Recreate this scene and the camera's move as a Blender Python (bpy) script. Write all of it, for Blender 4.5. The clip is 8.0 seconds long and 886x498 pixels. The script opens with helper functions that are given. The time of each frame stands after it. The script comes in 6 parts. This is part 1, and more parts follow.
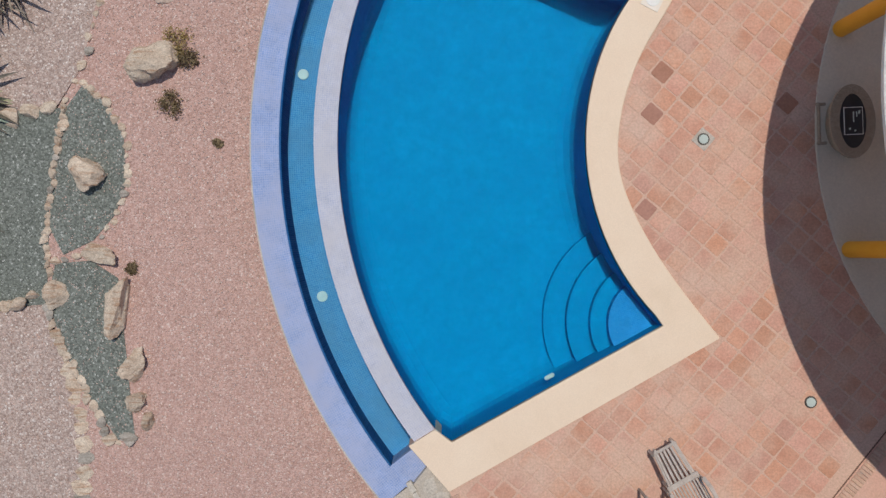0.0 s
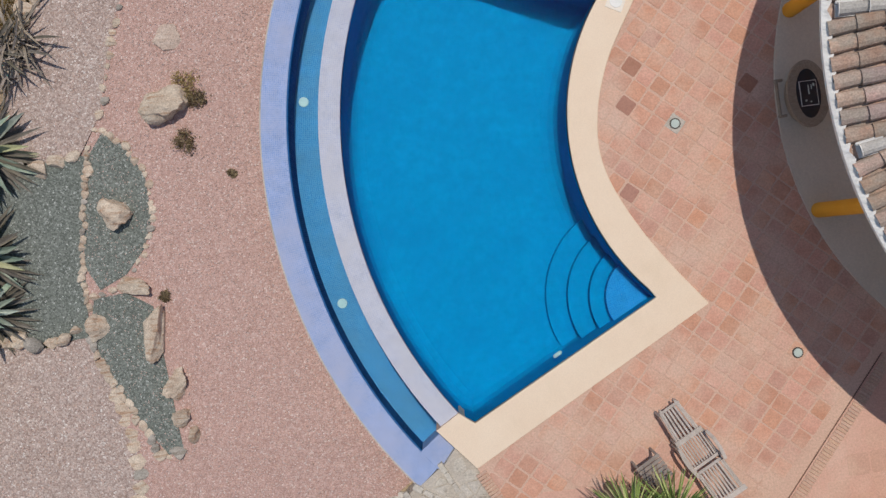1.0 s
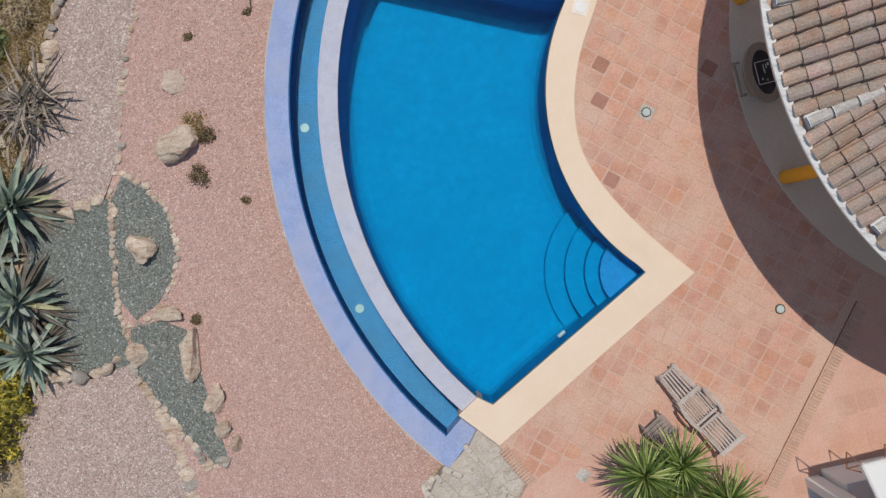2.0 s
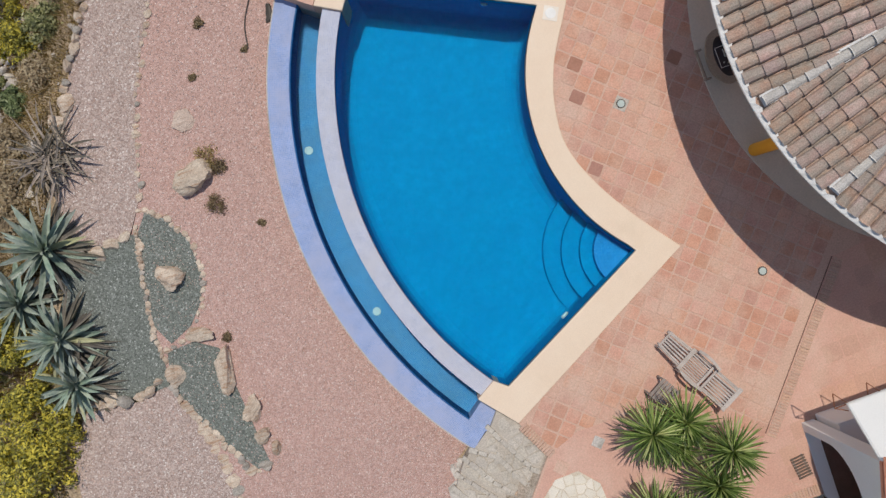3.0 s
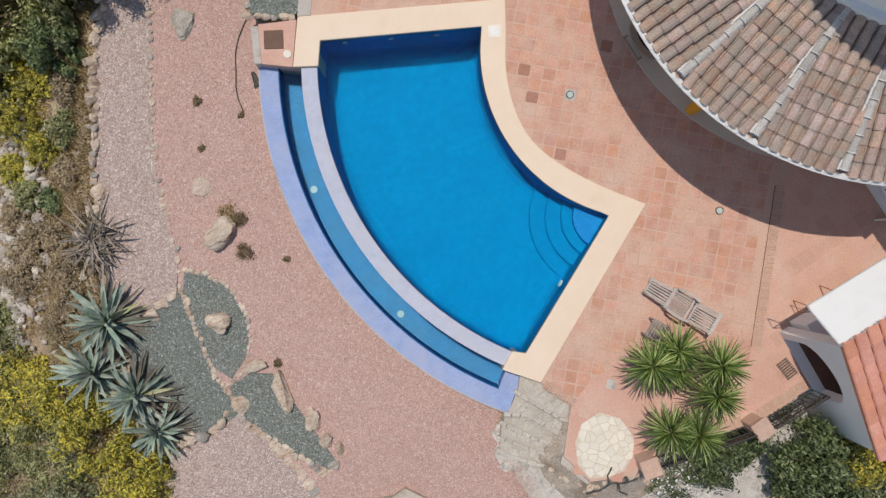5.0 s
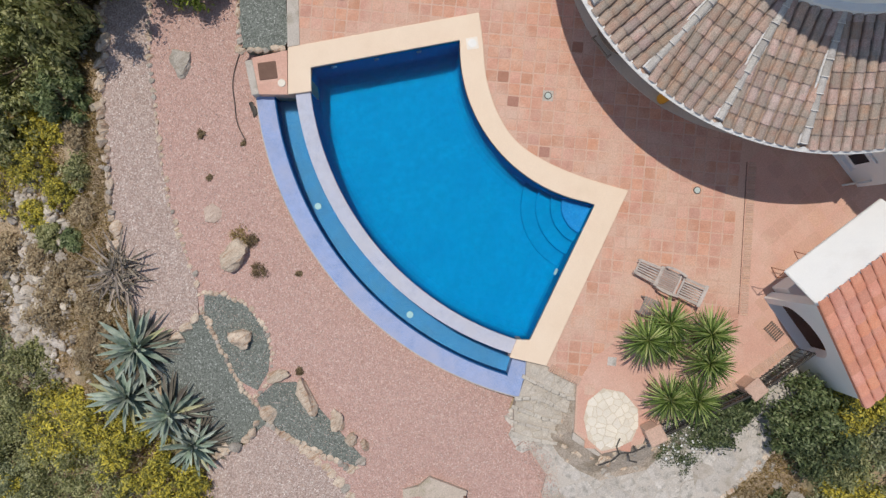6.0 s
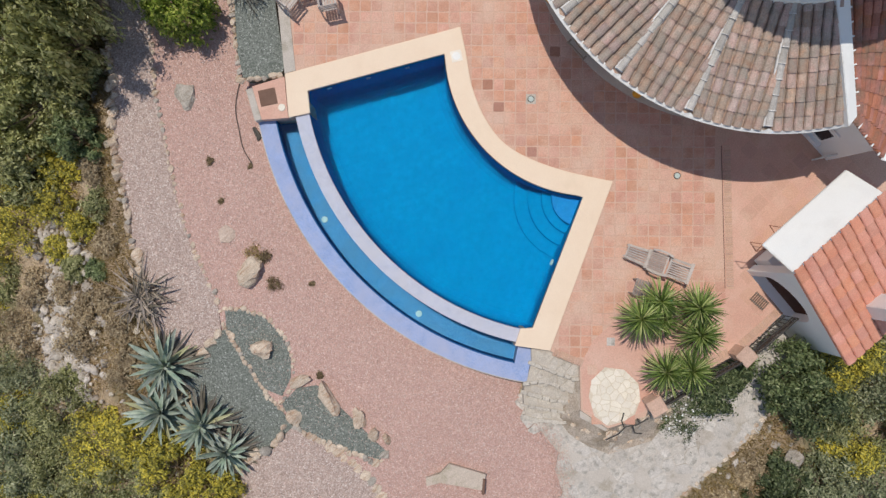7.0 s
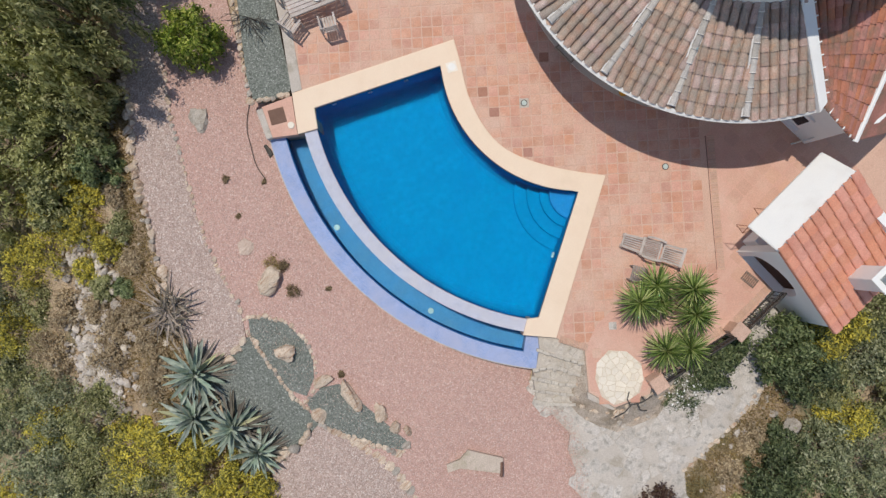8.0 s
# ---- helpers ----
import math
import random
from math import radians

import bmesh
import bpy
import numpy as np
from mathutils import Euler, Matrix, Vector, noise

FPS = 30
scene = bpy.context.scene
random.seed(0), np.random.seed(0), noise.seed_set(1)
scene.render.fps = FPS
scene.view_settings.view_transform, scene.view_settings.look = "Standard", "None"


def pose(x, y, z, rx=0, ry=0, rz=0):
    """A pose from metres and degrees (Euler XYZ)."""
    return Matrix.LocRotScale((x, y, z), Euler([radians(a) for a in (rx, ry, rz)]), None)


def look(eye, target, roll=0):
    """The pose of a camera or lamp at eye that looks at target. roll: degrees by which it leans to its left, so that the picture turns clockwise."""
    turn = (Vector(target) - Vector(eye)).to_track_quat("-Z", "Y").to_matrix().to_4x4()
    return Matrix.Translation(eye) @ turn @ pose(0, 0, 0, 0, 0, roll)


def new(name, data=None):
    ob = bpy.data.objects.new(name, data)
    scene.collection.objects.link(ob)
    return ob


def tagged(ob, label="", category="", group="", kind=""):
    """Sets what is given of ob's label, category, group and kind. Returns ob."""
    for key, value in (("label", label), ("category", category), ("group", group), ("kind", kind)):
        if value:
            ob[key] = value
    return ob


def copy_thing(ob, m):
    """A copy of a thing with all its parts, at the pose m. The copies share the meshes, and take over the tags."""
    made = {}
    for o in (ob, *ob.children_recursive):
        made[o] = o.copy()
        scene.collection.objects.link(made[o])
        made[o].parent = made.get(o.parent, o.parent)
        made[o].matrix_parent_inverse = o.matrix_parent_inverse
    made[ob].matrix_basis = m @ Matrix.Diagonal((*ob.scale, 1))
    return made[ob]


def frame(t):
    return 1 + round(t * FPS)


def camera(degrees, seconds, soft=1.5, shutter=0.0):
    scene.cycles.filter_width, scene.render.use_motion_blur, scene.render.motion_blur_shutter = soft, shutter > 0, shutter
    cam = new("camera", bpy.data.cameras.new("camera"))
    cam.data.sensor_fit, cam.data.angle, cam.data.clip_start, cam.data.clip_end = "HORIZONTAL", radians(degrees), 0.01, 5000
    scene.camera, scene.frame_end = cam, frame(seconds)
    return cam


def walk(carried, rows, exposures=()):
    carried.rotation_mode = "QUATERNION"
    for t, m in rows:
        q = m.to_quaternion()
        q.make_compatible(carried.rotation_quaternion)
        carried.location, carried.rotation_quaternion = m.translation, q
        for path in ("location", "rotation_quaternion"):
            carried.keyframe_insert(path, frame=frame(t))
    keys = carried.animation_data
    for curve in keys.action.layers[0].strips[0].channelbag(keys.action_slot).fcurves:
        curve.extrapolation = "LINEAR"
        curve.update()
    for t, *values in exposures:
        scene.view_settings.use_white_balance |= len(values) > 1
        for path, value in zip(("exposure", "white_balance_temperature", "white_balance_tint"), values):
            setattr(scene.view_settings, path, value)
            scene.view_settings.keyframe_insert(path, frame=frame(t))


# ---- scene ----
cam = camera(62.9, 8.0, soft=1.45)
# seconds, east, north, height and turn of a camera that looks straight down
PATH = [
    (0, 0.001, 0.001, 11.412, 0.00),
    (0.5, -0.033, -0.005, 11.941, -2.98),
    (1, -0.097, 0.000, 12.476, -5.99),
    (1.5, -0.132, 0.004, 13.040, -9.03),
    (3, -0.267, 0.036, 14.781, -18.05),
    (3.5, -0.311, 0.033, 15.377, -21.04),
    (4, -0.320, 0.045, 15.950, -24.01),
    (4.5, -0.329, 0.064, 16.539, -27.02),
    (6, -0.318, 0.109, 18.353, -35.42),
    (6.5, -0.362, 0.155, 18.970, -37.79),
    (7, -0.341, 0.158, 19.634, -40.11),
    (7.5, -0.413, 0.219, 20.270, -42.08),
    (8, -0.499, 0.291, 20.906, -43.58),
]
walk(cam, [(t, pose(x, y, z, 0, 0, turn)) for t, x, y, z, turn in PATH], exposures=[(0, -0.14), (3.5, -0.06), (8, 0.04)])

# ---------------------------------------------------------------- light
SUN_EL, SUN_AZ = 71.5, 90.0  # elevation; direction the light comes from, degrees from +x
world = bpy.data.worlds.new("world")
scene.world = world
world.use_nodes = True
wn = world.node_tree
sky = wn.nodes.new("ShaderNodeTexSky")
sky.sky_type = "NISHITA"
sky.sun_disc = False
sky.dust_density = 0.2
sky.sun_elevation = radians(SUN_EL)
sky.sun_rotation = radians(90 - SUN_AZ)
tone = wn.nodes.new("ShaderNodeHueSaturation")
tone.inputs["Saturation"].default_value = 0.82
wn.links.new(sky.outputs[0], tone.inputs["Color"])
wn.links.new(tone.outputs[0], wn.nodes["Background"].inputs[0])
wn.nodes["Background"].inputs[1].default_value = 0.105
sun_data = bpy.data.lights.new("sun", "SUN")
sun_data.energy, sun_data.angle, sun_data.color = 2.8, radians(0.53), (1.0, 0.93, 0.83)
sun = new("sun", sun_data)
_e, _a = radians(SUN_EL), radians(SUN_AZ)
sun.matrix_world = look((20 * math.cos(_e) * math.cos(_a), 20 * math.cos(_e) * math.sin(_a), 20 * math.sin(_e)), (0, 0, 0))


# ---------------------------------------------------------------- materials
def _graph(name, rough, metal=0.0, spec=0.5):
    m = bpy.data.materials.new(name)
    m.use_nodes = True
    nt = m.node_tree
    b = nt.nodes["Principled BSDF"]
    b.inputs["Roughness"].default_value = rough
    b.inputs["Metallic"].default_value = metal
    b.inputs["Specular IOR Level"].default_value = spec
    return m, nt, b


def _noise(nt, pos, scale, detail=5.0, rough=0.6):
    n = nt.nodes.new("ShaderNodeTexNoise")
    n.inputs["Scale"].default_value = scale
    n.inputs["Detail"].default_value = detail
    n.inputs["Roughness"].default_value = rough
    nt.links.new(pos, n.inputs["Vector"])
    return n.outputs[0]


def _ramp(nt, fac, stops):
    r = nt.nodes.new("ShaderNodeValToRGB")
    while len(r.color_ramp.elements) < len(stops):
        r.color_ramp.elements.new(0.5)
    for e, (p, c) in zip(r.color_ramp.elements, stops):
        e.position, e.color = p, (*c, 1)
    nt.links.new(fac, r.inputs[0])
    return r.outputs[0]


def _mix(nt, a, b, fac, mode="MIX"):
    n = nt.nodes.new("ShaderNodeMix")
    n.data_type, n.blend_type = "RGBA", mode
    for v, i in ((fac, 0), (a, 6), (b, 7)):
        if isinstance(v, (int, float)):
            n.inputs[i].default_value = v
        elif isinstance(v, tuple):
            n.inputs[i].default_value = (*v, 1)
        else:
            nt.links.new(v, n.inputs[i])
    return n.outputs[2]


def _range(nt, v, lo, hi, a=0.0, b=1.0):
    n = nt.nodes.new("ShaderNodeMapRange")
    for i, x in enumerate((a, b, lo, hi)):
        n.inputs[1 + i].default_value = x
    nt.links.new(v, n.inputs[0])
    return n.outputs[0]


def surface(name, c1, c2, scale=1.5, fine=40.0, rough=0.8, bump=0.3, vary=0.0, island=False, metal=0.0, stain=None, stain_scale=0.6,
            stain_lo=0.5, stain_hi=0.7, grain=0.25, dist=0.01, spec=0.4):
    """Weathered surface: broad mottling, fine grain, piece-to-piece variation, stains."""
    m, nt, b = _graph(name, rough, metal, spec)
    pos = nt.nodes.new("ShaderNodeNewGeometry")
    p = pos.outputs["Position"]
    col = _mix(nt, c1, c2, _range(nt, _noise(nt, p, scale), 0, 1, 0.3, 0.7))
    if vary:
        if island:
            rnd = pos.outputs["Random Per Island"]
        else:
            rnd = nt.nodes.new("ShaderNodeObjectInfo").outputs["Random"]
        hs = nt.nodes.new("ShaderNodeHueSaturation")
        nt.links.new(_range(nt, rnd, 1 - vary, 1 + vary), hs.inputs["Value"])
        w = nt.nodes.new("ShaderNodeTexWhiteNoise")
        w.noise_dimensions = "1D"
        nt.links.new(rnd, w.inputs["W"])
        nt.links.new(_range(nt, w.outputs[0], 1 - vary, 1 + vary * 0.6), hs.inputs["Saturation"])
        nt.links.new(_range(nt, w.outputs[0], 0.5 - vary * 0.05, 0.5 + vary * 0.05), hs.inputs["Hue"])
        nt.links.new(col, hs.inputs["Color"])
        col = hs.outputs[0]
    if stain:
        col = _mix(nt, col, stain, _range(nt, _noise(nt, p, stain_scale, 6), 0, 0.85, stain_lo, stain_hi))
    g = _noise(nt, p, fine, 4)
    if grain:
        col = _mix(nt, col, _range(nt, g, 1 - grain, 1 + grain, 0.3, 0.7), 1.0, "MULTIPLY")
    nt.links.new(col, b.inputs["Base Color"])
    if bump:
        bp = nt.nodes.new("ShaderNodeBump")
        bp.inputs["Strength"].default_value = bump
        bp.inputs["Distance"].default_value = dist
        nt.links.new(g, bp.inputs["Height"])
        nt.links.new(bp.outputs[0], b.inputs["Normal"])
    return m


def gravel(name, stops, size=0.022, broad=(1, 1, 1), depth=0.012):
    """Loose chippings: one colour a chip, shade painted into the gaps between chips, clumps and raked drifts."""
    m, nt, b = _graph(name, 0.88, 0, 0.25)
    p = nt.nodes.new("ShaderNodeNewGeometry").outputs["Position"]
    v = nt.nodes.new("ShaderNodeTexVoronoi")
    v.inputs["Scale"].default_value = 1 / size
    nt.links.new(p, v.inputs["Vector"])
    sep = nt.nodes.new("ShaderNodeSeparateColor")
    nt.links.new(v.outputs["Color"], sep.inputs[0])
    col = _ramp(nt, sep.outputs[0], stops)
    big = nt.nodes.new("ShaderNodeTexVoronoi")
    big.inputs["Scale"].default_value = 1 / (size * 2.3)
    nt.links.new(p, big.inputs["Vector"])
    sep2 = nt.nodes.new("ShaderNodeSeparateColor")
    nt.links.new(big.outputs["Color"], sep2.inputs[0])
    col = _mix(nt, col, _range(nt, sep2.outputs[1], 0.93, 1.07), 1.0, "MULTIPLY")
    # colour falls off towards chip edges, as crevice shade
    col = _mix(nt, col, _range(nt, v.outputs["Distance"], 1.06, 0.80, 0.25, 0.75), 1.0, "MULTIPLY")
    col = _mix(nt, col, _range(nt, _noise(nt, p, 9.0, 3), 0.95, 1.05, 0.3, 0.7), 1.0, "MULTIPLY")
    col = _mix(nt, col, broad, _range(nt, _noise(nt, p, 0.7), 0, 0.8, 0.45, 0.75), "MULTIPLY")
    nt.links.new(col, b.inputs["Base Color"])
    bp = nt.nodes.new("ShaderNodeBump")
    bp.inputs["Strength"].default_value = 1.0
    bp.inputs["Distance"].default_value = depth
    bp.invert = True
    nt.links.new(v.outputs["Distance"], bp.inputs["Height"])
    nt.links.new(bp.outputs[0], b.inputs["Normal"])
    return m


def mosaic(name, c1, c2, size=0.025, joint=(0.6, 0.62, 0.7), rough=0.25, cloud=(0.5, 0.5, 0.5), cloud_amt=0.0, spec=0.0, curved=False):
    """Glass mosaic with fine joints, laid square or along the pool's curve."""
    m, nt, b = _graph(name, rough, 0, spec)
    p = nt.nodes.new("ShaderNodeNewGeometry").outputs["Position"]
    mp = nt.nodes.new("ShaderNodeMapping")
    mp.inputs["Rotation"].default_value = (0, 0, radians(20))
    nt.links.new(p, mp.inputs[0])
    br = nt.nodes.new("ShaderNodeTexBrick")
    br.offset = 0.0
    br.inputs["Scale"].default_value = 1.0
    br.inputs["Brick Width"].default_value = size
    br.inputs["Row Height"].default_value = size
    br.inputs["Mortar Size"].default_value = size * 0.09
    br.inputs["Color1"].default_value = (*c1, 1)
    br.inputs["Color2"].default_value = (*c2, 1)
    br.inputs["Mortar"].default_value = (*joint, 1)
    if curved:
        off = nt.nodes.new("ShaderNodeVectorMath")
        off.operation = "SUBTRACT"
        off.inputs[1].default_value = (5.85, 1.71, 0)
        nt.links.new(p, off.inputs[0])
        xyz = nt.nodes.new("ShaderNodeSeparateXYZ")
        nt.links.new(off.outputs[0], xyz.inputs[0])
        turn = nt.nodes.new("ShaderNodeMath")
        turn.operation = "ARCTAN2"
        nt.links.new(xyz.outputs[1], turn.inputs[0])
        neg = nt.nodes.new("ShaderNodeMath")
        neg.operation = "MULTIPLY"
        neg.inputs[1].default_value = -1
        nt.links.new(xyz.outputs[0], neg.inputs[0])
        nt.links.new(neg.outputs[0], turn.inputs[1])
        run = nt.nodes.new("ShaderNodeMath")
        run.operation = "MULTIPLY"
        run.inputs[1].default_value = 8.3
        nt.links.new(turn.outputs[0], run.inputs[0])
        flat = nt.nodes.new("ShaderNodeVectorMath")
        flat.operation = "MULTIPLY"
        flat.inputs[1].default_value = (1, 1, 0)
        nt.links.new(off.outputs[0], flat.inputs[0])
        rad = nt.nodes.new("ShaderNodeVectorMath")
        rad.operation = "LENGTH"
        nt.links.new(flat.outputs[0], rad.inputs[0])
        uv = nt.nodes.new("ShaderNodeCombineXYZ")
        nt.links.new(run.outputs[0], uv.inputs[0])
        nt.links.new(rad.outputs["Value"], uv.inputs[1])
        nt.links.new(uv.outputs[0], br.inputs["Vector"])
    else:
        nt.links.new(mp.outputs[0], br.inputs["Vector"])
    col = br.outputs[0]
    col = _mix(nt, col, _range(nt, _noise(nt, p, 5.0, 4), 0.90, 1.10, 0.3, 0.7), 1.0, "MULTIPLY")
    if cloud_amt:
        col = _mix(nt, col, cloud, _range(nt, _noise(nt, p, 1.3, 6), 0, cloud_amt, 0.35, 0.75))
    nt.links.new(col, b.inputs["Base Color"])
    return m


def foliage(name, stops, rough=0.55, trans=0.35):
    """Leaves, each leaf its own shade."""
    m, nt, b = _graph(name, rough, 0, 0.35)
    g = nt.nodes.new("ShaderNodeNewGeometry")
    col = _ramp(nt, g.outputs["Random Per Island"], stops)
    n = _noise(nt, g.outputs["Position"], 1.1, 3)
    col = _mix(nt, col, _range(nt, n, 0.7, 1.3, 0.3, 0.7), 1.0, "MULTIPLY")
    nt.links.new(col, b.inputs["Base Color"])
    if trans:
        t = nt.nodes.new("ShaderNodeBsdfTranslucent")
        nt.links.new(col, t.inputs[0])
        mx = nt.nodes.new("ShaderNodeMixShader")
        mx.inputs[0].default_value = trans
        nt.links.new(b.outputs[0], mx.inputs[1])
        nt.links.new(t.outputs[0], mx.inputs[2])
        nt.links.new(mx.outputs[0], nt.nodes["Material Output"].inputs[0])
    return m


M = {}
M["soil"] = surface("dry_hillside", (0.37, 0.275, 0.18), (0.50, 0.39, 0.27), 0.9, 18, 0.95, 0.8, stain=(0.15, 0.145, 0.07), stain_scale=0.5, stain_lo=0.48, stain_hi=0.62, grain=0.45, dist=0.05)
M["pink_gravel"] = gravel("pink_gravel", [(0.0, (0.475, 0.295, 0.247)), (0.3, (0.55, 0.352, 0.299)), (0.7, (0.60, 0.398, 0.345)), (0.92, (0.64, 0.452, 0.40)), (1.0, (0.76, 0.63, 0.57))], 0.024, (0.985, 0.97, 0.965))
M["pale_gravel"] = gravel("pale_gravel", [(0.0, (0.34, 0.25, 0.215)), (0.3, (0.455, 0.345, 0.30)), (0.7, (0.545, 0.43, 0.38)), (0.92, (0.62, 0.51, 0.46)), (1.0, (0.78, 0.71, 0.66))], 0.030, (0.94, 0.92, 0.91))
M["green_gravel"] = gravel("green_gravel", [(0.0, (0.115, 0.125, 0.11)), (0.4, (0.185, 0.202, 0.178)), (0.8, (0.24, 0.26, 0.232)), (0.95, (0.32, 0.338, 0.31)), (1.0, (0.52, 0.53, 0.50))], 0.028, (0.91, 0.93, 0.92))
M["grout"] = surface("terrace_joint", (0.59, 0.385, 0.295), (0.64, 0.435, 0.34), 0.8, 30, 0.9, 0.2, grain=0.15, stain=(0.53, 0.325, 0.245), stain_scale=1.6, stain_lo=0.5, stain_hi=0.7)
M["terracotta"] = surface("terracotta_tile", (0.54, 0.265, 0.182), (0.615, 0.345, 0.25), 3.5, 30, 0.75, 0.15, vary=0.09, stain=(0.63, 0.44, 0.345), stain_scale=0.75, stain_lo=0.44, stain_hi=0.64, grain=0.15)
M["terracotta_isl"] = surface("terracotta_tile_far", (0.54, 0.265, 0.182), (0.615, 0.345, 0.25), 3.5, 30, 0.75, 0.15, vary=0.09, island=True, stain=(0.63, 0.44, 0.345), stain_scale=0.75, stain_lo=0.44, stain_hi=0.64, grain=0.15)
M["terracotta_dark"] = surface("terracotta_tile_dark", (0.38, 0.18, 0.12), (0.45, 0.225, 0.16), 2.0, 25, 0.75, 0.15, vary=0.08, grain=0.12)
M["plain_terra"] = surface("plain_terracotta", (0.60, 0.345, 0.265), (0.645, 0.40, 0.315), 1.0, 30, 0.8, 0.15, grain=0.12, stain=(0.67, 0.46, 0.37), stain_scale=0.9)
M["coping"] = surface("cream_stone", (0.78, 0.615, 0.465), (0.81, 0.66, 0.51), 1.2, 50, 0.7, 0.1, grain=0.05, stain=(0.72, 0.57, 0.42), stain_scale=0.8, stain_lo=0.55, stain_hi=0.8)
M["ledge_mosaic"] = mosaic("periwinkle_mosaic", (0.23, 0.33, 0.59), (0.30, 0.395, 0.635), 0.036, (0.40, 0.46, 0.66), 0.7, (0.40, 0.43, 0.58), 1.0, curved=True)
# trough mosaic recoloured darker, for the shadow band under the ledge
M["lining"] = mosaic("shaded_lining", (0.01, 0.09, 0.25), (0.02, 0.12, 0.30), 0.036, (0.06, 0.15, 0.31), 0.8, curved=True)
M["weir_mosaic"] = mosaic("wet_pale_mosaic", (0.40, 0.44, 0.58), (0.48, 0.51, 0.62), 0.036, (0.58, 0.59, 0.66), 0.65, (0.53, 0.52, 0.56), 0.95, curved=True)
M["trough_mosaic"] = mosaic("trough_mosaic", (0.02, 0.19, 0.42), (0.05, 0.24, 0.47), 0.036, (0.14, 0.31, 0.50), 0.8, (0.11, 0.22, 0.33), 0.7, curved=True)
M["pool_mosaic"] = mosaic("pool_mosaic", (0.0, 0.212, 0.435), (0.0, 0.238, 0.466), 0.03, (0.0, 0.252, 0.48), 0.8, (0.0, 0.194, 0.408), 0.7)
M["step_mosaic"] = mosaic("step_mosaic", (0.005, 0.20, 0.49), (0.015, 0.24, 0.54), 0.03, (0.04, 0.26, 0.53), 0.8)
M["white_wall"] = surface("white_render", (0.80, 0.80, 0.79), (0.84, 0.84, 0.82), 1.2, 60, 0.85, 0.12, grain=0.04, stain=(0.70, 0.68, 0.65), stain_scale=0.7, stain_lo=0.55, stain_hi=0.8)
M["mortar"] = surface("white_mortar", (0.64, 0.62, 0.60), (0.78, 0.77, 0.75), 3, 60, 0.9, 0.3, grain=0.12)
M["porch"] = surface("porch_concrete", (0.62, 0.53, 0.42), (0.68, 0.59, 0.48), 1.0, 30, 0.7, 0.1, grain=0.08)
M["orange"] = surface("orange_paint", (0.75, 0.33, 0.02), (0.78, 0.36, 0.03), 3, 60, 0.6, 0.05, grain=0.04)
_rt = dict(scale=5, fine=45, rough=0.88, bump=0.35, vary=0.26, stain=(0.325, 0.28, 0.235), stain_scale=3.2, stain_lo=0.42, stain_hi=0.62, grain=0.30)
M["old_tile"] = surface("weathered_roof_tile", (0.41, 0.25, 0.195), (0.465, 0.35, 0.29), **_rt)
M["old_tile_isl"] = surface("weathered_roof_tile_far", (0.41, 0.25, 0.195), (0.465, 0.35, 0.29), island=True, **_rt)
M["ridge_tile"] = surface("grey_ridge_tile", (0.40, 0.37, 0.34), (0.52, 0.49, 0.455), 5, 45, 0.85, 0.3, vary=0.14, grain=0.25)
M["red_tile"] = surface("red_roof_tile", (0.66, 0.265, 0.175), (0.73, 0.345, 0.24), 4, 40, 0.75, 0.2, vary=0.09, island=True, grain=0.15)
M["rust_tile"] = surface("rust_roof_tile", (0.36, 0.13, 0.085), (0.45, 0.19, 0.13), 3, 40, 0.8, 0.3, vary=0.18, island=True, stain=(0.21, 0.14, 0.10), stain_scale=2.4, stain_lo=0.46, stain_hi=0.64, grain=0.2)


def sandstone(name, c1, c2, streak, vary=0.12):
    """Layered stone: streaks along the bedding, pits and pale worn faces."""
    m, nt, b = _graph(name, 0.92, 0, 0.2)
    geo = nt.nodes.new("ShaderNodeNewGeometry")
    p = geo.outputs["Position"]
    mp = nt.nodes.new("ShaderNodeMapping")
    mp.inputs["Rotation"].default_value = (0.5, 0.35, 0.5)
    mp.inputs["Scale"].default_value = (2.2, 15.0, 9.0)
    nt.links.new(p, mp.inputs[0])
    col = _mix(nt, c1, c2, _range(nt, _noise(nt, p, 3.5, 5), 0, 1, 0.35, 0.65))
    bed = _noise(nt, mp.outputs[0], 1.0, 4)
    col = _mix(nt, col, streak, _range(nt, bed, 0, 0.8, 0.52, 0.66))
    g = _noise(nt, p, 38, 4)
    col = _mix(nt, col, _range(nt, g, 0.68, 1.25, 0.3, 0.7), 1.0, "MULTIPLY")
    hs = nt.nodes.new("ShaderNodeHueSaturation")
    nt.links.new(_range(nt, nt.nodes.new("ShaderNodeObjectInfo").outputs["Random"], 1 - vary, 1 + vary), hs.inputs["Value"])
    nt.links.new(col, hs.inputs["Color"])
    nt.links.new(hs.outputs[0], b.inputs["Base Color"])
    bp = nt.nodes.new("ShaderNodeBump")
    bp.inputs["Strength"].default_value = 0.8
    bp.inputs["Distance"].default_value = 0.03
    nt.links.new(_mix(nt, bed, g, 0.4), bp.inputs["Height"])
    nt.links.new(bp.outputs[0], b.inputs["Normal"])
    return m


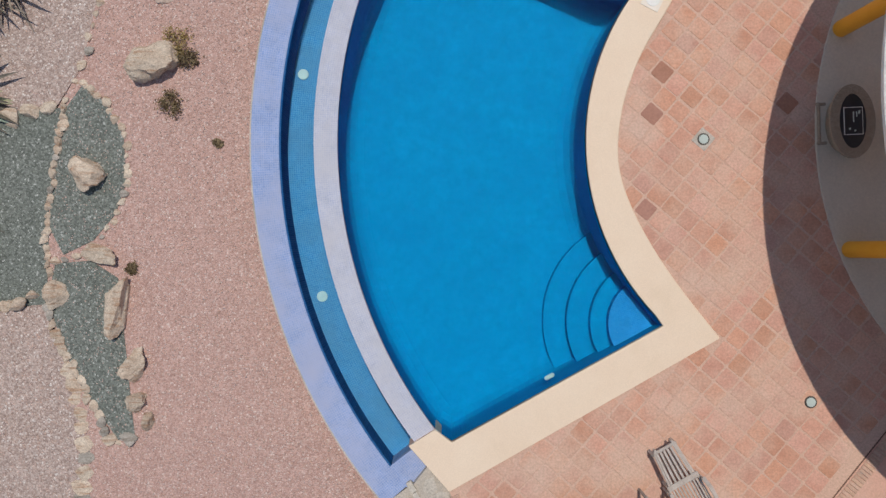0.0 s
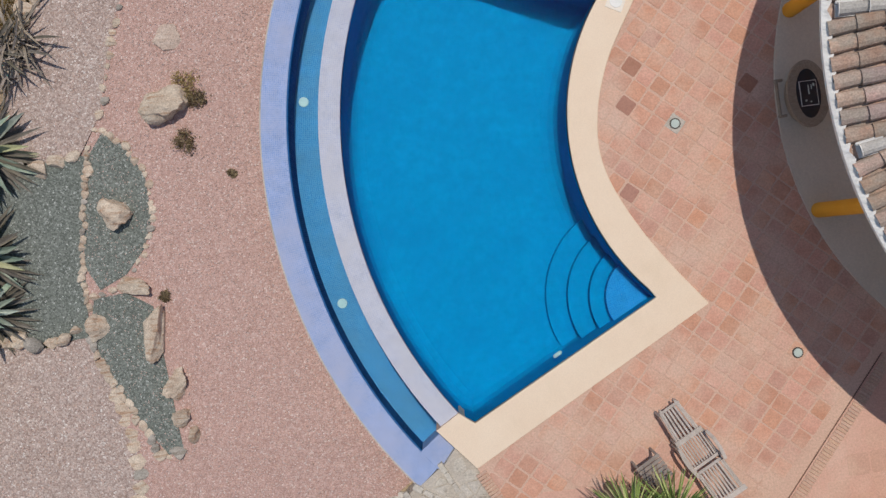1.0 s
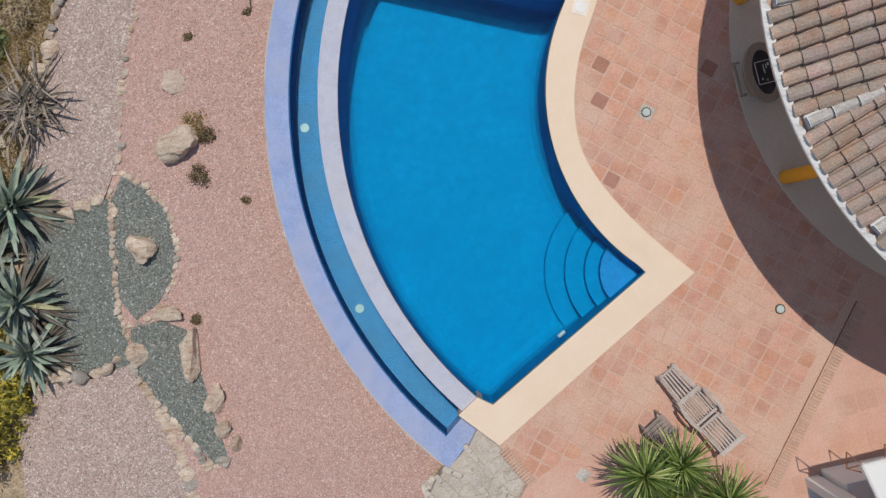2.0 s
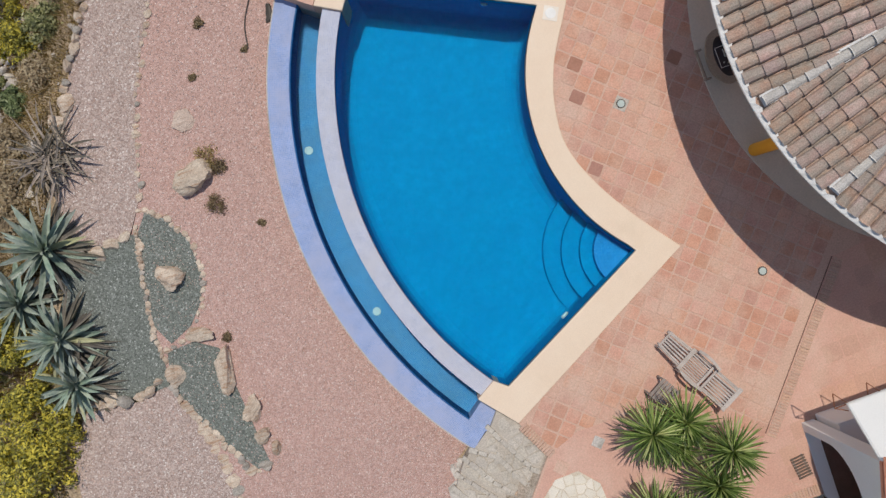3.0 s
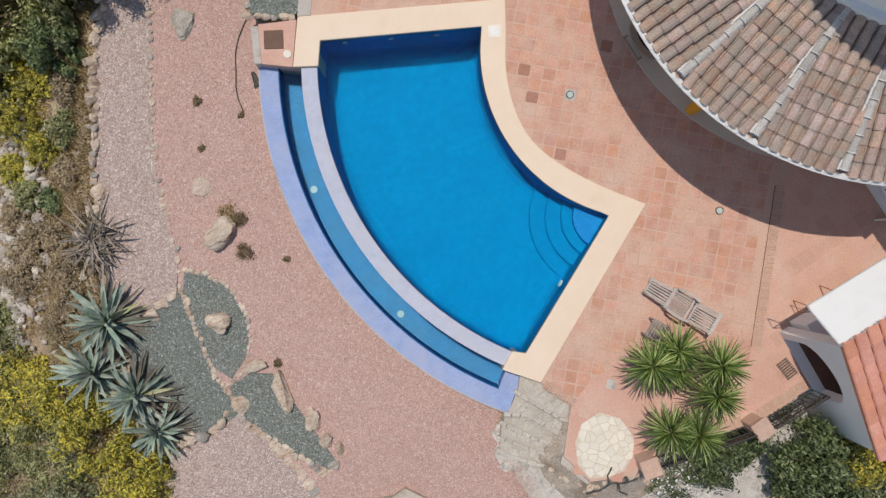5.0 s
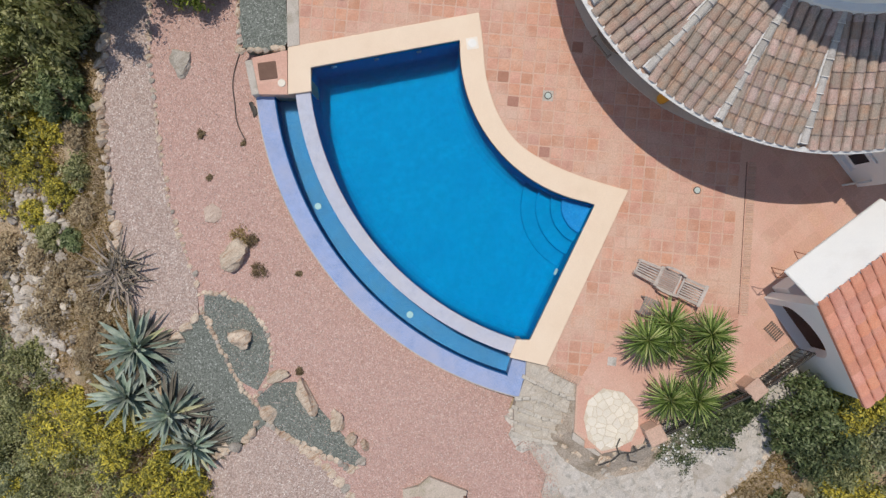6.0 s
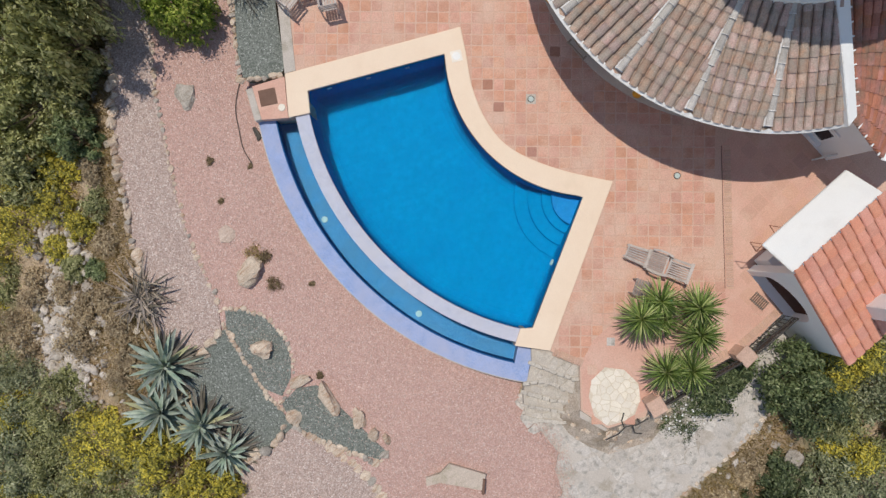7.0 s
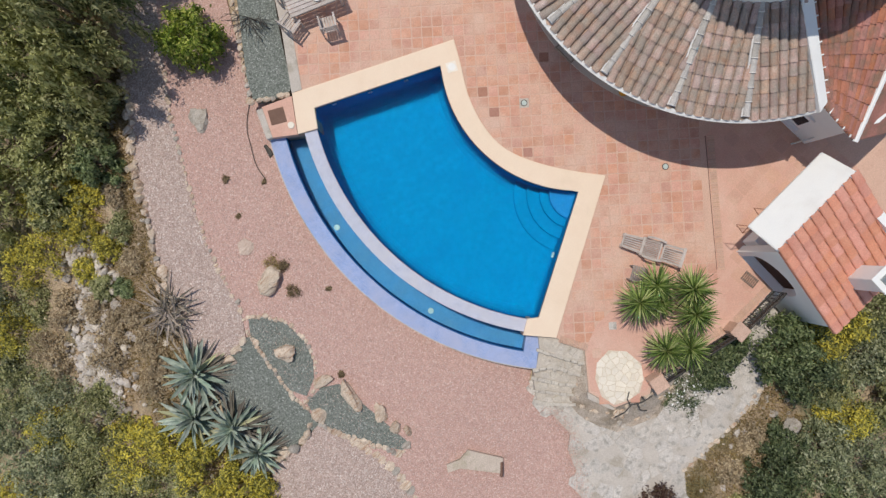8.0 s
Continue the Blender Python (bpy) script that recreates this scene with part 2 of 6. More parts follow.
M["rock"] = sandstone("sandstone", (0.50, 0.39, 0.30), (0.66, 0.56, 0.45), (0.40, 0.24, 0.15))
M["greyrock"] = sandstone("grey_rock", (0.33, 0.30, 0.26), (0.47, 0.42, 0.37), (0.25, 0.21, 0.17))
M["flag"] = surface("flagstone", (0.475, 0.43, 0.385), (0.59, 0.55, 0.505), 1.8, 30, 0.85, 0.3, vary=0.08, stain=(0.32, 0.30, 0.265), stain_scale=5.0, stain_lo=0.50, stain_hi=0.64, grain=0.24)
M["tread_stone"] = surface("tread_stone", (0.465, 0.415, 0.355), (0.575, 0.525, 0.455), 2.2, 30, 0.85, 0.3, vary=0.06, stain=(0.36, 0.315, 0.26), stain_scale=5.0, stain_lo=0.54, stain_hi=0.70, grain=0.22)
M["tread_joint"] = surface("tread_joint", (0.44, 0.39, 0.33), (0.52, 0.465, 0.40), 2, 40, 0.95, 0.3, grain=0.2)
M["flag_joint"] = surface("flag_joint", (0.46, 0.41, 0.36), (0.56, 0.51, 0.455), 1.5, 40, 0.95, 0.3, grain=0.2, stain=(0.37, 0.325, 0.265), stain_scale=2.2, stain_lo=0.52, stain_hi=0.66)
M["disc_joint"] = surface("sandy_joint", (0.61, 0.525, 0.415), (0.67, 0.585, 0.475), 2, 40, 0.95, 0.2, grain=0.15)
M["cream_flag"] = surface("cream_flagstone", (0.72, 0.65, 0.54), (0.80, 0.74, 0.64), 3, 40, 0.8, 0.2, vary=0.06, grain=0.1)
M["plain_isl"] = surface("plain_terracotta_tile", (0.57, 0.335, 0.25), (0.62, 0.385, 0.295), 1.0, 30, 0.8, 0.15, vary=0.055, island=True, grain=0.12, stain=(0.66, 0.46, 0.36), stain_scale=0.9)
M["brick"] = surface("paver_brick", (0.54, 0.345, 0.255), (0.60, 0.415, 0.315), 3, 40, 0.9, 0.3, vary=0.07, grain=0.2)
M["teak"] = surface("weathered_teak", (0.42, 0.36, 0.32), (0.56, 0.50, 0.46), 8, 90, 0.8, 0.2, vary=0.08, grain=0.2)
M["darkwood"] = surface("dark_wood", (0.12, 0.085, 0.065), (0.18, 0.13, 0.10), 8, 90, 0.7, 0.2, grain=0.2)
M["greywood"] = surface("grey_brown_wood", (0.24, 0.20, 0.18), (0.34, 0.29, 0.26), 8, 90, 0.8, 0.2, grain=0.2)
M["wicker"] = surface("wicker", (0.28, 0.21, 0.15), (0.40, 0.31, 0.23), 30, 120, 0.7, 0.8, grain=0.4)
M["black_glass"] = surface("dark_glass", (0.02, 0.02, 0.025), (0.03, 0.03, 0.035), 5, 80, 0.15, 0.0, grain=0.0)
M["iron"] = surface("black_iron", (0.025, 0.022, 0.02), (0.04, 0.035, 0.03), 5, 80, 0.5, 0.1, grain=0.1)
M["rust"] = surface("rusty_iron", (0.20, 0.08, 0.045), (0.28, 0.12, 0.07), 5, 80, 0.8, 0.2, grain=0.2)
M["grey_metal"] = surface("grey_metal", (0.30, 0.33, 0.34), (0.36, 0.39, 0.40), 5, 80, 0.4, 0.05, metal=0.6, grain=0.05)
M["shutter"] = surface("grey_painted_wood", (0.60, 0.60, 0.58), (0.68, 0.68, 0.66), 5, 80, 0.7, 0.1, grain=0.06)
M["lens"] = surface("lamp_glass", (0.48, 0.55, 0.52), (0.55, 0.62, 0.58), 8, 80, 0.2, 0.0, grain=0.05)
M["white_plastic"] = surface("white_plastic", (0.74, 0.73, 0.70), (0.80, 0.79, 0.76), 6, 80, 0.5, 0.0, grain=0.03)
M["ivory"] = surface("ivory_plastic", (0.76, 0.68, 0.58), (0.80, 0.73, 0.64), 6, 80, 0.5, 0.0, grain=0.03)
M["hatch"] = surface("brown_hatch", (0.15, 0.085, 0.06), (0.19, 0.11, 0.08), 4, 60, 0.8, 0.2, grain=0.15)
M["hose"] = surface("dark_hose", (0.05, 0.045, 0.04), (0.08, 0.07, 0.06), 10, 80, 0.6, 0.1, grain=0.1)
M["bark"] = surface("bark", (0.16, 0.12, 0.085), (0.26, 0.20, 0.15), 12, 60, 0.95, 0.8, grain=0.3, dist=0.02)
M["agave"] = surface("agave_leaf", (0.175, 0.245, 0.19), (0.46, 0.51, 0.42), 3.5, 20, 0.5, 0.05, vary=0.30, grain=0.12)
M["agave_yellow"] = surface("agave_yellow_leaf", (0.37, 0.37, 0.20), (0.44, 0.43, 0.27), 3, 20, 0.6, 0.05, vary=0.12, grain=0.1)
M["agave_dead"] = surface("dead_agave_leaf", (0.27, 0.21, 0.16), (0.42, 0.36, 0.30), 4, 30, 0.9, 0.2, vary=0.25, grain=0.25)
# dark tone for dry leaves and for the shade on low agave leaves
M["agave_withered_shaded"] = surface("withered_shaded_agave_leaf", (0.11, 0.095, 0.075), (0.22, 0.195, 0.155), 4, 30, 0.9, 0.2, vary=0.25, grain=0.2)
M["yucca"] = foliage("yucca_leaf", [(0, (0.035, 0.06, 0.016)), (0.4, (0.13, 0.20, 0.045)), (0.75, (0.32, 0.41, 0.12)), (1, (0.58, 0.60, 0.27))], 0.4, 0.08)
M["olive"] = foliage("olive_green_leaf", [(0, (0.07, 0.085, 0.03)), (0.45, (0.27, 0.285, 0.115)), (0.8, (0.46, 0.455, 0.215)), (1, (0.60, 0.575, 0.32))])
M["grey_green"] = foliage("grey_green_leaf", [(0, (0.07, 0.09, 0.042)), (0.45, (0.25, 0.28, 0.15)), (0.8, (0.42, 0.435, 0.25)), (1, (0.58, 0.575, 0.38))])
M["deep_green"] = foliage("deep_green_leaf", [(0, (0.055, 0.082, 0.033)), (0.45, (0.153, 0.202, 0.082)), (0.8, (0.262, 0.317, 0.142)), (1, (0.415, 0.448, 0.240))])
M["citrus"] = foliage("citrus_leaf", [(0, (0.05, 0.09, 0.012)), (0.45, (0.20, 0.285, 0.038)), (0.8, (0.42, 0.49, 0.09)), (1, (0.64, 0.63, 0.17))], 0.35)
M["broom"] = foliage("yellow_flower", [(0, (0.11, 0.12, 0.035)), (0.38, (0.33, 0.315, 0.08)), (0.62, (0.64, 0.555, 0.09)), (1, (0.88, 0.735, 0.12))])
# olive brightened for sunlit crowns; deep green dimmed for shaded and darker shrubs
M["sunlit_olive"] = foliage("sunlit_yellow_olive_leaf", [(0, (0.11, 0.12, 0.035)), (0.45, (0.33, 0.34, 0.12)), (0.8, (0.52, 0.52, 0.22)), (1, (0.68, 0.66, 0.34))])
M["dimmed_green"] = foliage("dimmed_green_leaf", [(0, (0.03, 0.045, 0.02)), (0.45, (0.085, 0.115, 0.05)), (0.8, (0.16, 0.20, 0.09)), (1, (0.30, 0.33, 0.18))])
M["dry_grass"] = foliage("dry_grass", [(0, (0.176, 0.122, 0.043)), (0.5, (0.352, 0.255, 0.102)), (1, (0.550, 0.428, 0.204))])
M["red_leaf"] = foliage("purple_leaf", [(0, (0.05, 0.02, 0.018)), (0.6, (0.10, 0.05, 0.035)), (1, (0.2, 0.14, 0.08))])
M["tuft"] = foliage("brown_tuft", [(0, (0.07, 0.045, 0.025)), (0.5, (0.18, 0.13, 0.07)), (1, (0.34, 0.26, 0.14))])
M["dry_twig"] = foliage("dry_brush", [(0, (0.20, 0.145, 0.085)), (0.5, (0.40, 0.305, 0.185)), (1, (0.62, 0.51, 0.335))])
M["flower"] = surface("white_petal", (0.75, 0.75, 0.72), (0.8, 0.8, 0.78), 8, 60, 0.7, 0.0, grain=0.05)

# still water: clear refraction under a faintly rippled gloss
m, nt, b = _graph("water", 0.4)
nt.nodes.remove(b)
_rf = nt.nodes.new("ShaderNodeBsdfRefraction")
_rf.inputs["Color"].default_value = (0.72, 0.93, 1.0, 1)
_rf.inputs["Roughness"].default_value = 0.0
_rf.inputs["IOR"].default_value = 1.33
_gl = nt.nodes.new("ShaderNodeBsdfGlossy")
_gl.inputs["Roughness"].default_value = 0.60
_gl.inputs["Color"].default_value = (0.15, 0.15, 0.15, 1)
_fr = nt.nodes.new("ShaderNodeFresnel")
_fr.inputs["IOR"].default_value = 1.33
_mx = nt.nodes.new("ShaderNodeMixShader")
_bp = nt.nodes.new("ShaderNodeBump")
_bp.inputs["Strength"].default_value = 0.04
_bp.inputs["Distance"].default_value = 0.02
nt.links.new(_noise(nt, nt.nodes.new("ShaderNodeNewGeometry").outputs["Position"], 3.0, 2), _bp.inputs["Height"])
nt.links.new(_bp.outputs[0], _rf.inputs["Normal"])
nt.links.new(_fr.outputs[0], _mx.inputs[0])
nt.links.new(_rf.outputs[0], _mx.inputs[1])
nt.links.new(_gl.outputs[0], _mx.inputs[2])
nt.links.new(_mx.outputs[0], nt.nodes["Material Output"].inputs[0])
M["water"] = m


# ---------------------------------------------------------------- helpers of shape
from mathutils.geometry import tessellate_polygon


def link_mesh(name, verts, faces, material, parent=None, label="", smooth=False):
    me = bpy.data.meshes.new(name)
    me.from_pydata([tuple(v) for v in verts], [], [tuple(f) for f in faces])
    me.update()
    if smooth:
        me.shade_smooth()
    if material:
        me.materials.append(M[material] if isinstance(material, str) else material)
    ob = new(name, me)
    if parent:
        ob.parent = parent
    if label:
        ob["label"] = label
    return ob


def part(name, bm, material, parent=None, label="", smooth=False):
    me = bpy.data.meshes.new(name)
    bm.normal_update()
    bm.to_mesh(me)
    bm.free()
    if smooth:
        me.shade_smooth()
    me.materials.append(M[material])
    ob = new(name, me)
    if parent:
        ob.parent = parent
    if label:
        ob["label"] = label
    return ob


def piece(name, me, m, parent=None):
    """An object of its own on shared mesh data."""
    ob = new(name, me)
    ob.parent = parent
    ob.matrix_basis = m
    return ob


def thing(name, m=None, label="", category="", group="", kind=""):
    ob = new(name)
    ob.empty_display_size = 0.1
    if m is not None:
        ob.matrix_basis = m
    return tagged(ob, label, category, group, kind)


def box(bm, cx, cy, cz, sx, sy, sz, m=None, bevel=0.0):
    """A box by its centre and sizes."""
    r = bmesh.ops.create_cube(bm, size=1.0, matrix=(m or Matrix()) @ Matrix.Translation((cx, cy, cz)) @ Matrix.Diagonal((sx, sy, sz, 1)))
    if bevel:
        es = list({e for v in r["verts"] for e in v.link_edges})
        bmesh.ops.bevel(bm, geom=es, offset=bevel, segments=1, affect="EDGES")


def cyl(bm, x, y, z0, z1, r0, r1=None, n=16, m=None):
    bmesh.ops.create_cone(bm, cap_ends=True, segments=n, radius1=r0, radius2=r0 if r1 is None else r1, depth=z1 - z0,
                          matrix=(m or Matrix()) @ Matrix.Translation((x, y, (z0 + z1) / 2)))


def rod(bm, a, b_, r=0.01, n=6):
    a, b_ = Vector(a), Vector(b_)
    d = b_ - a
    m = Matrix.Translation((a + b_) / 2) @ d.to_track_quat("Z", "Y").to_matrix().to_4x4()
    bmesh.ops.create_cone(bm, cap_ends=True, segments=n, radius1=r, radius2=r, depth=d.length, matrix=m)


def slab(name, outer, z0, z1, material, parent=None, holes=(), label="", tops=None):
    """A flat-topped body from an outline, with holes through it. tops: heights of the top for each point of the outline."""
    loops = [list(outer)] + [list(h) for h in holes]
    flat = [q for l in loops for q in l]
    n = len(flat)
    tris = tessellate_polygon([[Vector((x, y, 0)) for x, y in l] for l in loops])
    zt = list(tops) if tops else [z1] * n
    verts = [(x, y, z) for (x, y), z in zip(flat, zt)] + [(x, y, z0) for x, y in flat]
    faces = []
    for t in tris:
        a, b_, c = (Vector(flat[i]) for i in t)
        up = (b_ - a).cross(c - a) > 0
        t = tuple(t) if up else tuple(reversed(t))
        faces.append(t)
        faces.append(tuple(i + n for i in reversed(t)))
    k = 0
    for l in loops:
        for i in range(len(l)):
            a, b_ = k + i, k + (i + 1) % len(l)
            faces.append((a, b_, b_ + n, a + n))
        k += len(l)
    ob = link_mesh(name, verts, faces, material, parent, label)
    bm = bmesh.new()
    bm.from_mesh(ob.data)
    bmesh.ops.recalc_face_normals(bm, faces=bm.faces)
    bm.to_mesh(ob.data)
    bm.free()
    return ob


def arc(cx, cy, r, a0, a1, n):
    return [(cx + r * math.cos(radians(a0 + (a1 - a0) * i / n)), cy + r * math.sin(radians(a0 + (a1 - a0) * i / n))) for i in range(n + 1)]


def glide(pts, k):
    """A smooth line through points, k steps between each two."""
    q = [Vector(p) for p in pts]
    q = [q[0] * 2 - q[1]] + q + [q[-1] * 2 - q[-2]]
    out = []
    for a, b_, c, d in zip(q, q[1:], q[2:], q[3:]):
        for i in range(k):
            t = i / k
            v = 0.5 * (2 * b_ + (c - a) * t + (2 * a - 5 * b_ + 4 * c - d) * t * t + (3 * b_ - a - 3 * c + d) * t ** 3)
            out.append((v.x, v.y))
    return out + [tuple(pts[-1])]


def inside(x, y, poly):
    c = False
    j = len(poly) - 1
    for i in range(len(poly)):
        xi, yi = poly[i]
        xj, yj = poly[j]
        if (yi > y) != (yj > y) and x < (xj - xi) * (y - yi) / (yj - yi) + xi:
            c = not c
        j = i
    return c


def sample(pts, step, closed=False):
    """Points at even steps along a line of points, with its direction there."""
    pts = [Vector(p) for p in pts]
    if closed:
        pts.append(pts[0])
    out, carry = [], 0.0
    for a, b_ in zip(pts, pts[1:]):
        d = (b_ - a).length
        s = carry
        while s < d:
            out.append((a + (b_ - a) * (s / d), math.atan2(b_.y - a.y, b_.x - a.x)))
            s += step
        carry = s - d
    return out


# ---------------------------------------------------------------- plan
PC = (5.85, 1.71)                       # centre of the pool's outer curves
R_POOL, R_WEIR, R_TROUGH, R_LEDGE = 7.51, 7.90, 8.50, 8.95
COPING_BEND = [(3.90, 4.46), (3.57, 3.84), (3.14, 3.10), (2.905, 2.50), (2.795, 2.02), (2.757, 1.52), (2.83, 1.04), (3.06, 0.47), (3.415, -0.15), (3.825, -0.73), (4.36, -1.40)]
INNER = arc(6.24, 1.70, 3.99, 142, 226.5, 28)
POOL = [(-0.38, 5.79), (3.09, 4.17)] + INNER[1:-1] + [(3.46, -1.21), (0.14, -3.04)] + list(reversed(arc(*PC, R_POOL, 151.5, 217.4, 40)))
COPING_OUT = [(-0.56, 6.55), (3.90, 4.46)] + glide(COPING_BEND, 4)[1:-1] + [(4.36, -1.40), (0.10, -3.82), (-0.54, -3.10), (-0.12, -2.84)]
COPING = COPING_OUT + [(0.14, -3.04), (3.46, -1.21)] + list(reversed(INNER))[1:-1] + [(3.09, 4.17), (-0.38, 5.79), (-0.72, 5.29), (-1.25, 5.57)]
HC = (11.2, 1.92)                       # centre of the round house
TERRACE = [(-0.56, 6.55), (0.43, 8.0), (3.2, 12.5), (9.0, 13.5), (15.0, 9.0), (15.0, -8.1), (9.0, -8.1), (5.9, -8.05), (5.75, -7.12), (3.95, -7.16),
           (1.30, -6.62), (0.95, -6.85), (-0.05, -6.45), (-0.30, -5.6), (0.48, -4.62), (0.10, -3.82)]


def garden(x, y):
    return -0.80 + 0.11 * min(0.0, x + 3.0) - 0.09 * max(0.0, min(3.0, -3.2 - y))


def west_edge(y):
    ys = [-30, -6, -2, 0, 3, 5.4, 6.15, 8.5, 10.7, 13, 30]
    xs = [-12, -10.0, -9.9, -9.5, -8.5, -7.4, -6.9, -5.4, -3.8, -2.4, 8]
    return float(np.interp(y, ys, xs))


def south_edge(x):
    return float(np.interp(x, [-12, -3, 0.2, 2.2, 3.6, 5.2, 6.2, 9, 30], [-14, -12, -9.55, -9.6, -9.4, -8.9, -8.3, -8.4, -9]))


PATH_Z = -1.0
ALL_BUILT = TERRACE + [(-0.54, -3.10)] + list(reversed(arc(*PC, R_LEDGE, 151, 220, 30))) + [(-1.3, 5.6)]


def ground_z(x, y):
    if inside(x, y, ALL_BUILT):
        return -2.9
    z = garden(x, y) if x < 0 else -0.47
    if y < -4.2:
        f = min(1.0, (-4.2 - y) / 3.0)
        z = z * (1 - f) + min(z, PATH_Z) * f
    d = west_edge(y) - x
    if d > 0:
        z -= 0.10 * min(d, 0.6) + 0.38 * max(0.0, min(d, 14) - 0.6) + 0.12 * max(0.0, min(d, 60) - 14)
        z += 0.25 * noise.noise((x * 0.5, y * 0.5, 0)) * min(1, d)
    s = south_edge(x) - y
    if s > 0 and x > -9.5:
        z -= 0.35 * min(s, 12) + 0.1 * max(0.0, min(s, 50) - 12)
        z += 0.2 * noise.noise((x * 0.5, y * 0.5, 4)) * min(1, s)
    return z - 0.06


# ---------------------------------------------------------------- ground
def build_ground():
    xs = sorted(set(list(np.arange(-24, 24.01, 0.4)) + [-2500, -900, -300, -120, -70, -45, -32, 32, 45, 70, 120, 300, 900, 2500]))
    verts = [(x, y, ground_z(x, y)) for y in xs for x in xs]
    n = len(xs)
    faces = [(j * n + i, j * n + i + 1, (j + 1) * n + i + 1, (j + 1) * n + i) for j in range(n - 1) for i in range(n - 1)]
    ob = link_mesh("ground", verts, faces, "soil", smooth=True)
    tagged(ob, "dry brown hillside soil with sparse scrub falling away from the terrace", "ground", kind="structure")


def sheet(name, outline, material, label, category, lift, z_of=garden, step=1.0):
    """A thin bed of loose material that follows the garden's slope."""
    bm = bmesh.new()
    vs = [bm.verts.new((x, y, 0)) for x, y in outline]
    for t in tessellate_polygon([[Vector((x, y, 0)) for x, y in outline]]):
        bm.faces.new([vs[i] for i in t])
    xs, ys = [p[0] for p in outline], [p[1] for p in outline]
    for k in np.arange(int(min(xs)) - 1, int(max(xs)) + 2, step):
        bmesh.ops.bisect_plane(bm, geom=bm.verts[:] + bm.edges[:] + bm.faces[:], plane_co=(k, 0, 0), plane_no=(1, 0, 0))
    for k in np.arange(int(min(ys)) - 1, int(max(ys)) + 2, step):
        bmesh.ops.bisect_plane(bm, geom=bm.verts[:] + bm.edges[:] + bm.faces[:], plane_co=(0, k + 0.2, 0), plane_no=(0, 1, 0))
    for v in bm.verts:
        v.co.z = z_of(v.co.x, v.co.y) + lift
    bmesh.ops.recalc_face_normals(bm, faces=bm.faces)
    if sum(f.normal.z for f in bm.faces) < 0:
        bmesh.ops.reverse_faces(bm, faces=bm.faces)
    rim = [e for e in bm.edges if e.is_boundary]
    r = bmesh.ops.extrude_edge_only(bm, edges=rim)
    for v in r["geom"]:
        if isinstance(v, bmesh.types.BMVert):
            v.co.z -= 0.35
    ob = part(name, bm, material)
    return tagged(ob, label, category, kind="structure")


build_ground()
PINK = list(reversed(arc(*PC, R_LEDGE - 0.2, 150.0, 221.5, 40))) + [(-0.95, 6.6), (-1.3, 8.0), (0.2, 10.6), (2.2, 13.8), (0.5, 14.6), (-1.4, 11.9), (-2.9, 9.85), (-3.75, 8.75), (-4.45, 7.5), (-5.2, 6.2), (-5.75, 5.0),
        (-6.05, 4.1), (-6.25, 3.2), (-6.75, 2.4), (-6.9, 0.4), (-6.95, -0.75), (-6.6, -1.9), (-6.2, -3.3), (-6.35, -4.4), (-6.7, -6.5), (-6.0, -10.5), (-2.6, -10.5), (-2.3, -8.0), (-1.3, -6.3), (-1.3, -5.1), (-1.4, -4.4), (-0.9, -4.05)]
sheet("pink_gravel_bed", PINK, "pink_gravel", "raked pink gravel bed around the curved pool edge", "gravel", 0.0)
PALE = [(-2.9, 9.85), (-1.4, 11.9), (0.5, 14.6), (-1.0, 15.2), (-3.2, 11.6), (-3.85, 10.7), (-4.8, 9.45), (-5.6, 8.5), (-6.5, 7.0), (-7.0, 6.15), (-7.45, 5.3), (-7.9, 4.2), (-8.3, 3.2), (-7.75, 2.35), (-6.75, 2.45), (-6.25, 3.2),
        (-6.05, 4.1), (-5.75, 5.0), (-5.2, 6.2), (-4.45, 7.5), (-3.75, 8.75)]
sheet("pale_gravel_path", PALE, "pale_gravel", "pale pinkish-grey gravel path edged with stones", "gravel path", 0.004)
PALE2 = [(-7.0, -0.95), (-7.8, -1.1), (-8.4, -1.0), (-9.0, -1.0), (-9.6, -1.6), (-9.9, -4.0), (-9.9, -7.0), (-9.3, -10.5), (-6.0, -10.5), (-6.7, -6.5), (-6.35, -4.4), (-6.2, -3.3), (-6.6, -1.9)]
sheet("pale_gravel_patch", PALE2, "pale_gravel", "pale pinkish-grey gravel patch below the green beds", "gravel path", 0.004)
GREEN_A = [(-6.25, 2.85), (-5.85, 2.55), (-5.5, 1.95), (-5.45, 1.15), (-5.65, 0.6), (-6.05, 0.15), (-6.6, -0.1), (-6.85, 0.35), (-6.85, 0.8), (-6.72, 1.7), (-6.6, 2.4)]
sheet("green_gravel_bed", GREEN_A, "green_gravel", "green-grey gravel bed with one rock in it", "gravel bed", 0.010)
GREEN_B = [(-6.62, 2.46), (-7.6, 2.42), (-8.2, 2.4), (-8.9, 1.3), (-9.2, 0.2), (-8.9, -0.75), (-8.2, -1.0), (-7.5, -1.0), (-6.95, -0.97), (-6.90, -0.75), (-6.87, 0.35), (-6.87, 0.80), (-6.74, 1.7)]
sheet("green_gravel_bed", GREEN_B, "green_gravel", "green-grey gravel bed beside the agaves", "gravel bed", 0.010)
GREEN_C = [(-6.75, -0.25), (-6.1, -0.2), (-5.6, -0.5), (-5.5, -1.4), (-5.42, -2.1), (-5.35, -2.8), (-5.3, -3.2), (-5.6, -3.3), (-6.0, -2.75), (-6.4, -2.2), (-6.75, -1.3), (-6.88, -0.8)]
sheet("green_gravel_bed", GREEN_C, "green_gravel", "tapering green-grey gravel bed lined with rocks", "gravel bed", 0.010)
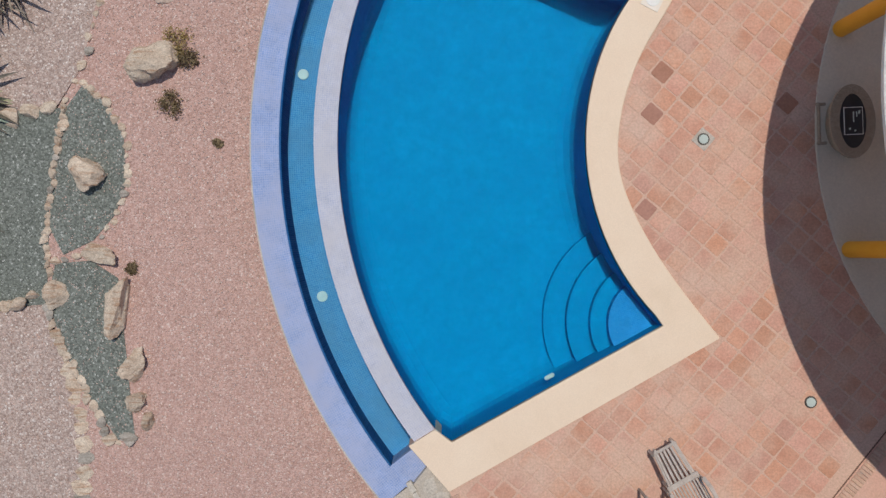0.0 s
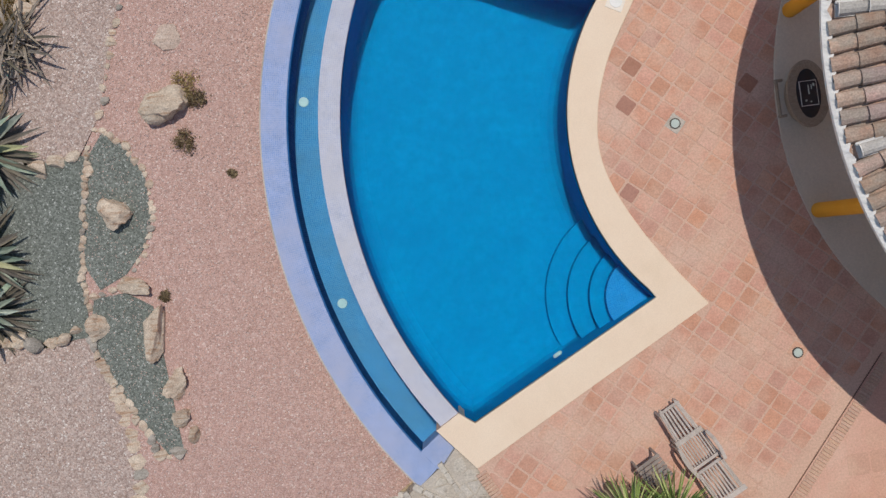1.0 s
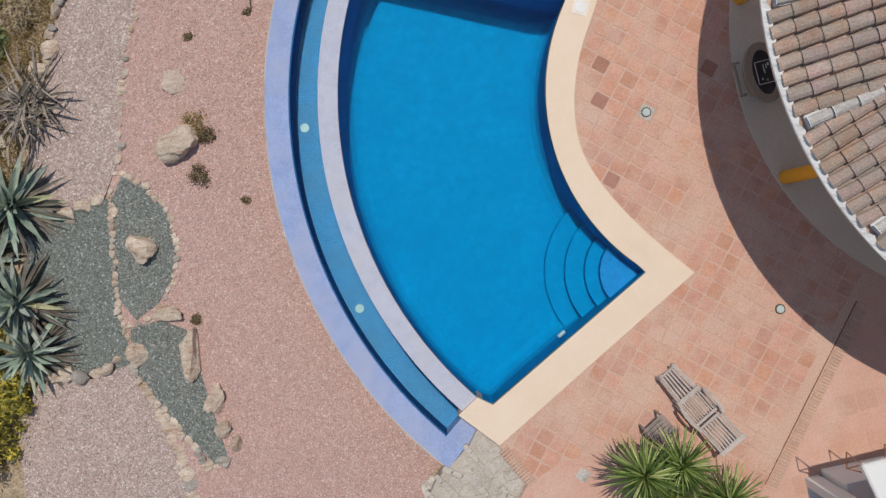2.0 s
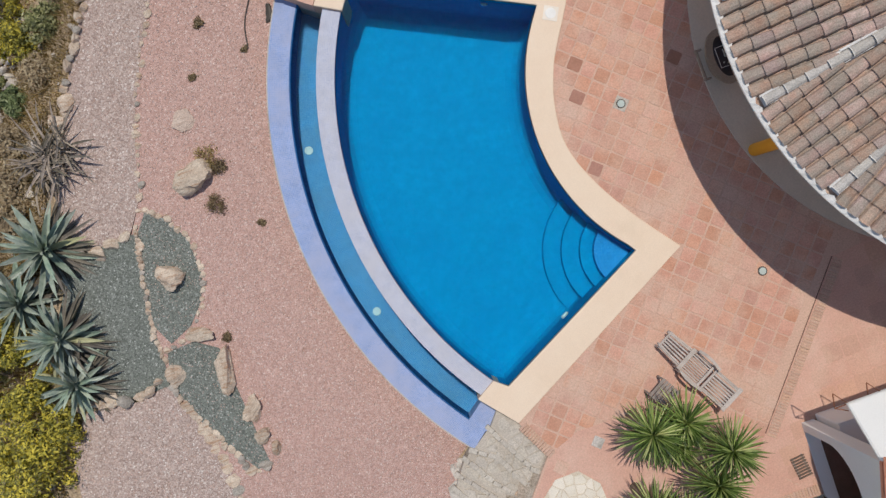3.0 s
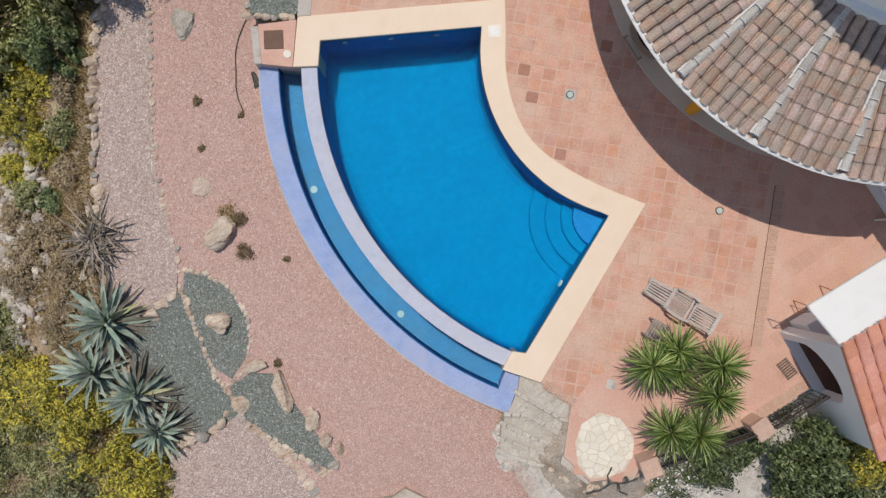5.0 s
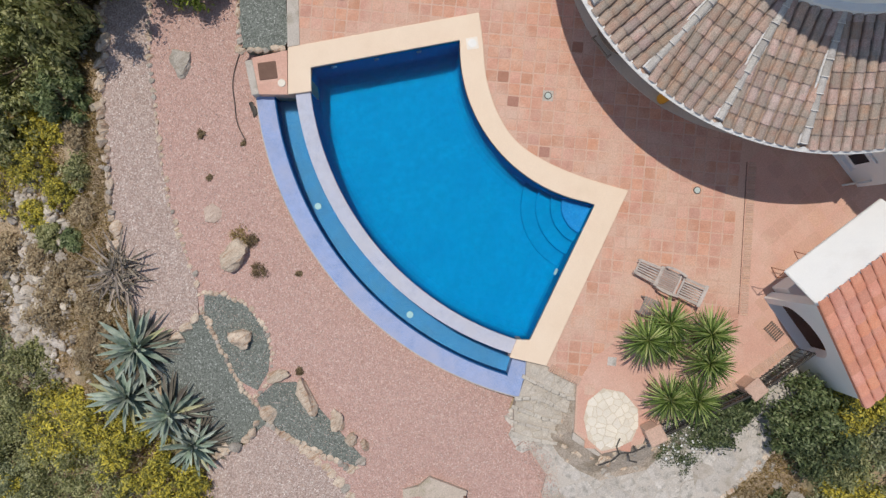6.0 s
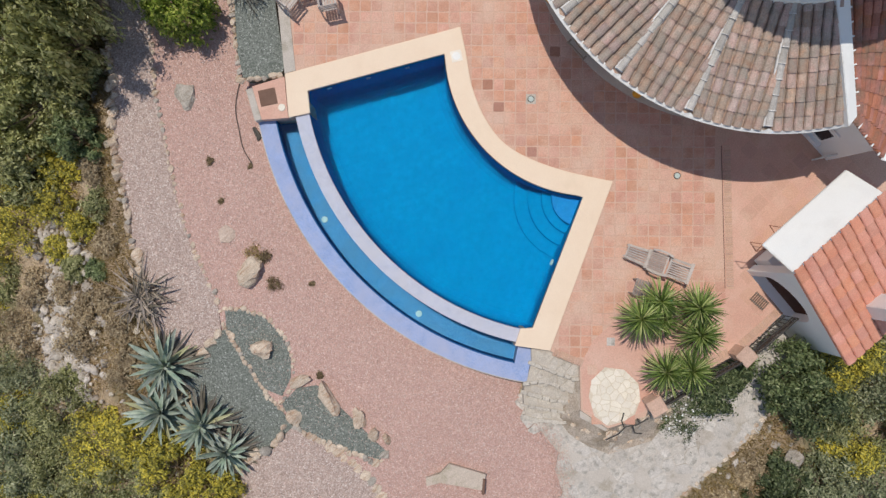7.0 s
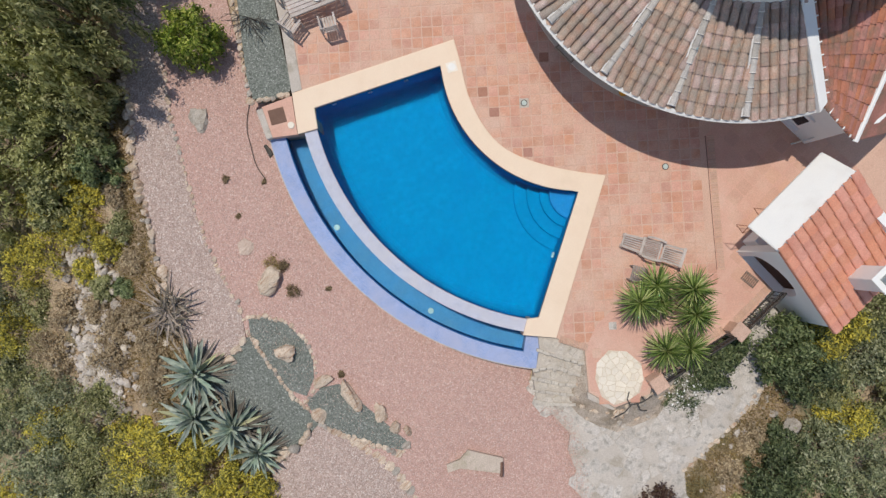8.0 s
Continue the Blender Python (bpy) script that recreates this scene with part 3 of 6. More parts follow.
GREEN_D = [(-0.78, 6.62), (-0.45, 6.72), (0.33, 8.0), (2.6, 11.4), (1.6, 12.2), (0.15, 9.65), (-1.15, 7.9), (-1.5, 7.25)]
ob = slab("green_gravel_bed", GREEN_D, -2.0, -0.12, "green_gravel")
tagged(ob, "narrow green-grey gravel bed along the terrace edge", "gravel bed", kind="structure")


# ---------------------------------------------------------------- terrace and pool
terrace = slab("terrace", [(-0.56, 6.55)] + TERRACE[1:] + [(-0.54, -3.10), (-0.12, -2.84), (0.14, -3.045), (3.465, -1.212)] + list(reversed(INNER))[1:-1] + [(3.092, 4.175), (-0.385, 5.795), (-0.72, 5.29), (-1.25, 5.57)],
               -2.9, 0.0, "grout")
tagged(terrace, "sunlit terrace base with pale sandy joints between tiles", "terrace", kind="structure")
coping = slab("pool_coping", COPING, -0.045, 0.035, "coping")
tagged(coping, "smooth cream stone coping round the pool", "coping", kind="structure")
bv = coping.modifiers.new("edge", "BEVEL")
bv.width, bv.segments, bv.limit_method = 0.02, 2, "ANGLE"

kerb = slab("terrace_kerb", [(-0.56, 6.56), (0.43, 8.0), (3.2, 12.5), (3.45, 12.35), (0.68, 7.85), (-0.28, 6.43)], -0.05, 0.022, "flag_joint")
tagged(kerb, "pale worn concrete kerb between tiles and green gravel", "kerb", kind="structure")

pool = thing("swimming_pool", None, "fan-shaped swimming pool of deep blue mosaic full of clear water", "swimming pool")
POOL_IN = [(-0.36, 5.77), (3.08, 4.15)] + arc(6.24, 1.70, 4.01, 142, 226.5, 28)[1:-1] + [(3.44, -1.20), (0.14, -3.01)] + list(reversed(arc(*PC, R_POOL, 151.0, 217.6, 40)))
DEPTH = -1.75
# shell: floor and walls facing inward
n = len(POOL_IN)
def floor_z(y):
    return -1.30 - 0.06 * y


tris = [t if (Vector(POOL_IN[t[1]]) - Vector(POOL_IN[t[0]])).cross(Vector(POOL_IN[t[2]]) - Vector(POOL_IN[t[0]])) > 0 else tuple(reversed(t)) for t in tessellate_polygon([[Vector((x, y, 0)) for x, y in POOL_IN]])]


def inset(poly, d):
    """The outline moved inward by d."""
    q = [Vector(p) for p in poly]
    area = sum(a.cross(b_) for a, b_ in zip(q, q[1:] + q[:1]))
    side = 1 if area > 0 else -1
    out = []
    for a, b_, c in zip(q[-1:] + q[:-1], q, q[1:] + q[:1]):
        u, v = (b_ - a).normalized(), (c - b_).normalized()
        nrm = Vector((-u.y - v.y, u.x + v.x)) * side
        nrm.normalize()
        k = max(0.45, nrm.dot(Vector((-u.y, u.x)) * side))
        out.append(b_ + nrm * (d / k))
    return out


verts = []
for d, up in ((0.30, 0.0), (0.17, 0.035), (0.07, 0.11), (0.015, 0.22), (0.0, 0.36)):
    verts += [(q.x, q.y, floor_z(p[1]) + up) for q, p in zip(inset(POOL_IN, d), POOL_IN)]
verts += [(x, y, 0.022 if math.hypot(x - PC[0], y - PC[1]) < R_POOL - 0.1 else -0.05) for x, y in POOL_IN]
link_mesh("basin", verts, list(tris) + [(k * n + i, k * n + (i + 1) % n, (k + 1) * n + (i + 1) % n, (k + 1) * n + i) for k in range(5) for i in range(n)], "pool_mosaic", pool)


def ring(name, r0, r1, a0, a1, z0, z1, material, parent, label="", n=48):
    return slab(name, arc(*PC, r1, a0, a1, n) + list(reversed(arc(*PC, r0, a0, a1, n))), z0, z1, material, parent, label=label)


ring("overflow_wall", R_POOL + 0.012, R_WEIR, 150.2, 218.5, -2.6, -0.055, "weir_mosaic", pool, "wet pale lilac mosaic overflow wall")
ring("trough_floor", R_WEIR - 0.02, R_TROUGH + 0.02, 150.3, 219.0, -2.6, -0.98, "trough_mosaic", pool, "blue mosaic trough floor")
# thin dark ring that paints the shade along the trough's ledge side
ring("trough_lining", R_TROUGH - 0.03, R_TROUGH + 0.002, 150.6, 218.2, -1.0, -0.286, "lining", pool, "mosaic lining coloured dark as the trough wall's shade")
ring("outer_ledge", R_TROUGH, R_LEDGE, 150.1, 220.7, -2.6, -0.28, "ledge_mosaic", pool, "periwinkle blue mosaic ledge")
ring("edge_trim", R_LEDGE, R_LEDGE + 0.03, 150.1, 220.7, -2.6, -0.30, "flag_joint", pool, "pale mortar edge")
ring("ledge_end", R_WEIR, R_TROUGH, 217.9, 220.9, -2.6, -0.283, "ledge_mosaic", pool)
ring("ledge_cap", R_WEIR - 0.05, R_LEDGE, 149.6, 150.9, -2.6, -0.284, "ledge_mosaic", pool)
for i, r in enumerate((1.76, 1.39, 1.03, 0.77)):
    ca = Vector((3.44, -1.20))
    a0 = math.degrees(math.atan2(-3.01 + 1.20, 0.14 - 3.44))
    pts = [tuple(ca)] + [(ca.x + r * math.cos(radians(a)), ca.y + r * math.sin(radians(a))) for a in np.linspace(a0 + 360, 118, 20)]
    slab("step", pts, DEPTH, -1.02 + 0.22 * i, "step_mosaic" if i == 3 else "pool_mosaic", pool, label="curved blue mosaic step")
wtr = link_mesh("water", [(x, y, -0.05) for x, y in POOL_IN], tris, "water", pool, "clear still water")
wtr.visible_shadow = False
tr_out = arc(*PC, R_TROUGH, 150.9, 217.9, 48) + list(reversed(arc(*PC, R_WEIR, 150.9, 217.9, 48)))
tt = [t if (Vector(tr_out[t[1]]) - Vector(tr_out[t[0]])).cross(Vector(tr_out[t[2]]) - Vector(tr_out[t[0]])) > 0 else tuple(reversed(t)) for t in tessellate_polygon([[Vector((x, y, 0)) for x, y in tr_out]])]
wt2 = link_mesh("trough_water", [(x, y, -0.42) for x, y in tr_out], tt, "water", pool, "clear still water")
wt2.visible_shadow = False
for x, y in ((-2.36, 2.95), (-2.04, -0.80)):
    bm = bmesh.new()
    cyl(bm, x, y, -0.99, -0.95, 0.095, 0.088, 20)
    part("underwater_light", bm, "lens", pool, "round white underwater light")

# porch floor and house
porch = slab("porch_floor", arc(*HC, 5.345, 100, 252, 60) + [HC], -0.3, 0.05, "porch")
tagged(porch, "shaded grey concrete porch floor of the round house", "porch floor", kind="structure")

EAVE_R, EAVE_Z, TOP_R, TOP_Z, DRUM_Z = 6.10, 3.12, 3.4, 4.15, 6.95
house = thing("round_house", None, "round white house with a porch under a weathered clay tile roof", "house")


def drum(name, r, z0, z1, a0, a1, thick, material, parent, label="", n=60):
    return slab(name, arc(*HC, r, a0, a1, n) + list(reversed(arc(*HC, r - thick, a0, a1, n))), z0, z1, material, parent, label=label)


drum("wall", 3.55, 0.05, 4.3, 0, 359.9, 0.3, "white_wall", house, n=72)
drum("tower_wall", 3.40, 4.3, DRUM_Z, 0, 359.9, 0.3, "white_wall", house, n=72)
drum("cornice", 3.56, DRUM_Z - 0.22, DRUM_Z + 0.02, 0, 359.9, 0.3, "white_wall", house, "white rendered cornice", n=72)
slab("tower_roof", arc(*HC, 3.3, 0, 355, 71), DRUM_Z - 0.3, DRUM_Z - 0.1, "plain_terra", house)


def roof_z(r):
    return EAVE_Z + (EAVE_R - r) * (TOP_Z - EAVE_Z) / (EAVE_R - TOP_R)


# boarded roof slab under the tiles
RA0, RA1, PANEL = 104.1, 244.4, 17.54
N = 64
verts, faces = [], []
for i in range(N + 1):
    a = radians(RA0 + (RA1 - RA0) * i / N)
    for r, dz in ((EAVE_R, 0.0), (TOP_R - 0.1, 0.0), (TOP_R - 0.1, -0.15), (EAVE_R, -0.12)):
        verts.append((HC[0] + r * math.cos(a), HC[1] + r * math.sin(a), roof_z(r) + dz - 0.02))
for i in range(N):
    for k in range(4):
        faces.append((4 * i + k, 4 * i + (k + 1) % 4, 4 * i + 4 + (k + 1) % 4, 4 * i + 4 + k))
faces += [(0, 1, 2, 3), (4 * N + 3, 4 * N + 2, 4 * N + 1, 4 * N)]
roof = link_mesh("roof", verts, faces, "old_tile", house, "sloping roof of weathered clay barrel tiles")
# white mortar eave with scallops
verts, faces = [], []
N = 260
for i in range(N + 1):
    a = radians(RA0 + (RA1 - RA0) * i / N)
    w = 0.02 + 0.03 * math.cos(i * 2 * math.pi * 65 / N)
    for r, z in ((EAVE_R + 0.03, -0.09), (EAVE_R + 0.065, 0.02), (EAVE_R - w, 0.07), (EAVE_R - w, -0.09)):
        verts.append((HC[0] + r * math.cos(a), HC[1] + r * math.sin(a), EAVE_Z + z))
for i in range(N):
    for k in range(4):
        faces.append((4 * i + k, 4 * i + 4 + k, 4 * i + 4 + (k + 1) % 4, 4 * i + (k + 1) % 4))
link_mesh("eave", verts, faces, "mortar", house, "scalloped white mortar eave")
for a in (201.8, 162.8):
    bm = bmesh.new()
    x, y = HC[0] + 5.19 * math.cos(radians(a)), HC[1] + 5.19 * math.sin(radians(a))
    cyl(bm, x, y, 0.05, 3.15, 0.13, 0.12, 20)
    part("column", bm, "orange", house, "orange painted porch column")


def barrel_mesh(name, length, w0, w1, h, seg=5, material="old_tile"):
    """A tapering half-round roof tile along +x (uphill)."""
    verts, faces = [], []
    for x, w, lift in ((0, w0, 0.03), (length, w1, 0.0)):
        for t in (1.0, 0.84):
            for k in range(seg + 1):
                a = math.pi * k / seg
                verts.append((x, -w / 2 * t * math.cos(a), lift + h * t * math.sin(a)))
    s = seg + 1
    for k in range(seg):
        faces.append((k, 2 * s + k, 2 * s + k + 1, k + 1))
        faces.append((k, k + 1, s + k + 1, s + k))
        faces.append((s + k, s + k + 1, 3 * s + k + 1, 3 * s + k))
    me = bpy.data.meshes.new(name)
    me.from_pydata(verts, [], faces)
    me.update()
    me.materials.append(M[material])
    return me


def join_into(verts, faces, me, m):
    k = len(verts)
    verts.extend((m @ v.co)[:] for v in me.vertices)
    faces.extend(tuple(i + k for i in f.vertices) for f in me.polygons)


rng = random.Random(4)
TILE = barrel_mesh("roof_tile", 0.37, 0.215, 0.185, 0.085)
HIPT = barrel_mesh("hip_tile", 0.40, 0.175, 0.155, 0.085, material="ridge_tile")
COLLAR = barrel_mesh("mortar_joint", 0.022, 0.180, 0.176, 0.084, material="mortar")
PITCH = math.atan2(TOP_Z - EAVE_Z, EAVE_R - TOP_R)
jv, jf = [], []
count = 0
for pnl in range(8):
    a_lo, a_hi = RA0 + pnl * PANEL, RA0 + (pnl + 1) * PANEL
    am = radians((a_lo + a_hi) / 2)
    half = radians(PANEL / 2)
    ux, uy = -math.cos(am), -math.sin(am)          # uphill
    sx, sy = -uy, ux
    for row in range(10):
        for col in range(-5, 6):
            off = col * 0.232
            d0 = row * 0.302
            rc = EAVE_R - d0 - 0.02
            along = math.sqrt(max(0.0, rc * rc - off * off)) if abs(off) < rc else 0
            mid = along - 0.16
            if mid < TOP_R - 0.05 or abs(off) > mid * math.tan(half) - 0.07:
                continue
            x = HC[0] - ux * along + sx * off
            y = HC[1] - uy * along + sy * off
            r_here = math.hypot(x - HC[0], y - HC[1])
            m = Matrix.Translation((x, y, roof_z(r_here) + rng.uniform(-0.004, 0.004))) @ Matrix.Rotation(math.atan2(uy, ux) + rng.uniform(-0.025, 0.025), 4, "Z") @ Matrix.Rotation(-PITCH + rng.uniform(-0.012, 0.012), 4, "Y")
            if pnl >= 4 and count < 300:
                piece("roof_tile", TILE, m, roof)
                count += 1
            else:
                join_into(jv, jf, TILE, m)
tagged(link_mesh("roof_tiles_far", jv, jf, "old_tile_isl", house, "further rows of weathered clay roof tiles"), kind="stuff")
for k in range(8):
    a = radians(RA0 + k * PANEL)
    ux, uy = -math.cos(a), -math.sin(a)
    bm = bmesh.new()
    m = Matrix.Translation((HC[0] - ux * (EAVE_R - 0.1), HC[1] - uy * (EAVE_R - 0.1), roof_z(EAVE_R - 0.1))) @ Matrix.Rotation(math.atan2(uy, ux), 4, "Z") @ Matrix.Rotation(-PITCH, 4, "Y")
    L = (EAVE_R - TOP_R) / math.cos(PITCH)
    box(bm, L / 2, 0, 0.01, L, 0.19, 0.05, m)
    for j in range(9):
        a_, b2 = L * j / 9, L * (j + 1) / 9
        box(bm, (a_ + b2) / 2, 0.10 + 0.008 * math.sin(j * 2.1 + k), 0.03, b2 - a_ + 0.002, 0.042, 0.08, m, 0.012)
    hip = part("hip", bm, "mortar", roof, "white mortared hip line")
    for j in range(8):
        piece("hip_tile", HIPT, m @ Matrix.Translation((0.04 + j * 0.345, 0.0, 0.025)), roof)
        piece("mortar_joint", COLLAR, m @ Matrix.Translation((0.03 + j * 0.345, 0.0, 0.045)), roof)


# ---------------------------------------------------------------- rocks and edging
def blob(seed, sub, rough=0.17, freq=1.5, cuts=13, lo=0.44, hi=0.82):
    """A broken stone: a ball cut by flats and roughened, about 2 across."""
    bm = bmesh.new()
    bmesh.ops.create_icosphere(bm, subdivisions=sub, radius=1.0)
    r = random.Random(seed)
    planes = []
    for _ in range(cuts):
        d = Vector((r.gauss(0, 1), r.gauss(0, 1), r.gauss(0, 0.8))).normalized()
        planes.append((d, r.uniform(lo, hi)))
    for v in bm.verts:
        p = v.co.copy()
        for d, k in planes:
            e = p.dot(d) - k
            if e > 0:
                p -= d * e * 0.97
        q = p * freq + Vector((seed * 3.1, seed * 1.7, 0))
        p += planes[0][0] * 0.035 * math.sin(p.dot(planes[0][0]) * 17 + 2 * noise.noise(q))
        p *= 1 + rough * noise.noise(q) + rough * 0.45 * noise.noise(q * 3.3)
        v.co = p
    return bm


def rock(x, y, z, sx, sy, sz, turn, seed, label, material="rock", sub=4):
    bm = blob(seed, sub)
    bmesh.ops.transform(bm, matrix=Matrix.Diagonal((sx * 1.22, sy * 1.26, sz * 1.05, 1)), verts=bm.verts)
    ob = part("rock", bm, material, smooth=False)
    ob.matrix_basis = pose(x, y, z + sz * 0.30, 0, 0, turn)
    return tagged(ob, label, "rock")


M["sunk_rock"] = sandstone("sunk_rock", (0.52, 0.39, 0.32), (0.62, 0.50, 0.42), (0.45, 0.32, 0.25))
M["khaki_stone"] = surface("khaki_stone", (0.49, 0.405, 0.335), (0.56, 0.475, 0.40), 3, 30, 0.9, 0.5, stain=(0.33, 0.29, 0.20), stain_scale=2.2, grain=0.25)


def gz(x, y):
    return garden(x, y)


rock(-4.89, 3.24, gz(-4.9, 3.2), 0.44, 0.42, 0.28, 22, 1, "large tan sandstone boulder on pink gravel")
rock(-6.08, 1.32, gz(-6.1, 1.3), 0.32, 0.28, 0.23, -40, 2, "angular tan rock on green gravel")
rock(-5.57, -0.93, gz(-5.6, -0.9), 0.54, 0.23, 0.24, 82, 3, "long ochre sandstone boulder between gravel beds")
rock(-5.92, -0.10, gz(-5.9, -0.1), 0.36, 0.17, 0.16, -25, 4, "flat-lying tan rock at the bed's rim")
rock(-5.28, -1.95, gz(-5.3, -2), 0.37, 0.17, 0.21, 64, 5, "streaked brown and white rock at the bed's rim")
rock(-5.24, -2.62, gz(-5.2, -2.6), 0.26, 0.18, 0.17, 50, 6, "rounded ochre rock at the bed's rim")
rock(-5.06, -2.95, gz(-5.1, -2.9), 0.20, 0.12, 0.13, 65, 7, "small pinkish rock at the bed's tip")
rock(-5.40, -3.25, gz(-5.4, -3.2), 0.15, 0.12, 0.08, 10, 8, "small grey rock at the bed's tip", "greyrock")
rock(-3.08, 8.12, gz(-3.1, 8.1), 0.38, 0.34, 0.14, 20, 9, "flat grey boulder half sunk in pink gravel", "greyrock")
rock(-4.76, 4.50, gz(-4.8, 4.5), 0.30, 0.22, 0.045, 30, 10, "low pinkish rock sunk in pink gravel", "sunk_rock")
bench = slab("stone_slab", [(-4.52, -4.66), (-4.13, -4.62), (-3.53, -5.52), (-3.90, -5.80), (-4.66, -4.88)], -1.4, -0.90, "khaki_stone")
tagged(bench, "low weathered khaki stone slab lying on pink gravel", "stone slab")
slab("sloping_end", [(-4.93, -4.52), (-4.52, -4.66), (-4.66, -4.88), (-5.06, -4.72)], -1.4, -0.9, "khaki_stone", bench, tops=[-1.03, -0.92, -0.92, -1.03])
bm = bmesh.new()
box(bm, 0, 0, -1.1, 0.08, 0.46, 0.44, pose(-3.80, -5.74, 0, 0, 0, -44), 0.02)
part("dark_end", bm, "hatch", bench, "thin dark brown block at the end of the slab")
rock(-6.72, -0.80, gz(-6.7, -0.8), 0.25, 0.27, 0.12, 15, 12, "flat ochre stone at the meeting of the beds")
rock(3.30, -11.15, ground_z(3.3, -11.15) + 0.1, 0.60, 0.30, 0.25, 20, 13, "pale grey boulder below the shrubs", "greyrock")

STONES = []
for k in range(7):
    bm = blob(40 + k, 2, 0.12, 1.6, 15, 0.40, 0.78)
    me = bpy.data.meshes.new("edging_stone")
    bm.to_mesh(me)
    bm.free()
    me.materials.append(M["greyrock" if k == 3 else "rock"])
    STONES.append(me)


def edging(label, pts, size, step, flat=0.5, jit=0.25, seed=0, z_of=None, lift=0.0):
    r = random.Random(seed)
    par = thing("stone_edging", None, label, "edging")
    for p, a in sample(pts, step):
        s = size * r.uniform(0.75, 1.4)
        x, y = p.x + r.gauss(0, size * jit * 0.3), p.y + r.gauss(0, size * jit * 0.3)
        z = (z_of or garden)(x, y)
        m = Matrix.Translation((x, y, z + lift + s * flat * 0.2)) @ Matrix.Rotation(a + r.gauss(0, 0.3), 4, "Z") @ Matrix.Diagonal((s * 0.66, s * r.uniform(0.42, 0.66), s * flat * 0.7, 1))
        piece("stone", r.choice(STONES), m, par)


edging("row of rough tan stones bordering the pale gravel path", [(-3.2, 11.6), (-3.85, 10.7), (-4.8, 9.45), (-5.6, 8.5), (-6.5, 7.0), (-7.0, 6.15), (-7.45, 5.3), (-7.95, 4.2)], 0.33, 0.23, 0.55, 0.35, 1)
edging("sparse line of small sunken stones between two gravels", [(-2.9, 9.85), (-3.75, 8.75), (-4.45, 7.5), (-5.2, 6.2), (-5.72, 5.0), (-6.02, 4.1), (-6.22, 3.2)], 0.18, 0.22, 0.32, 0.35, 2)
edging("tight line of small pale stones dividing green beds", [(-6.55, 2.6), (-6.72, 1.7), (-6.88, 0.7), (-6.93, 0.0), (-6.85, -0.5)], 0.175, 0.145, 0.40, 0.15, 3)
edging("curved rim of small stones round the green bed", [(-6.4, 2.9), (-6.2, 2.85), (-5.85, 2.55), (-5.48, 1.95), (-5.42, 1.15), (-5.62, 0.6), (-5.9, 0.2)], 0.16, 0.17, 0.30, 0.25, 4)
edging("rough rocks bordering the green bed below the agaves", [(-9.1, -0.7), (-8.5, -0.98), (-7.8, -1.0), (-7.1, -0.85)], 0.31, 0.20, 0.6, 0.35, 5)
edging("stepped line of flat tan stones along the green bed", [(-6.9, -1.0), (-6.72, -1.5), (-6.35, -2.2), (-6.05, -2.75), (-5.75, -3.3), (-5.5, -3.4)], 0.19, 0.16, 0.3, 0.2, 6)
edging("broad flat stones set along the gravel patch", [(-6.55, -2.1), (-6.28, -2.8), (-6.18, -3.5), (-6.25, -4.2), (-6.4, -4.9)], 0.34, 0.26, 0.08, 0.15, 7)
edging("large flat stones across the foot of the path", [(-8.3, 2.40), (-7.6, 2.36), (-6.95, 2.40), (-6.6, 2.55)], 0.42, 0.36, 0.35, 0.15, 8)
edging("small pale stones across the green beds", [(-6.75, -0.2), (-6.3, -0.12)], 0.22, 0.18, 0.4, 0.2, 9)
edging("rough stones at the end of the green bed", [(-1.55, 7.2), (-1.1, 6.87), (-0.72, 6.62)], 0.24, 0.2, 0.5, 0.2, 10, lambda x, y: -0.15)
edging("rough stones along the green bed", [(-1.55, 7.3), (-1.18, 7.95), (0.1, 9.75), (1.2, 11.4)], 0.23, 0.19, 0.5, 0.3, 11, lambda x, y: -0.2)
edging("sandy stones along the edge of the flagged path", [(0.2, -9.6), (2.2, -9.65), (3.6, -9.45), (4.6, -9.1)], 0.17, 0.22, 0.25, 0.3, 12, lambda x, y: -1.05)
r = random.Random(21)
scatter = thing("rubble", None, "pale broken rocks strewn down the dry slope", "rubble", kind="stuff")
jv, jf = [], []
for k in range(620):
    t = r.random()
    x = -8.6 - 3.8 * t + r.gauss(0, 0.55)
    y = 8.6 - 4.6 * t + r.gauss(0, 0.7)
    if x > west_edge(y) - 0.4:
        continue
    s = 0.05 + 0.22 * r.random() ** 2.2
    join_into(jv, jf, STONES[k % 7], Matrix.Translation((x, y, ground_z(x, y) + 0.1)) @ Matrix.Rotation(r.random() * 6, 4, "Z") @ Matrix.Diagonal((s, s * 0.8, s * 0.7, 1)))
for k in range(190):
    x, y = -11.7 + r.gauss(0, 0.55), 5.5 + r.gauss(0, 0.65)
    s = 0.05 + 0.26 * r.random() ** 2
    join_into(jv, jf, STONES[k % 7], Matrix.Translation((x, y, ground_z(x, y) + 0.08)) @ Matrix.Rotation(r.random() * 6, 4, "Z") @ Matrix.Diagonal((s, s * 0.7, s * 0.6, 1)))
for k in range(160):
    y = r.uniform(-3, 12)
    x = west_edge(y) - 0.3 - abs(r.gauss(0, 1.5))
    s = 0.05 + 0.14 * r.random() ** 2
    join_into(jv, jf, STONES[k % 7], Matrix.Translation((x, y, ground_z(x, y) + 0.03)) @ Matrix.Rotation(r.random() * 6, 4, "Z") @ Matrix.Diagonal((s, s * 0.8, s * 0.6, 1)))
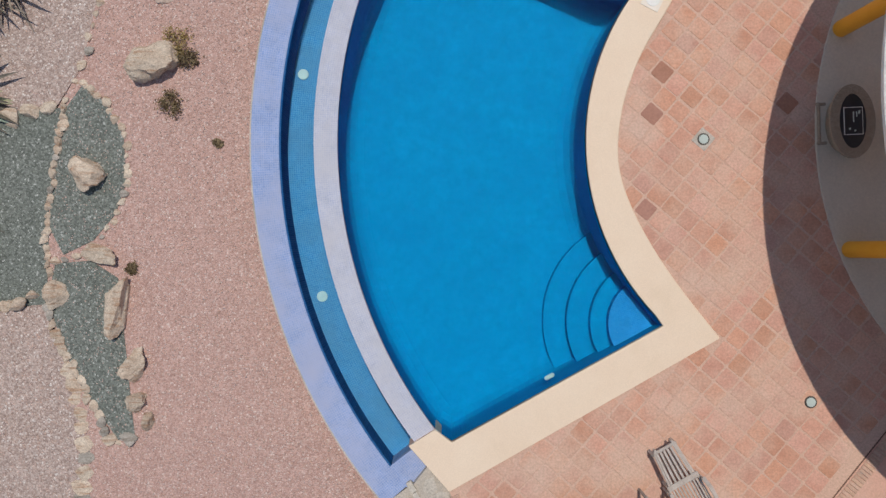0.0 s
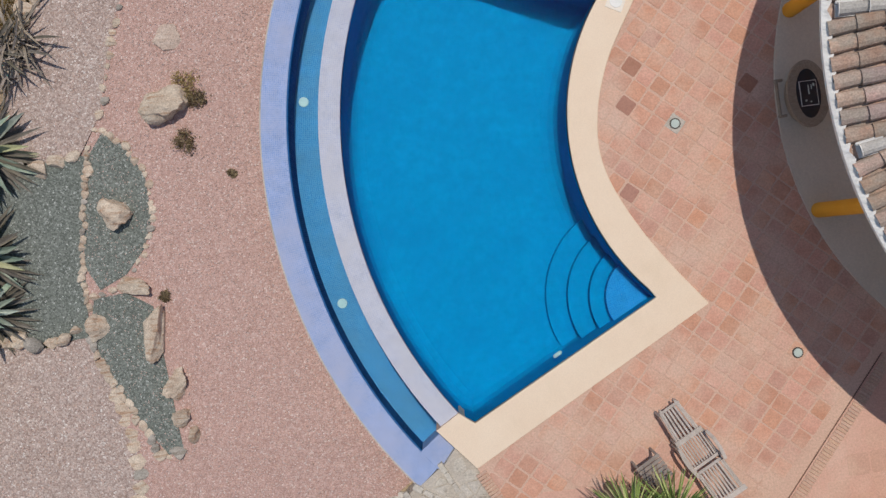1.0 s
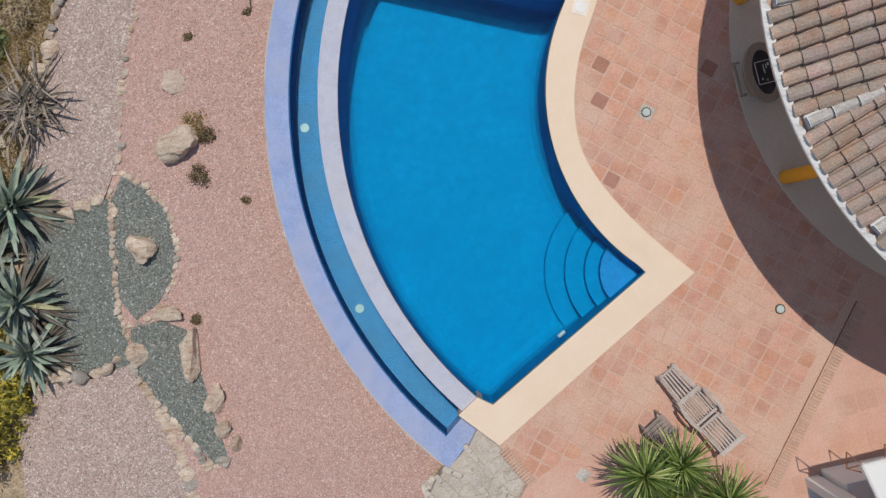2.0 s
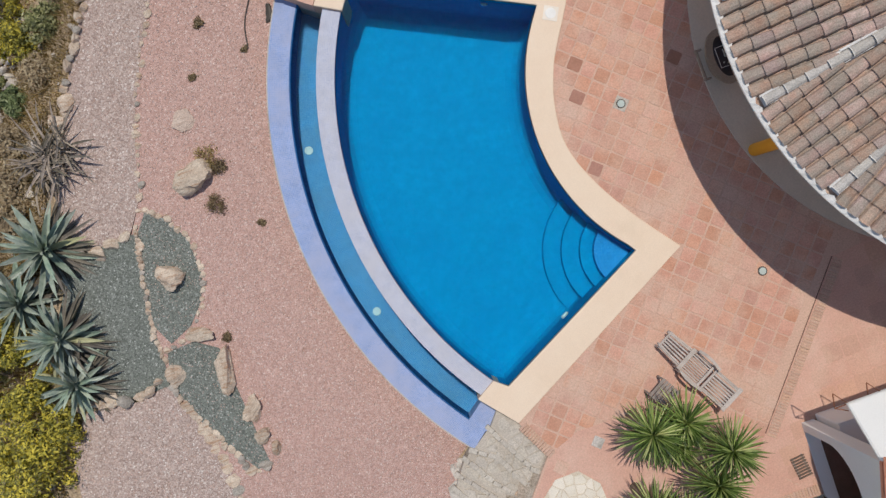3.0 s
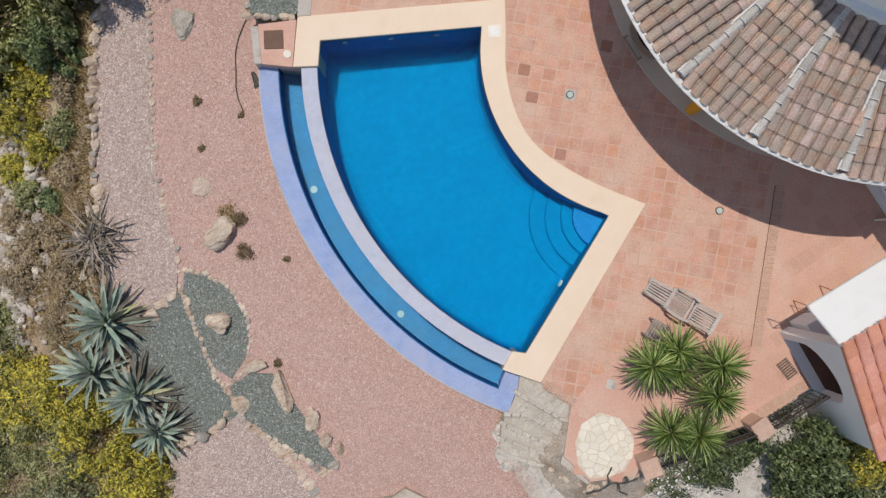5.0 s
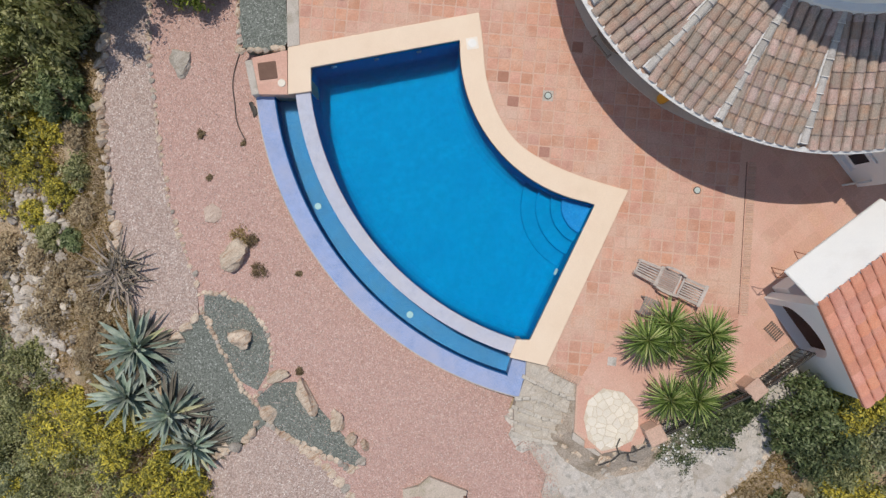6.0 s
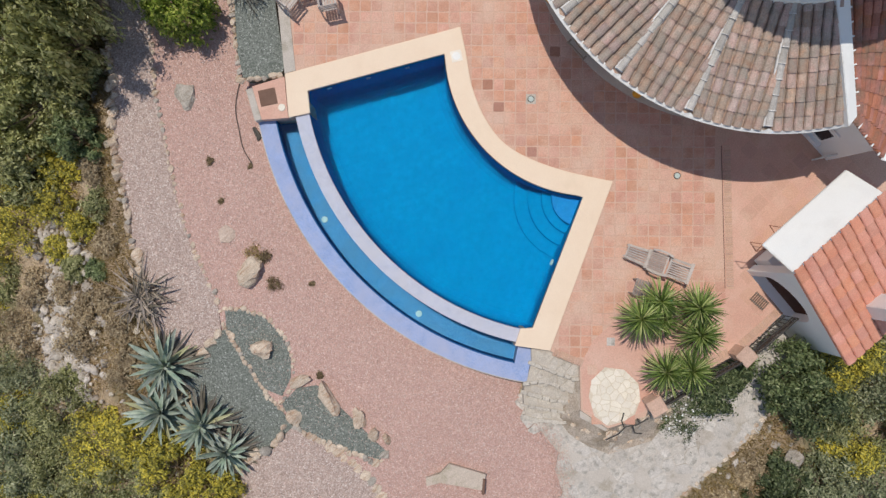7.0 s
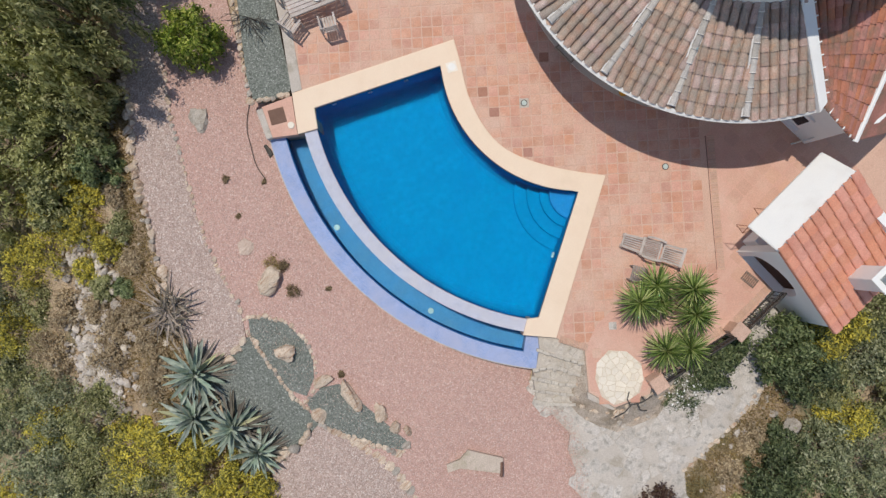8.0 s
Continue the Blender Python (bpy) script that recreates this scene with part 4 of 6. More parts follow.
for k in range(30):
    x = r.uniform(-0.5, 4.5)
    y = south_edge(x) - 0.2 - abs(r.gauss(0, 0.7))
    s = 0.06 + 0.2 * r.random() ** 2
    join_into(jv, jf, STONES[k % 7], Matrix.Translation((x, y, ground_z(x, y) + 0.03)) @ Matrix.Rotation(r.random() * 6, 4, "Z") @ Matrix.Diagonal((s, s * 0.8, s * 0.6, 1)))
link_mesh("rubble_stones", jv, jf, surface("pale_rubble", (0.44, 0.38, 0.32), (0.60, 0.54, 0.475), 4, 30, 0.9, 0.5, vary=0.2, island=True, grain=0.25), scatter)
# loose chippings on the beds
jv, jf = [], []
CH = bpy.data.meshes.new("chip")
CH.from_pydata([(1, 0, 0), (-1, 0.2, 0), (0, 1, 0), (0.1, -1, 0), (0.1, 0.1, 0.9)], [], [(0, 2, 4), (2, 1, 4), (1, 3, 4), (3, 0, 4)])
for _ in range(34000):
    x, y = r.uniform(-9.8, -0.6), r.uniform(-8, 11)
    if not (inside(x, y, PINK) or inside(x, y, PALE) or inside(x, y, PALE2)):
        continue
    s = r.uniform(0.009, 0.024)
    join_into(jv, jf, CH, Matrix.Translation((x, y, garden(x, y) + 0.004)) @ Matrix.Rotation(r.random() * 6, 4, "Z") @ Matrix.Diagonal((s, s * 0.8, s, 1)))
tagged(link_mesh("loose_gravel", jv, jf, surface("loose_chip", (0.52, 0.36, 0.31), (0.64, 0.49, 0.43), 4, 30, 0.9, 0.0, vary=0.18, island=True, grain=0.0)), "loose pink and grey chippings over the gravel beds", "gravel", kind="stuff")


# ---------------------------------------------------------------- flagged path and steps
def cells(outline, size, seed, gap, convex=False):
    """Crazy-paving pieces: irregular cells that fill an outline, shrunk by a joint."""
    r = random.Random(seed)
    xs, ys = [p[0] for p in outline], [p[1] for p in outline]
    seeds = []
    y = min(ys) - size
    while y < max(ys) + size:
        x = min(xs) - size
        while x < max(xs) + size:
            seeds.append((x + r.uniform(-0.42, 0.42) * size, y + r.uniform(-0.42, 0.42) * size))
            x += size
        y += size
    out = []
    for i, (sx, sy) in enumerate(seeds):
        if not inside(sx, sy, outline):
            continue
        poly = [(sx - size * 2, sy - size * 2), (sx + size * 2, sy - size * 2), (sx + size * 2, sy + size * 2), (sx - size * 2, sy + size * 2)]
        for j, (tx, ty) in enumerate(seeds):
            if j == i or abs(tx - sx) + abs(ty - sy) > size * 4:
                continue
            nx, ny = tx - sx, ty - sy
            L = math.hypot(nx, ny)
            nx, ny = nx / L, ny / L
            lim = L / 2 - gap / 2
            nxt = []
            for a, b_ in zip(poly, poly[1:] + poly[:1]):
                da = (a[0] - sx) * nx + (a[1] - sy) * ny - lim
                db = (b_[0] - sx) * nx + (b_[1] - sy) * ny - lim
                if da <= 0:
                    nxt.append(a)
                if da * db < 0:
                    t = da / (da - db)
                    nxt.append((a[0] + (b_[0] - a[0]) * t, a[1] + (b_[1] - a[1]) * t))
            poly = nxt
            if len(poly) < 3:
                break
        if convex:
            for (ax, ay), (bx, by) in zip(outline, outline[1:] + outline[:1]):
                nx, ny = by - ay, ax - bx
                if (sx - ax) * nx + (sy - ay) * ny > 0:
                    nx, ny = -nx, -ny
                nxt = []
                for a, b_ in zip(poly, poly[1:] + poly[:1]):
                    da = (a[0] - ax) * nx + (a[1] - ay) * ny
                    db = (b_[0] - ax) * nx + (b_[1] - ay) * ny
                    if da <= 0:
                        nxt.append(a)
                    if da * db < 0:
                        t = da / (da - db)
                        nxt.append((a[0] + (b_[0] - a[0]) * t, a[1] + (b_[1] - a[1]) * t))
                poly = nxt
                if len(poly) < 3:
                    break
        if len(poly) >= 3:
            out.append((sx, sy, poly))
    return out


def flag(poly, cx, cy, z, h, material, parent, rr):
    n = len(poly)
    verts = [(x - cx, y - cy, h) for x, y in poly] + [((x - cx) * 1.02, (y - cy) * 1.02, 0) for x, y in poly]
    faces = [tuple(range(n))] + [(i + n, (i + 1) % n + n, (i + 1) % n, i) for i in range(n)]
    ob = link_mesh("flagstone", verts, faces, material, parent)
    ob.location = (cx, cy, z)
    ob.rotation_euler = (rr.gauss(0, 0.008), rr.gauss(0, 0.008), 0)
    return ob


WAY = [(-1.45, -4.35), (-1.55, -5.2), (-1.55, -6.4), (-1.95, -6.72), (-2.2, -7.35), (-2.62, -7.6), (-2.66, -8.3), (-3.0, -8.75), (-2.82, -9.4), (-3.1, -10.1), (-2.95, -10.8), (-0.6, -10.6), (0.19, -9.6), (2.25, -9.65), (3.58, -9.5), (5.3, -8.9), (5.8, -8.0), (5.6, -7.2), (3.9, -7.25), (1.3, -6.75), (0.9, -6.95), (-0.1, -6.5), (-0.35, -5.6), (-0.6, -4.6)]


def way_z(x, y):
    return -0.92 - 0.03 * max(0.0, -5 - y)


sheet("flagged_path", WAY, "flag_joint", "worn grey crazy-paved path with sandy joints", "path", 0.0, way_z)
way_ob = bpy.data.objects["flagged_path"]
rr = random.Random(5)
for cx, cy, poly in cells(WAY, 0.36, 6, 0.03):
    if rr.random() < 0.30:
        continue
    flag(poly, cx, cy, way_z(cx, cy) - 0.01, 0.014 + rr.uniform(0, 0.006), "flag", way_ob, rr)
steps = thing("garden_steps", None, "worn crazy-paved stone steps from terrace to gravel", "steps")
TREADS = [[(-0.25, -3.47), (0.10, -3.84), (0.44, -4.62), (0.20, -4.93), (0.11, -4.86), (-0.42, -3.94), (-0.48, -3.76)],
          [(-0.42, -3.94), (0.11, -4.86), (0.23, -4.92), (-0.01, -5.22), (-0.15, -5.13), (-0.52, -4.43), (-0.97, -4.14), (-0.50, -3.79)],
          [(-0.52, -4.43), (-0.15, -5.13), (-0.01, -5.20), (-0.30, -5.44), (-0.71, -5.01), (-1.18, -4.32), (-0.94, -4.08)],
          [(-0.71, -5.01), (-0.30, -5.42), (-0.18, -5.46), (-0.59, -5.62), (-1.07, -5.05), (-1.42, -4.64), (-1.17, -4.29)],
          [(-1.07, -5.03), (-0.59, -5.57), (-0.45, -5.66), (-0.80, -5.85), (-1.40, -5.24), (-1.60, -4.95), (-1.40, -4.62)]]
for i, q in enumerate(TREADS):
    z = -0.10 - 0.155 * i
    st = slab("step", q, -1.6, z - 0.012, "tread_joint", steps)
    for cx, cy, poly in cells(q, 0.24, 30 + i, 0.03, False):
        if sum(inside(px, py, q) for px, py in poly) > 0.65 * len(poly):
            flag(poly, cx, cy, z - 0.02, 0.02 + rr.uniform(0, 0.012), "tread_stone", st, rr)
# rough stones set along the front edge of each tread
bm = bmesh.new()
box(bm, 0, 0, 0, 1, 1, 1, None, 0.08)
NOSE = bpy.data.meshes.new("nosing_stone")
bm.to_mesh(NOSE)
bm.free()
NOSE.materials.append(M["tread_stone"])
EDGES = [[(-0.50, -3.78), (-0.42, -3.94), (0.11, -4.86), (0.20, -4.93)], [(-0.97, -4.14), (-0.52, -4.43), (-0.15, -5.13), (-0.01, -5.22)],
         [(-1.18, -4.32), (-0.71, -5.01), (-0.30, -5.44)], [(-1.42, -4.64), (-1.07, -5.05), (-0.59, -5.62)], [(-1.60, -4.95), (-1.40, -5.24), (-0.80, -5.85)]]
for i, line in enumerate(EDGES):
    for p, a in sample(line, 0.21):
        piece("nosing_stone", NOSE, Matrix.Translation((p.x, p.y, -0.125 - 0.155 * i + rr.uniform(0, 0.012))) @ Matrix.Rotation(a + rr.gauss(0, 0.06), 4, "Z")
              @ Matrix.Diagonal((rr.uniform(0.17, 0.215), rr.uniform(0.08, 0.12), 0.09, 1)), steps)
# rough slope beside the steps
slab("retaining_edge", [(-0.30, -5.55), (0.42, -4.66), (0.20, -5.0), (-0.45, -5.75), (-0.15, -6.5), (-0.05, -6.45)], -1.6, -0.1, "flag_joint", steps)

DISC = [(-0.02, -6.38), (-0.12, -5.95), (0.10, -5.45), (0.45, -5.15), (0.95, -5.12), (1.3, -5.5), (1.36, -6.05), (1.1, -6.42), (0.75, -6.62), (0.35, -6.55)]
disc = thing("paved_circle", None, "rounded patch of cream crazy paving on the terrace", "paving")
slab("bed", DISC, 0.0, 0.014, "disc_joint", disc)
for cx, cy, poly in cells(DISC, 0.20, 9, 0.020, True):
    flag(poly, cx, cy, 0.008, 0.02, "cream_flag", disc, rr)
plain = slab("plain_paving", [(0.52, -4.62), (1.2, -4.35), (2.2, -4.35), (3.6, -5.0), (4.6, -6.2), (5.2, -6.9), (3.9, -7.05), (1.35, -6.5), (0.98, -6.72), (0.0, -6.36), (-0.22, -5.6)], -0.02, 0.007, "plain_terra")
tagged(plain, "plain terracotta screed beside the planting", "paving", kind="structure")

jv, jf = [], []
for p, a in sample([(-1.5, -5.2), (-1.55, -6.4), (-2.2, -7.3), (-2.65, -8.0), (-2.9, -9.2), (-3.0, -10.6)], 0.0035):
    x, y = p.x + rr.gauss(0.04, 0.16), p.y + rr.gauss(0, 0.1)
    s_ = rr.uniform(0.010, 0.026)
    join_into(jv, jf, CH, Matrix.Translation((x, y, max(garden(x, y), way_z(x, y)) + 0.012)) @ Matrix.Rotation(rr.random() * 6, 4, "Z") @ Matrix.Diagonal((s_, s_ * 0.8, s_, 1)))
tagged(link_mesh("strewn_gravel", jv, jf, bpy.data.objects["loose_gravel"].data.materials[0]), "pink chippings strewn over the edge of the flagged path", "gravel", kind="stuff")

# ---------------------------------------------------------------- bricks, drain, railing
bm = bmesh.new()
box(bm, 0, 0, 0.02, 0.050, 0.20, 0.05, None, 0.006)
BRICK = bpy.data.meshes.new("brick")
bm.to_mesh(BRICK)
bm.free()
BRICK.materials.append(M["brick"])


def brick_course(label, a, b_, name="brick_course", pitch=0.062):
    par = thing(name, None, label, "brick edging")
    a, b_ = Vector(a), Vector(b_)
    ang = math.atan2(b_.y - a.y, b_.x - a.x)
    for p, _ in sample([a, b_], pitch):
        piece("brick", BRICK, Matrix.Translation((p.x, p.y, rr.uniform(-0.028, -0.020))) @ Matrix.Rotation(ang + rr.gauss(0, 0.02), 4, "Z"), par)


brick_course("row of narrow terracotta bricks along the drain", (7.33, -2.66), (4.92, -5.67))
brick_course("soldier course of bricks at the head of the steps", (0.16, -3.92), (0.56, -4.66))
brick_course("ridged brick capping inside the iron railing", (5.55, -6.98), (4.15, -7.02))
brick_course("ridged brick capping inside the iron railing", (3.75, -6.95), (1.55, -6.50))
drain = thing("drain_channel", None, "thin dark drain slot across the terrace", "drain")
a, b_ = Vector((7.23, -2.56)), Vector((4.82, -5.58))
bm = bmesh.new()
box(bm, 0, 0, 0.004, (b_ - a).length, 0.016, 0.012, pose(*((a + b_) / 2), 0, 0, 0, math.degrees(math.atan2((b_ - a).y, (b_ - a).x))))
part("grate", bm, "hatch", drain)


def pier(x, y, turn):
    ob = thing("gate_pier", pose(x, y, -1.0, 0, 0, turn), "square pinkish rendered pier with a flat cap", "pier", "piers of the railing")
    bm = bmesh.new()
    box(bm, 0, 0, 0.85, 0.34, 0.34, 1.7, None, 0.015)
    part("shaft", bm, "brick", ob)
    bm = bmesh.new()
    box(bm, 0, 0, 1.73, 0.44, 0.44, 0.07, None, 0.02)
    part("cap", bm, "brick", ob)


def bank_z(x, y):
    """Rough stony bank falling from the terrace edge to the path."""
    pts = [Vector(p) for p in ((0.48, -4.62), (-0.30, -5.6), (-0.05, -6.45), (0.95, -6.85), (1.30, -6.70), (1.9, -6.75))]
    p = Vector((x, y))
    d = 9.0
    for a, b_ in zip(pts, pts[1:]):
        t = max(0.0, min(1.0, (p - a).dot(b_ - a) / (b_ - a).length_squared))
        d = min(d, (p - a - (b_ - a) * t).length)
    return -0.06 - 0.92 * min(1.0, d / 0.85) ** 0.8 + 0.05 * noise.noise((x * 4, y * 4, 2))


BANK = [(0.48, -4.62), (-0.30, -5.6), (-0.05, -6.45), (0.95, -6.85), (1.35, -6.72), (1.9, -6.78), (1.7, -7.6), (0.7, -7.85), (-0.5, -7.35), (-1.0, -6.4), (-0.95, -5.6), (-0.2, -5.0), (0.2, -4.75)]
M["bank"] = surface("stony_bank", (0.41, 0.33, 0.26), (0.54, 0.46, 0.38), 2.5, 25, 0.95, 0.8, stain=(0.25, 0.19, 0.12), stain_scale=1.8, stain_lo=0.5, stain_hi=0.7, grain=0.35, dist=0.03)
sheet("stony_bank", BANK, "bank", "rough stony bank between terrace and flagged path", "bank", 0.0, bank_z, 0.25)
bank_rocks = thing("bank_stones", None, "broken stones bedded in the bank below the terrace", "stones")
for k in range(70):
    x, y = rr.uniform(-1.0, 1.9), rr.uniform(-7.7, -4.7)
    if not inside(x, y, BANK):
        continue
    s_ = rr.uniform(0.06, 0.19)
    piece("stone", rr.choice(STONES), Matrix.Translation((x, y, bank_z(x, y) + 0.02)) @ Matrix.Rotation(rr.random() * 6, 4, "Z") @ Matrix.Diagonal((s_, s_ * 0.75, s_ * 0.45, 1)), bank_rocks)
vine = bpy.data.curves.new("dry_branch", "CURVE")
vine.dimensions, vine.bevel_depth, vine.bevel_resolution = "3D", 0.02, 2
for pts in (((-0.30, -6.62), (0.05, -6.72), (0.35, -6.70), (0.62, -6.86), (0.95, -6.92)), ((0.30, -6.70), (0.36, -6.50), (0.55, -6.38)), ((0.50, -6.80), (0.42, -6.98), (0.55, -7.12)), ((0.7, -6.88), (0.72, -6.72))):
    sp = vine.splines.new("POLY")
    sp.points.add(len(pts) - 1)
    for q, (x, y) in zip(sp.points, pts):
        q.co = (x, y, 0.06, 1)
vine.materials.append(M["hose"])
tagged(new("dry_branch", vine), "dark forked dry branch lying over the terrace edge", "branch")


pier(3.92, -7.10, 5)
pier(1.28, -6.60, -10)


def railing(a, b_):
    a, b_ = Vector((*a, 0)), Vector((*b_, 0))
    d = b_ - a
    ob = thing("iron_railing", None, "low black wrought iron railing along the terrace edge", "railing", "railings of the terrace")
    for z in (0.10, 0.55, 0.85):
        bm = bmesh.new()
        rod(bm, a + Vector((0, 0, z)), b_ + Vector((0, 0, z)), 0.026 if z > 0.8 else 0.018)
        part("rail", bm, "iron", ob)
    n = int(d.length / 0.12)
    for i in range(n + 1):
        p = a + d * (i / n)
        bm = bmesh.new()
        rod(bm, p + Vector((0, 0, 0.0)), p + Vector((0, 0, 0.85)), 0.012, 5)
        part("baluster", bm, "iron", ob)
    for i in range(n):
        p = a + d * ((i + 0.5) / n)
        bm = bmesh.new()
        bmesh.ops.create_cone(bm, segments=8, radius1=0.055, radius2=0.055, depth=0.02, cap_ends=True, matrix=Matrix.Translation(p + Vector((0, 0, 0.70))) @ Matrix.Rotation(math.atan2(d.y, d.x), 4, "Z") @ Matrix.Rotation(math.pi / 2, 4, "X"))
        part("ring", bm, "iron", ob)


railing((5.55, -7.16), (4.15, -7.18))
railing((3.70, -7.10), (1.50, -6.68))

# ---------------------------------------------------------------- barbecue house
bbq = thing("barbecue_house", None, "small white barbecue house with arches and a red tile roof", "outbuilding")


def gable(name, x0, x1, parent):
    """West gable wall with an arched opening through it."""
    def top(y):
        return 2.72 - 0.44 * abs(y + 5.66) if y < -5.66 else 2.70

    outline = [(-5.60, 0.0), (-5.60, top(-5.60)), (-5.72, top(-5.72)), (-8.40, top(-8.40)), (-8.40, -1.3), (-5.60, -1.3)]
    arch = [(-5.78, 0.03), (-5.78, 0.95)] + [(-6.54 + 0.76 * math.cos(a), 0.95 + 0.66 * math.sin(a)) for a in np.linspace(0.2, math.pi - 0.2, 12)] + [(-7.30, 0.95), (-7.30, 0.03)]
    loops = [outline, arch]
    flat = [q for l in loops for q in l]
    n = len(flat)
    tr = tessellate_polygon([[Vector((a, b_, 0)) for a, b_ in l] for l in loops])
    verts = [(x0, a, b_) for a, b_ in flat] + [(x1, a, b_) for a, b_ in flat]
    faces = [tuple(t) for t in tr] + [tuple(i + n for i in reversed(t)) for t in tr]
    k = 0
    for l in loops:
        for i in range(len(l)):
            a, b_ = k + i, k + (i + 1) % len(l)
            faces.append((a, b_, b_ + n, a + n))
        k += len(l)
    ob = link_mesh(name, verts, faces, "white_wall", parent)
    bm = bmesh.new()
    bm.from_mesh(ob.data)
    bmesh.ops.recalc_face_normals(bm, faces=bm.faces)
    bm.to_mesh(ob.data)
    bm.free()
    return ob


gable("gable_wall", 5.58, 5.84, bbq)
bm = bmesh.new()
box(bm, 7.05, -8.28, 0.1, 2.4, 0.22, 2.7)
part("south_wall", bm, "white_wall", bbq)
bm = bmesh.new()
box(bm, 8.22, -6.9, 0.55, 0.24, 2.9, 3.6)
part("back_wall", bm, "white_wall", bbq)
# dark brown slab, added so the interior looks shaded through the arch
slab("interior_floor", [(5.85, -5.62), (8.1, -5.62), (8.1, -8.15), (5.85, -8.15)], -0.02, 0.016, "hatch", bbq, label="dark slab added to deepen the shade under the roof")
bm = bmesh.new()
box(bm, 7.0, -5.80, 0.45, 2.2, 0.6, 0.9, None, 0.02)
part("counter", bm, "white_wall", bbq, "white rendered counter")
bm = bmesh.new()
box(bm, 7.0, -5.80, 0.92, 2.25, 0.66, 0.05, None, 0.01)
part("worktop", bm, "white_wall", bbq, "white worktop")


def plane_slab(name, quad, thick, material, parent, label=""):
    """A sloping slab from four corners."""
    up = Vector((0, 0, thick))
    q = [Vector(p) for p in quad]
    verts = q + [p - up for p in q]
    faces = [(0, 1, 2, 3), (7, 6, 5, 4)] + [(i, i + 4, (i + 1) % 4 + 4, (i + 1) % 4) for i in range(4)]
    ob = link_mesh(name, verts, faces, material, parent, label)
    bm = bmesh.new()
    bm.from_mesh(ob.data)
    bmesh.ops.recalc_face_normals(bm, faces=bm.faces)
    bmesh.ops.bevel(bm, geom=bm.edges[:], offset=0.015, segments=2, affect="EDGES")
    bm.to_mesh(ob.data)
    bm.free()
    return ob


plane_slab("white_roof", [(5.68, -4.78, 2.0), (8.42, -4.70, 2.0), (8.32, -5.46, 2.86), (5.52, -5.54, 2.86)], 0.10, "white_wall", bbq, "bright white rendered roof slope")
plane_slab("roof_board", [(5.52, -5.545, 2.86), (8.32, -5.465, 2.86), (8.30, -8.50, 1.53), (5.52, -8.58, 1.53)], 0.10, "red_tile", bbq, "red clay tile roof slope")
FT = barrel_mesh("red_roof_tile", 0.42, 0.28, 0.25, 0.052, material="red_tile")
jv, jf = [], []
for i in range(10):
    for j in range(9):
        x = 5.65 + i * 0.284
        y = -8.56 + 0.03 * (x - 5.5) / 2.8 * 2.6 + j * 0.375 * math.cos(0.4155)
        z = 1.555 + j * 0.375 * math.sin(0.4155)
        if y > -5.72:
            continue
        join_into(jv, jf, FT, Matrix.Translation((x, y, z)) @ Matrix.Rotation(math.pi / 2, 4, "Z") @ Matrix.Rotation(-0.4155, 4, "Y"))
tagged(link_mesh("red_roof_tiles", jv, jf, "red_tile", bbq, "rows of red clay barrel tiles"), kind="stuff")
chim = thing("chimney", None, "white rendered chimney with a flat metal cowl", "chimney")
bm = bmesh.new()
box(bm, 6.86, -7.74, 2.35, 0.50, 0.46, 1.6, None, 0.02)
part("shaft", bm, "white_wall", chim)
bm = bmesh.new()
box(bm, 6.86, -7.74, 3.17, 0.58, 0.54, 0.07, None, 0.015)
part("crown", bm, "white_wall", chim)
bm = bmesh.new()
box(bm, 6.86, -7.74, 3.26, 0.28, 0.26, 0.12, None, 0.01)
part("cowl", bm, "grey_metal", chim)
for x in (5.50, 6.13):
    br_ = thing("wall_bracket", None, "rusty triangular iron bracket under the white roof's edge", "bracket", "rusty brackets")
    for a, b_ in (((x, -4.54, 1.95), (x + 0.22, -4.80, 1.93)), ((x, -4.54, 1.95), (x, -4.84, 1.85)), ((x + 0.22, -4.80, 1.93), (x, -4.84, 1.85)), ((x, -4.84, 1.85), (x + 0.22, -4.95, 1.85))):
        bm = bmesh.new()
        rod(bm, a, b_, 0.011)
        part("rod", bm, "rust", br_)

# ---------------------------------------------------------------- wing of the house
wing = thing("house_wing", None, "white wing of the house with a rust-coloured tile roof", "house")
WALL = [(9.10, -3.60), (10.05, -1.30), (15, -1.3), (15, -5.0), (9.6, -4.95), (9.15, -4.7)]
slab("wall", WALL, -0.1, 2.75, "white_wall", wing)
plane_slab("parapet", [(8.42, -3.62, 3.34), (8.72, -3.56, 3.34), (9.92, -1.02, 4.3), (9.62, -0.92, 4.3)], 0.62, "white_wall", wing, "white rendered parapet between the roofs")
RQ = [(8.74, -3.58, 3.1), (9.94, -1.04, 3.9), (13.4, -2.4, 3.9), (8.80, -4.82, 2.85)]
plane_slab("roof_board", [RQ[3], RQ[2], RQ[1], RQ[0]], 0.12, "rust_tile", wing, "rust-coloured clay tile roof")
plane_slab("roof_slope", [(9.7, -5.35, 2.45), (13.6, -5.2, 2.9), (13.4, -2.44, 3.86), (8.82, -4.86, 2.82)], 0.1, "rust_tile", wing, "rust-coloured clay tile roof")
jv, jf = [], []
pa, pb, pc, pd = (Vector(p) for p in RQ)
WT = barrel_mesh("rust_roof_tile", 0.42, 0.21, 0.18, 0.07, material="rust_tile")
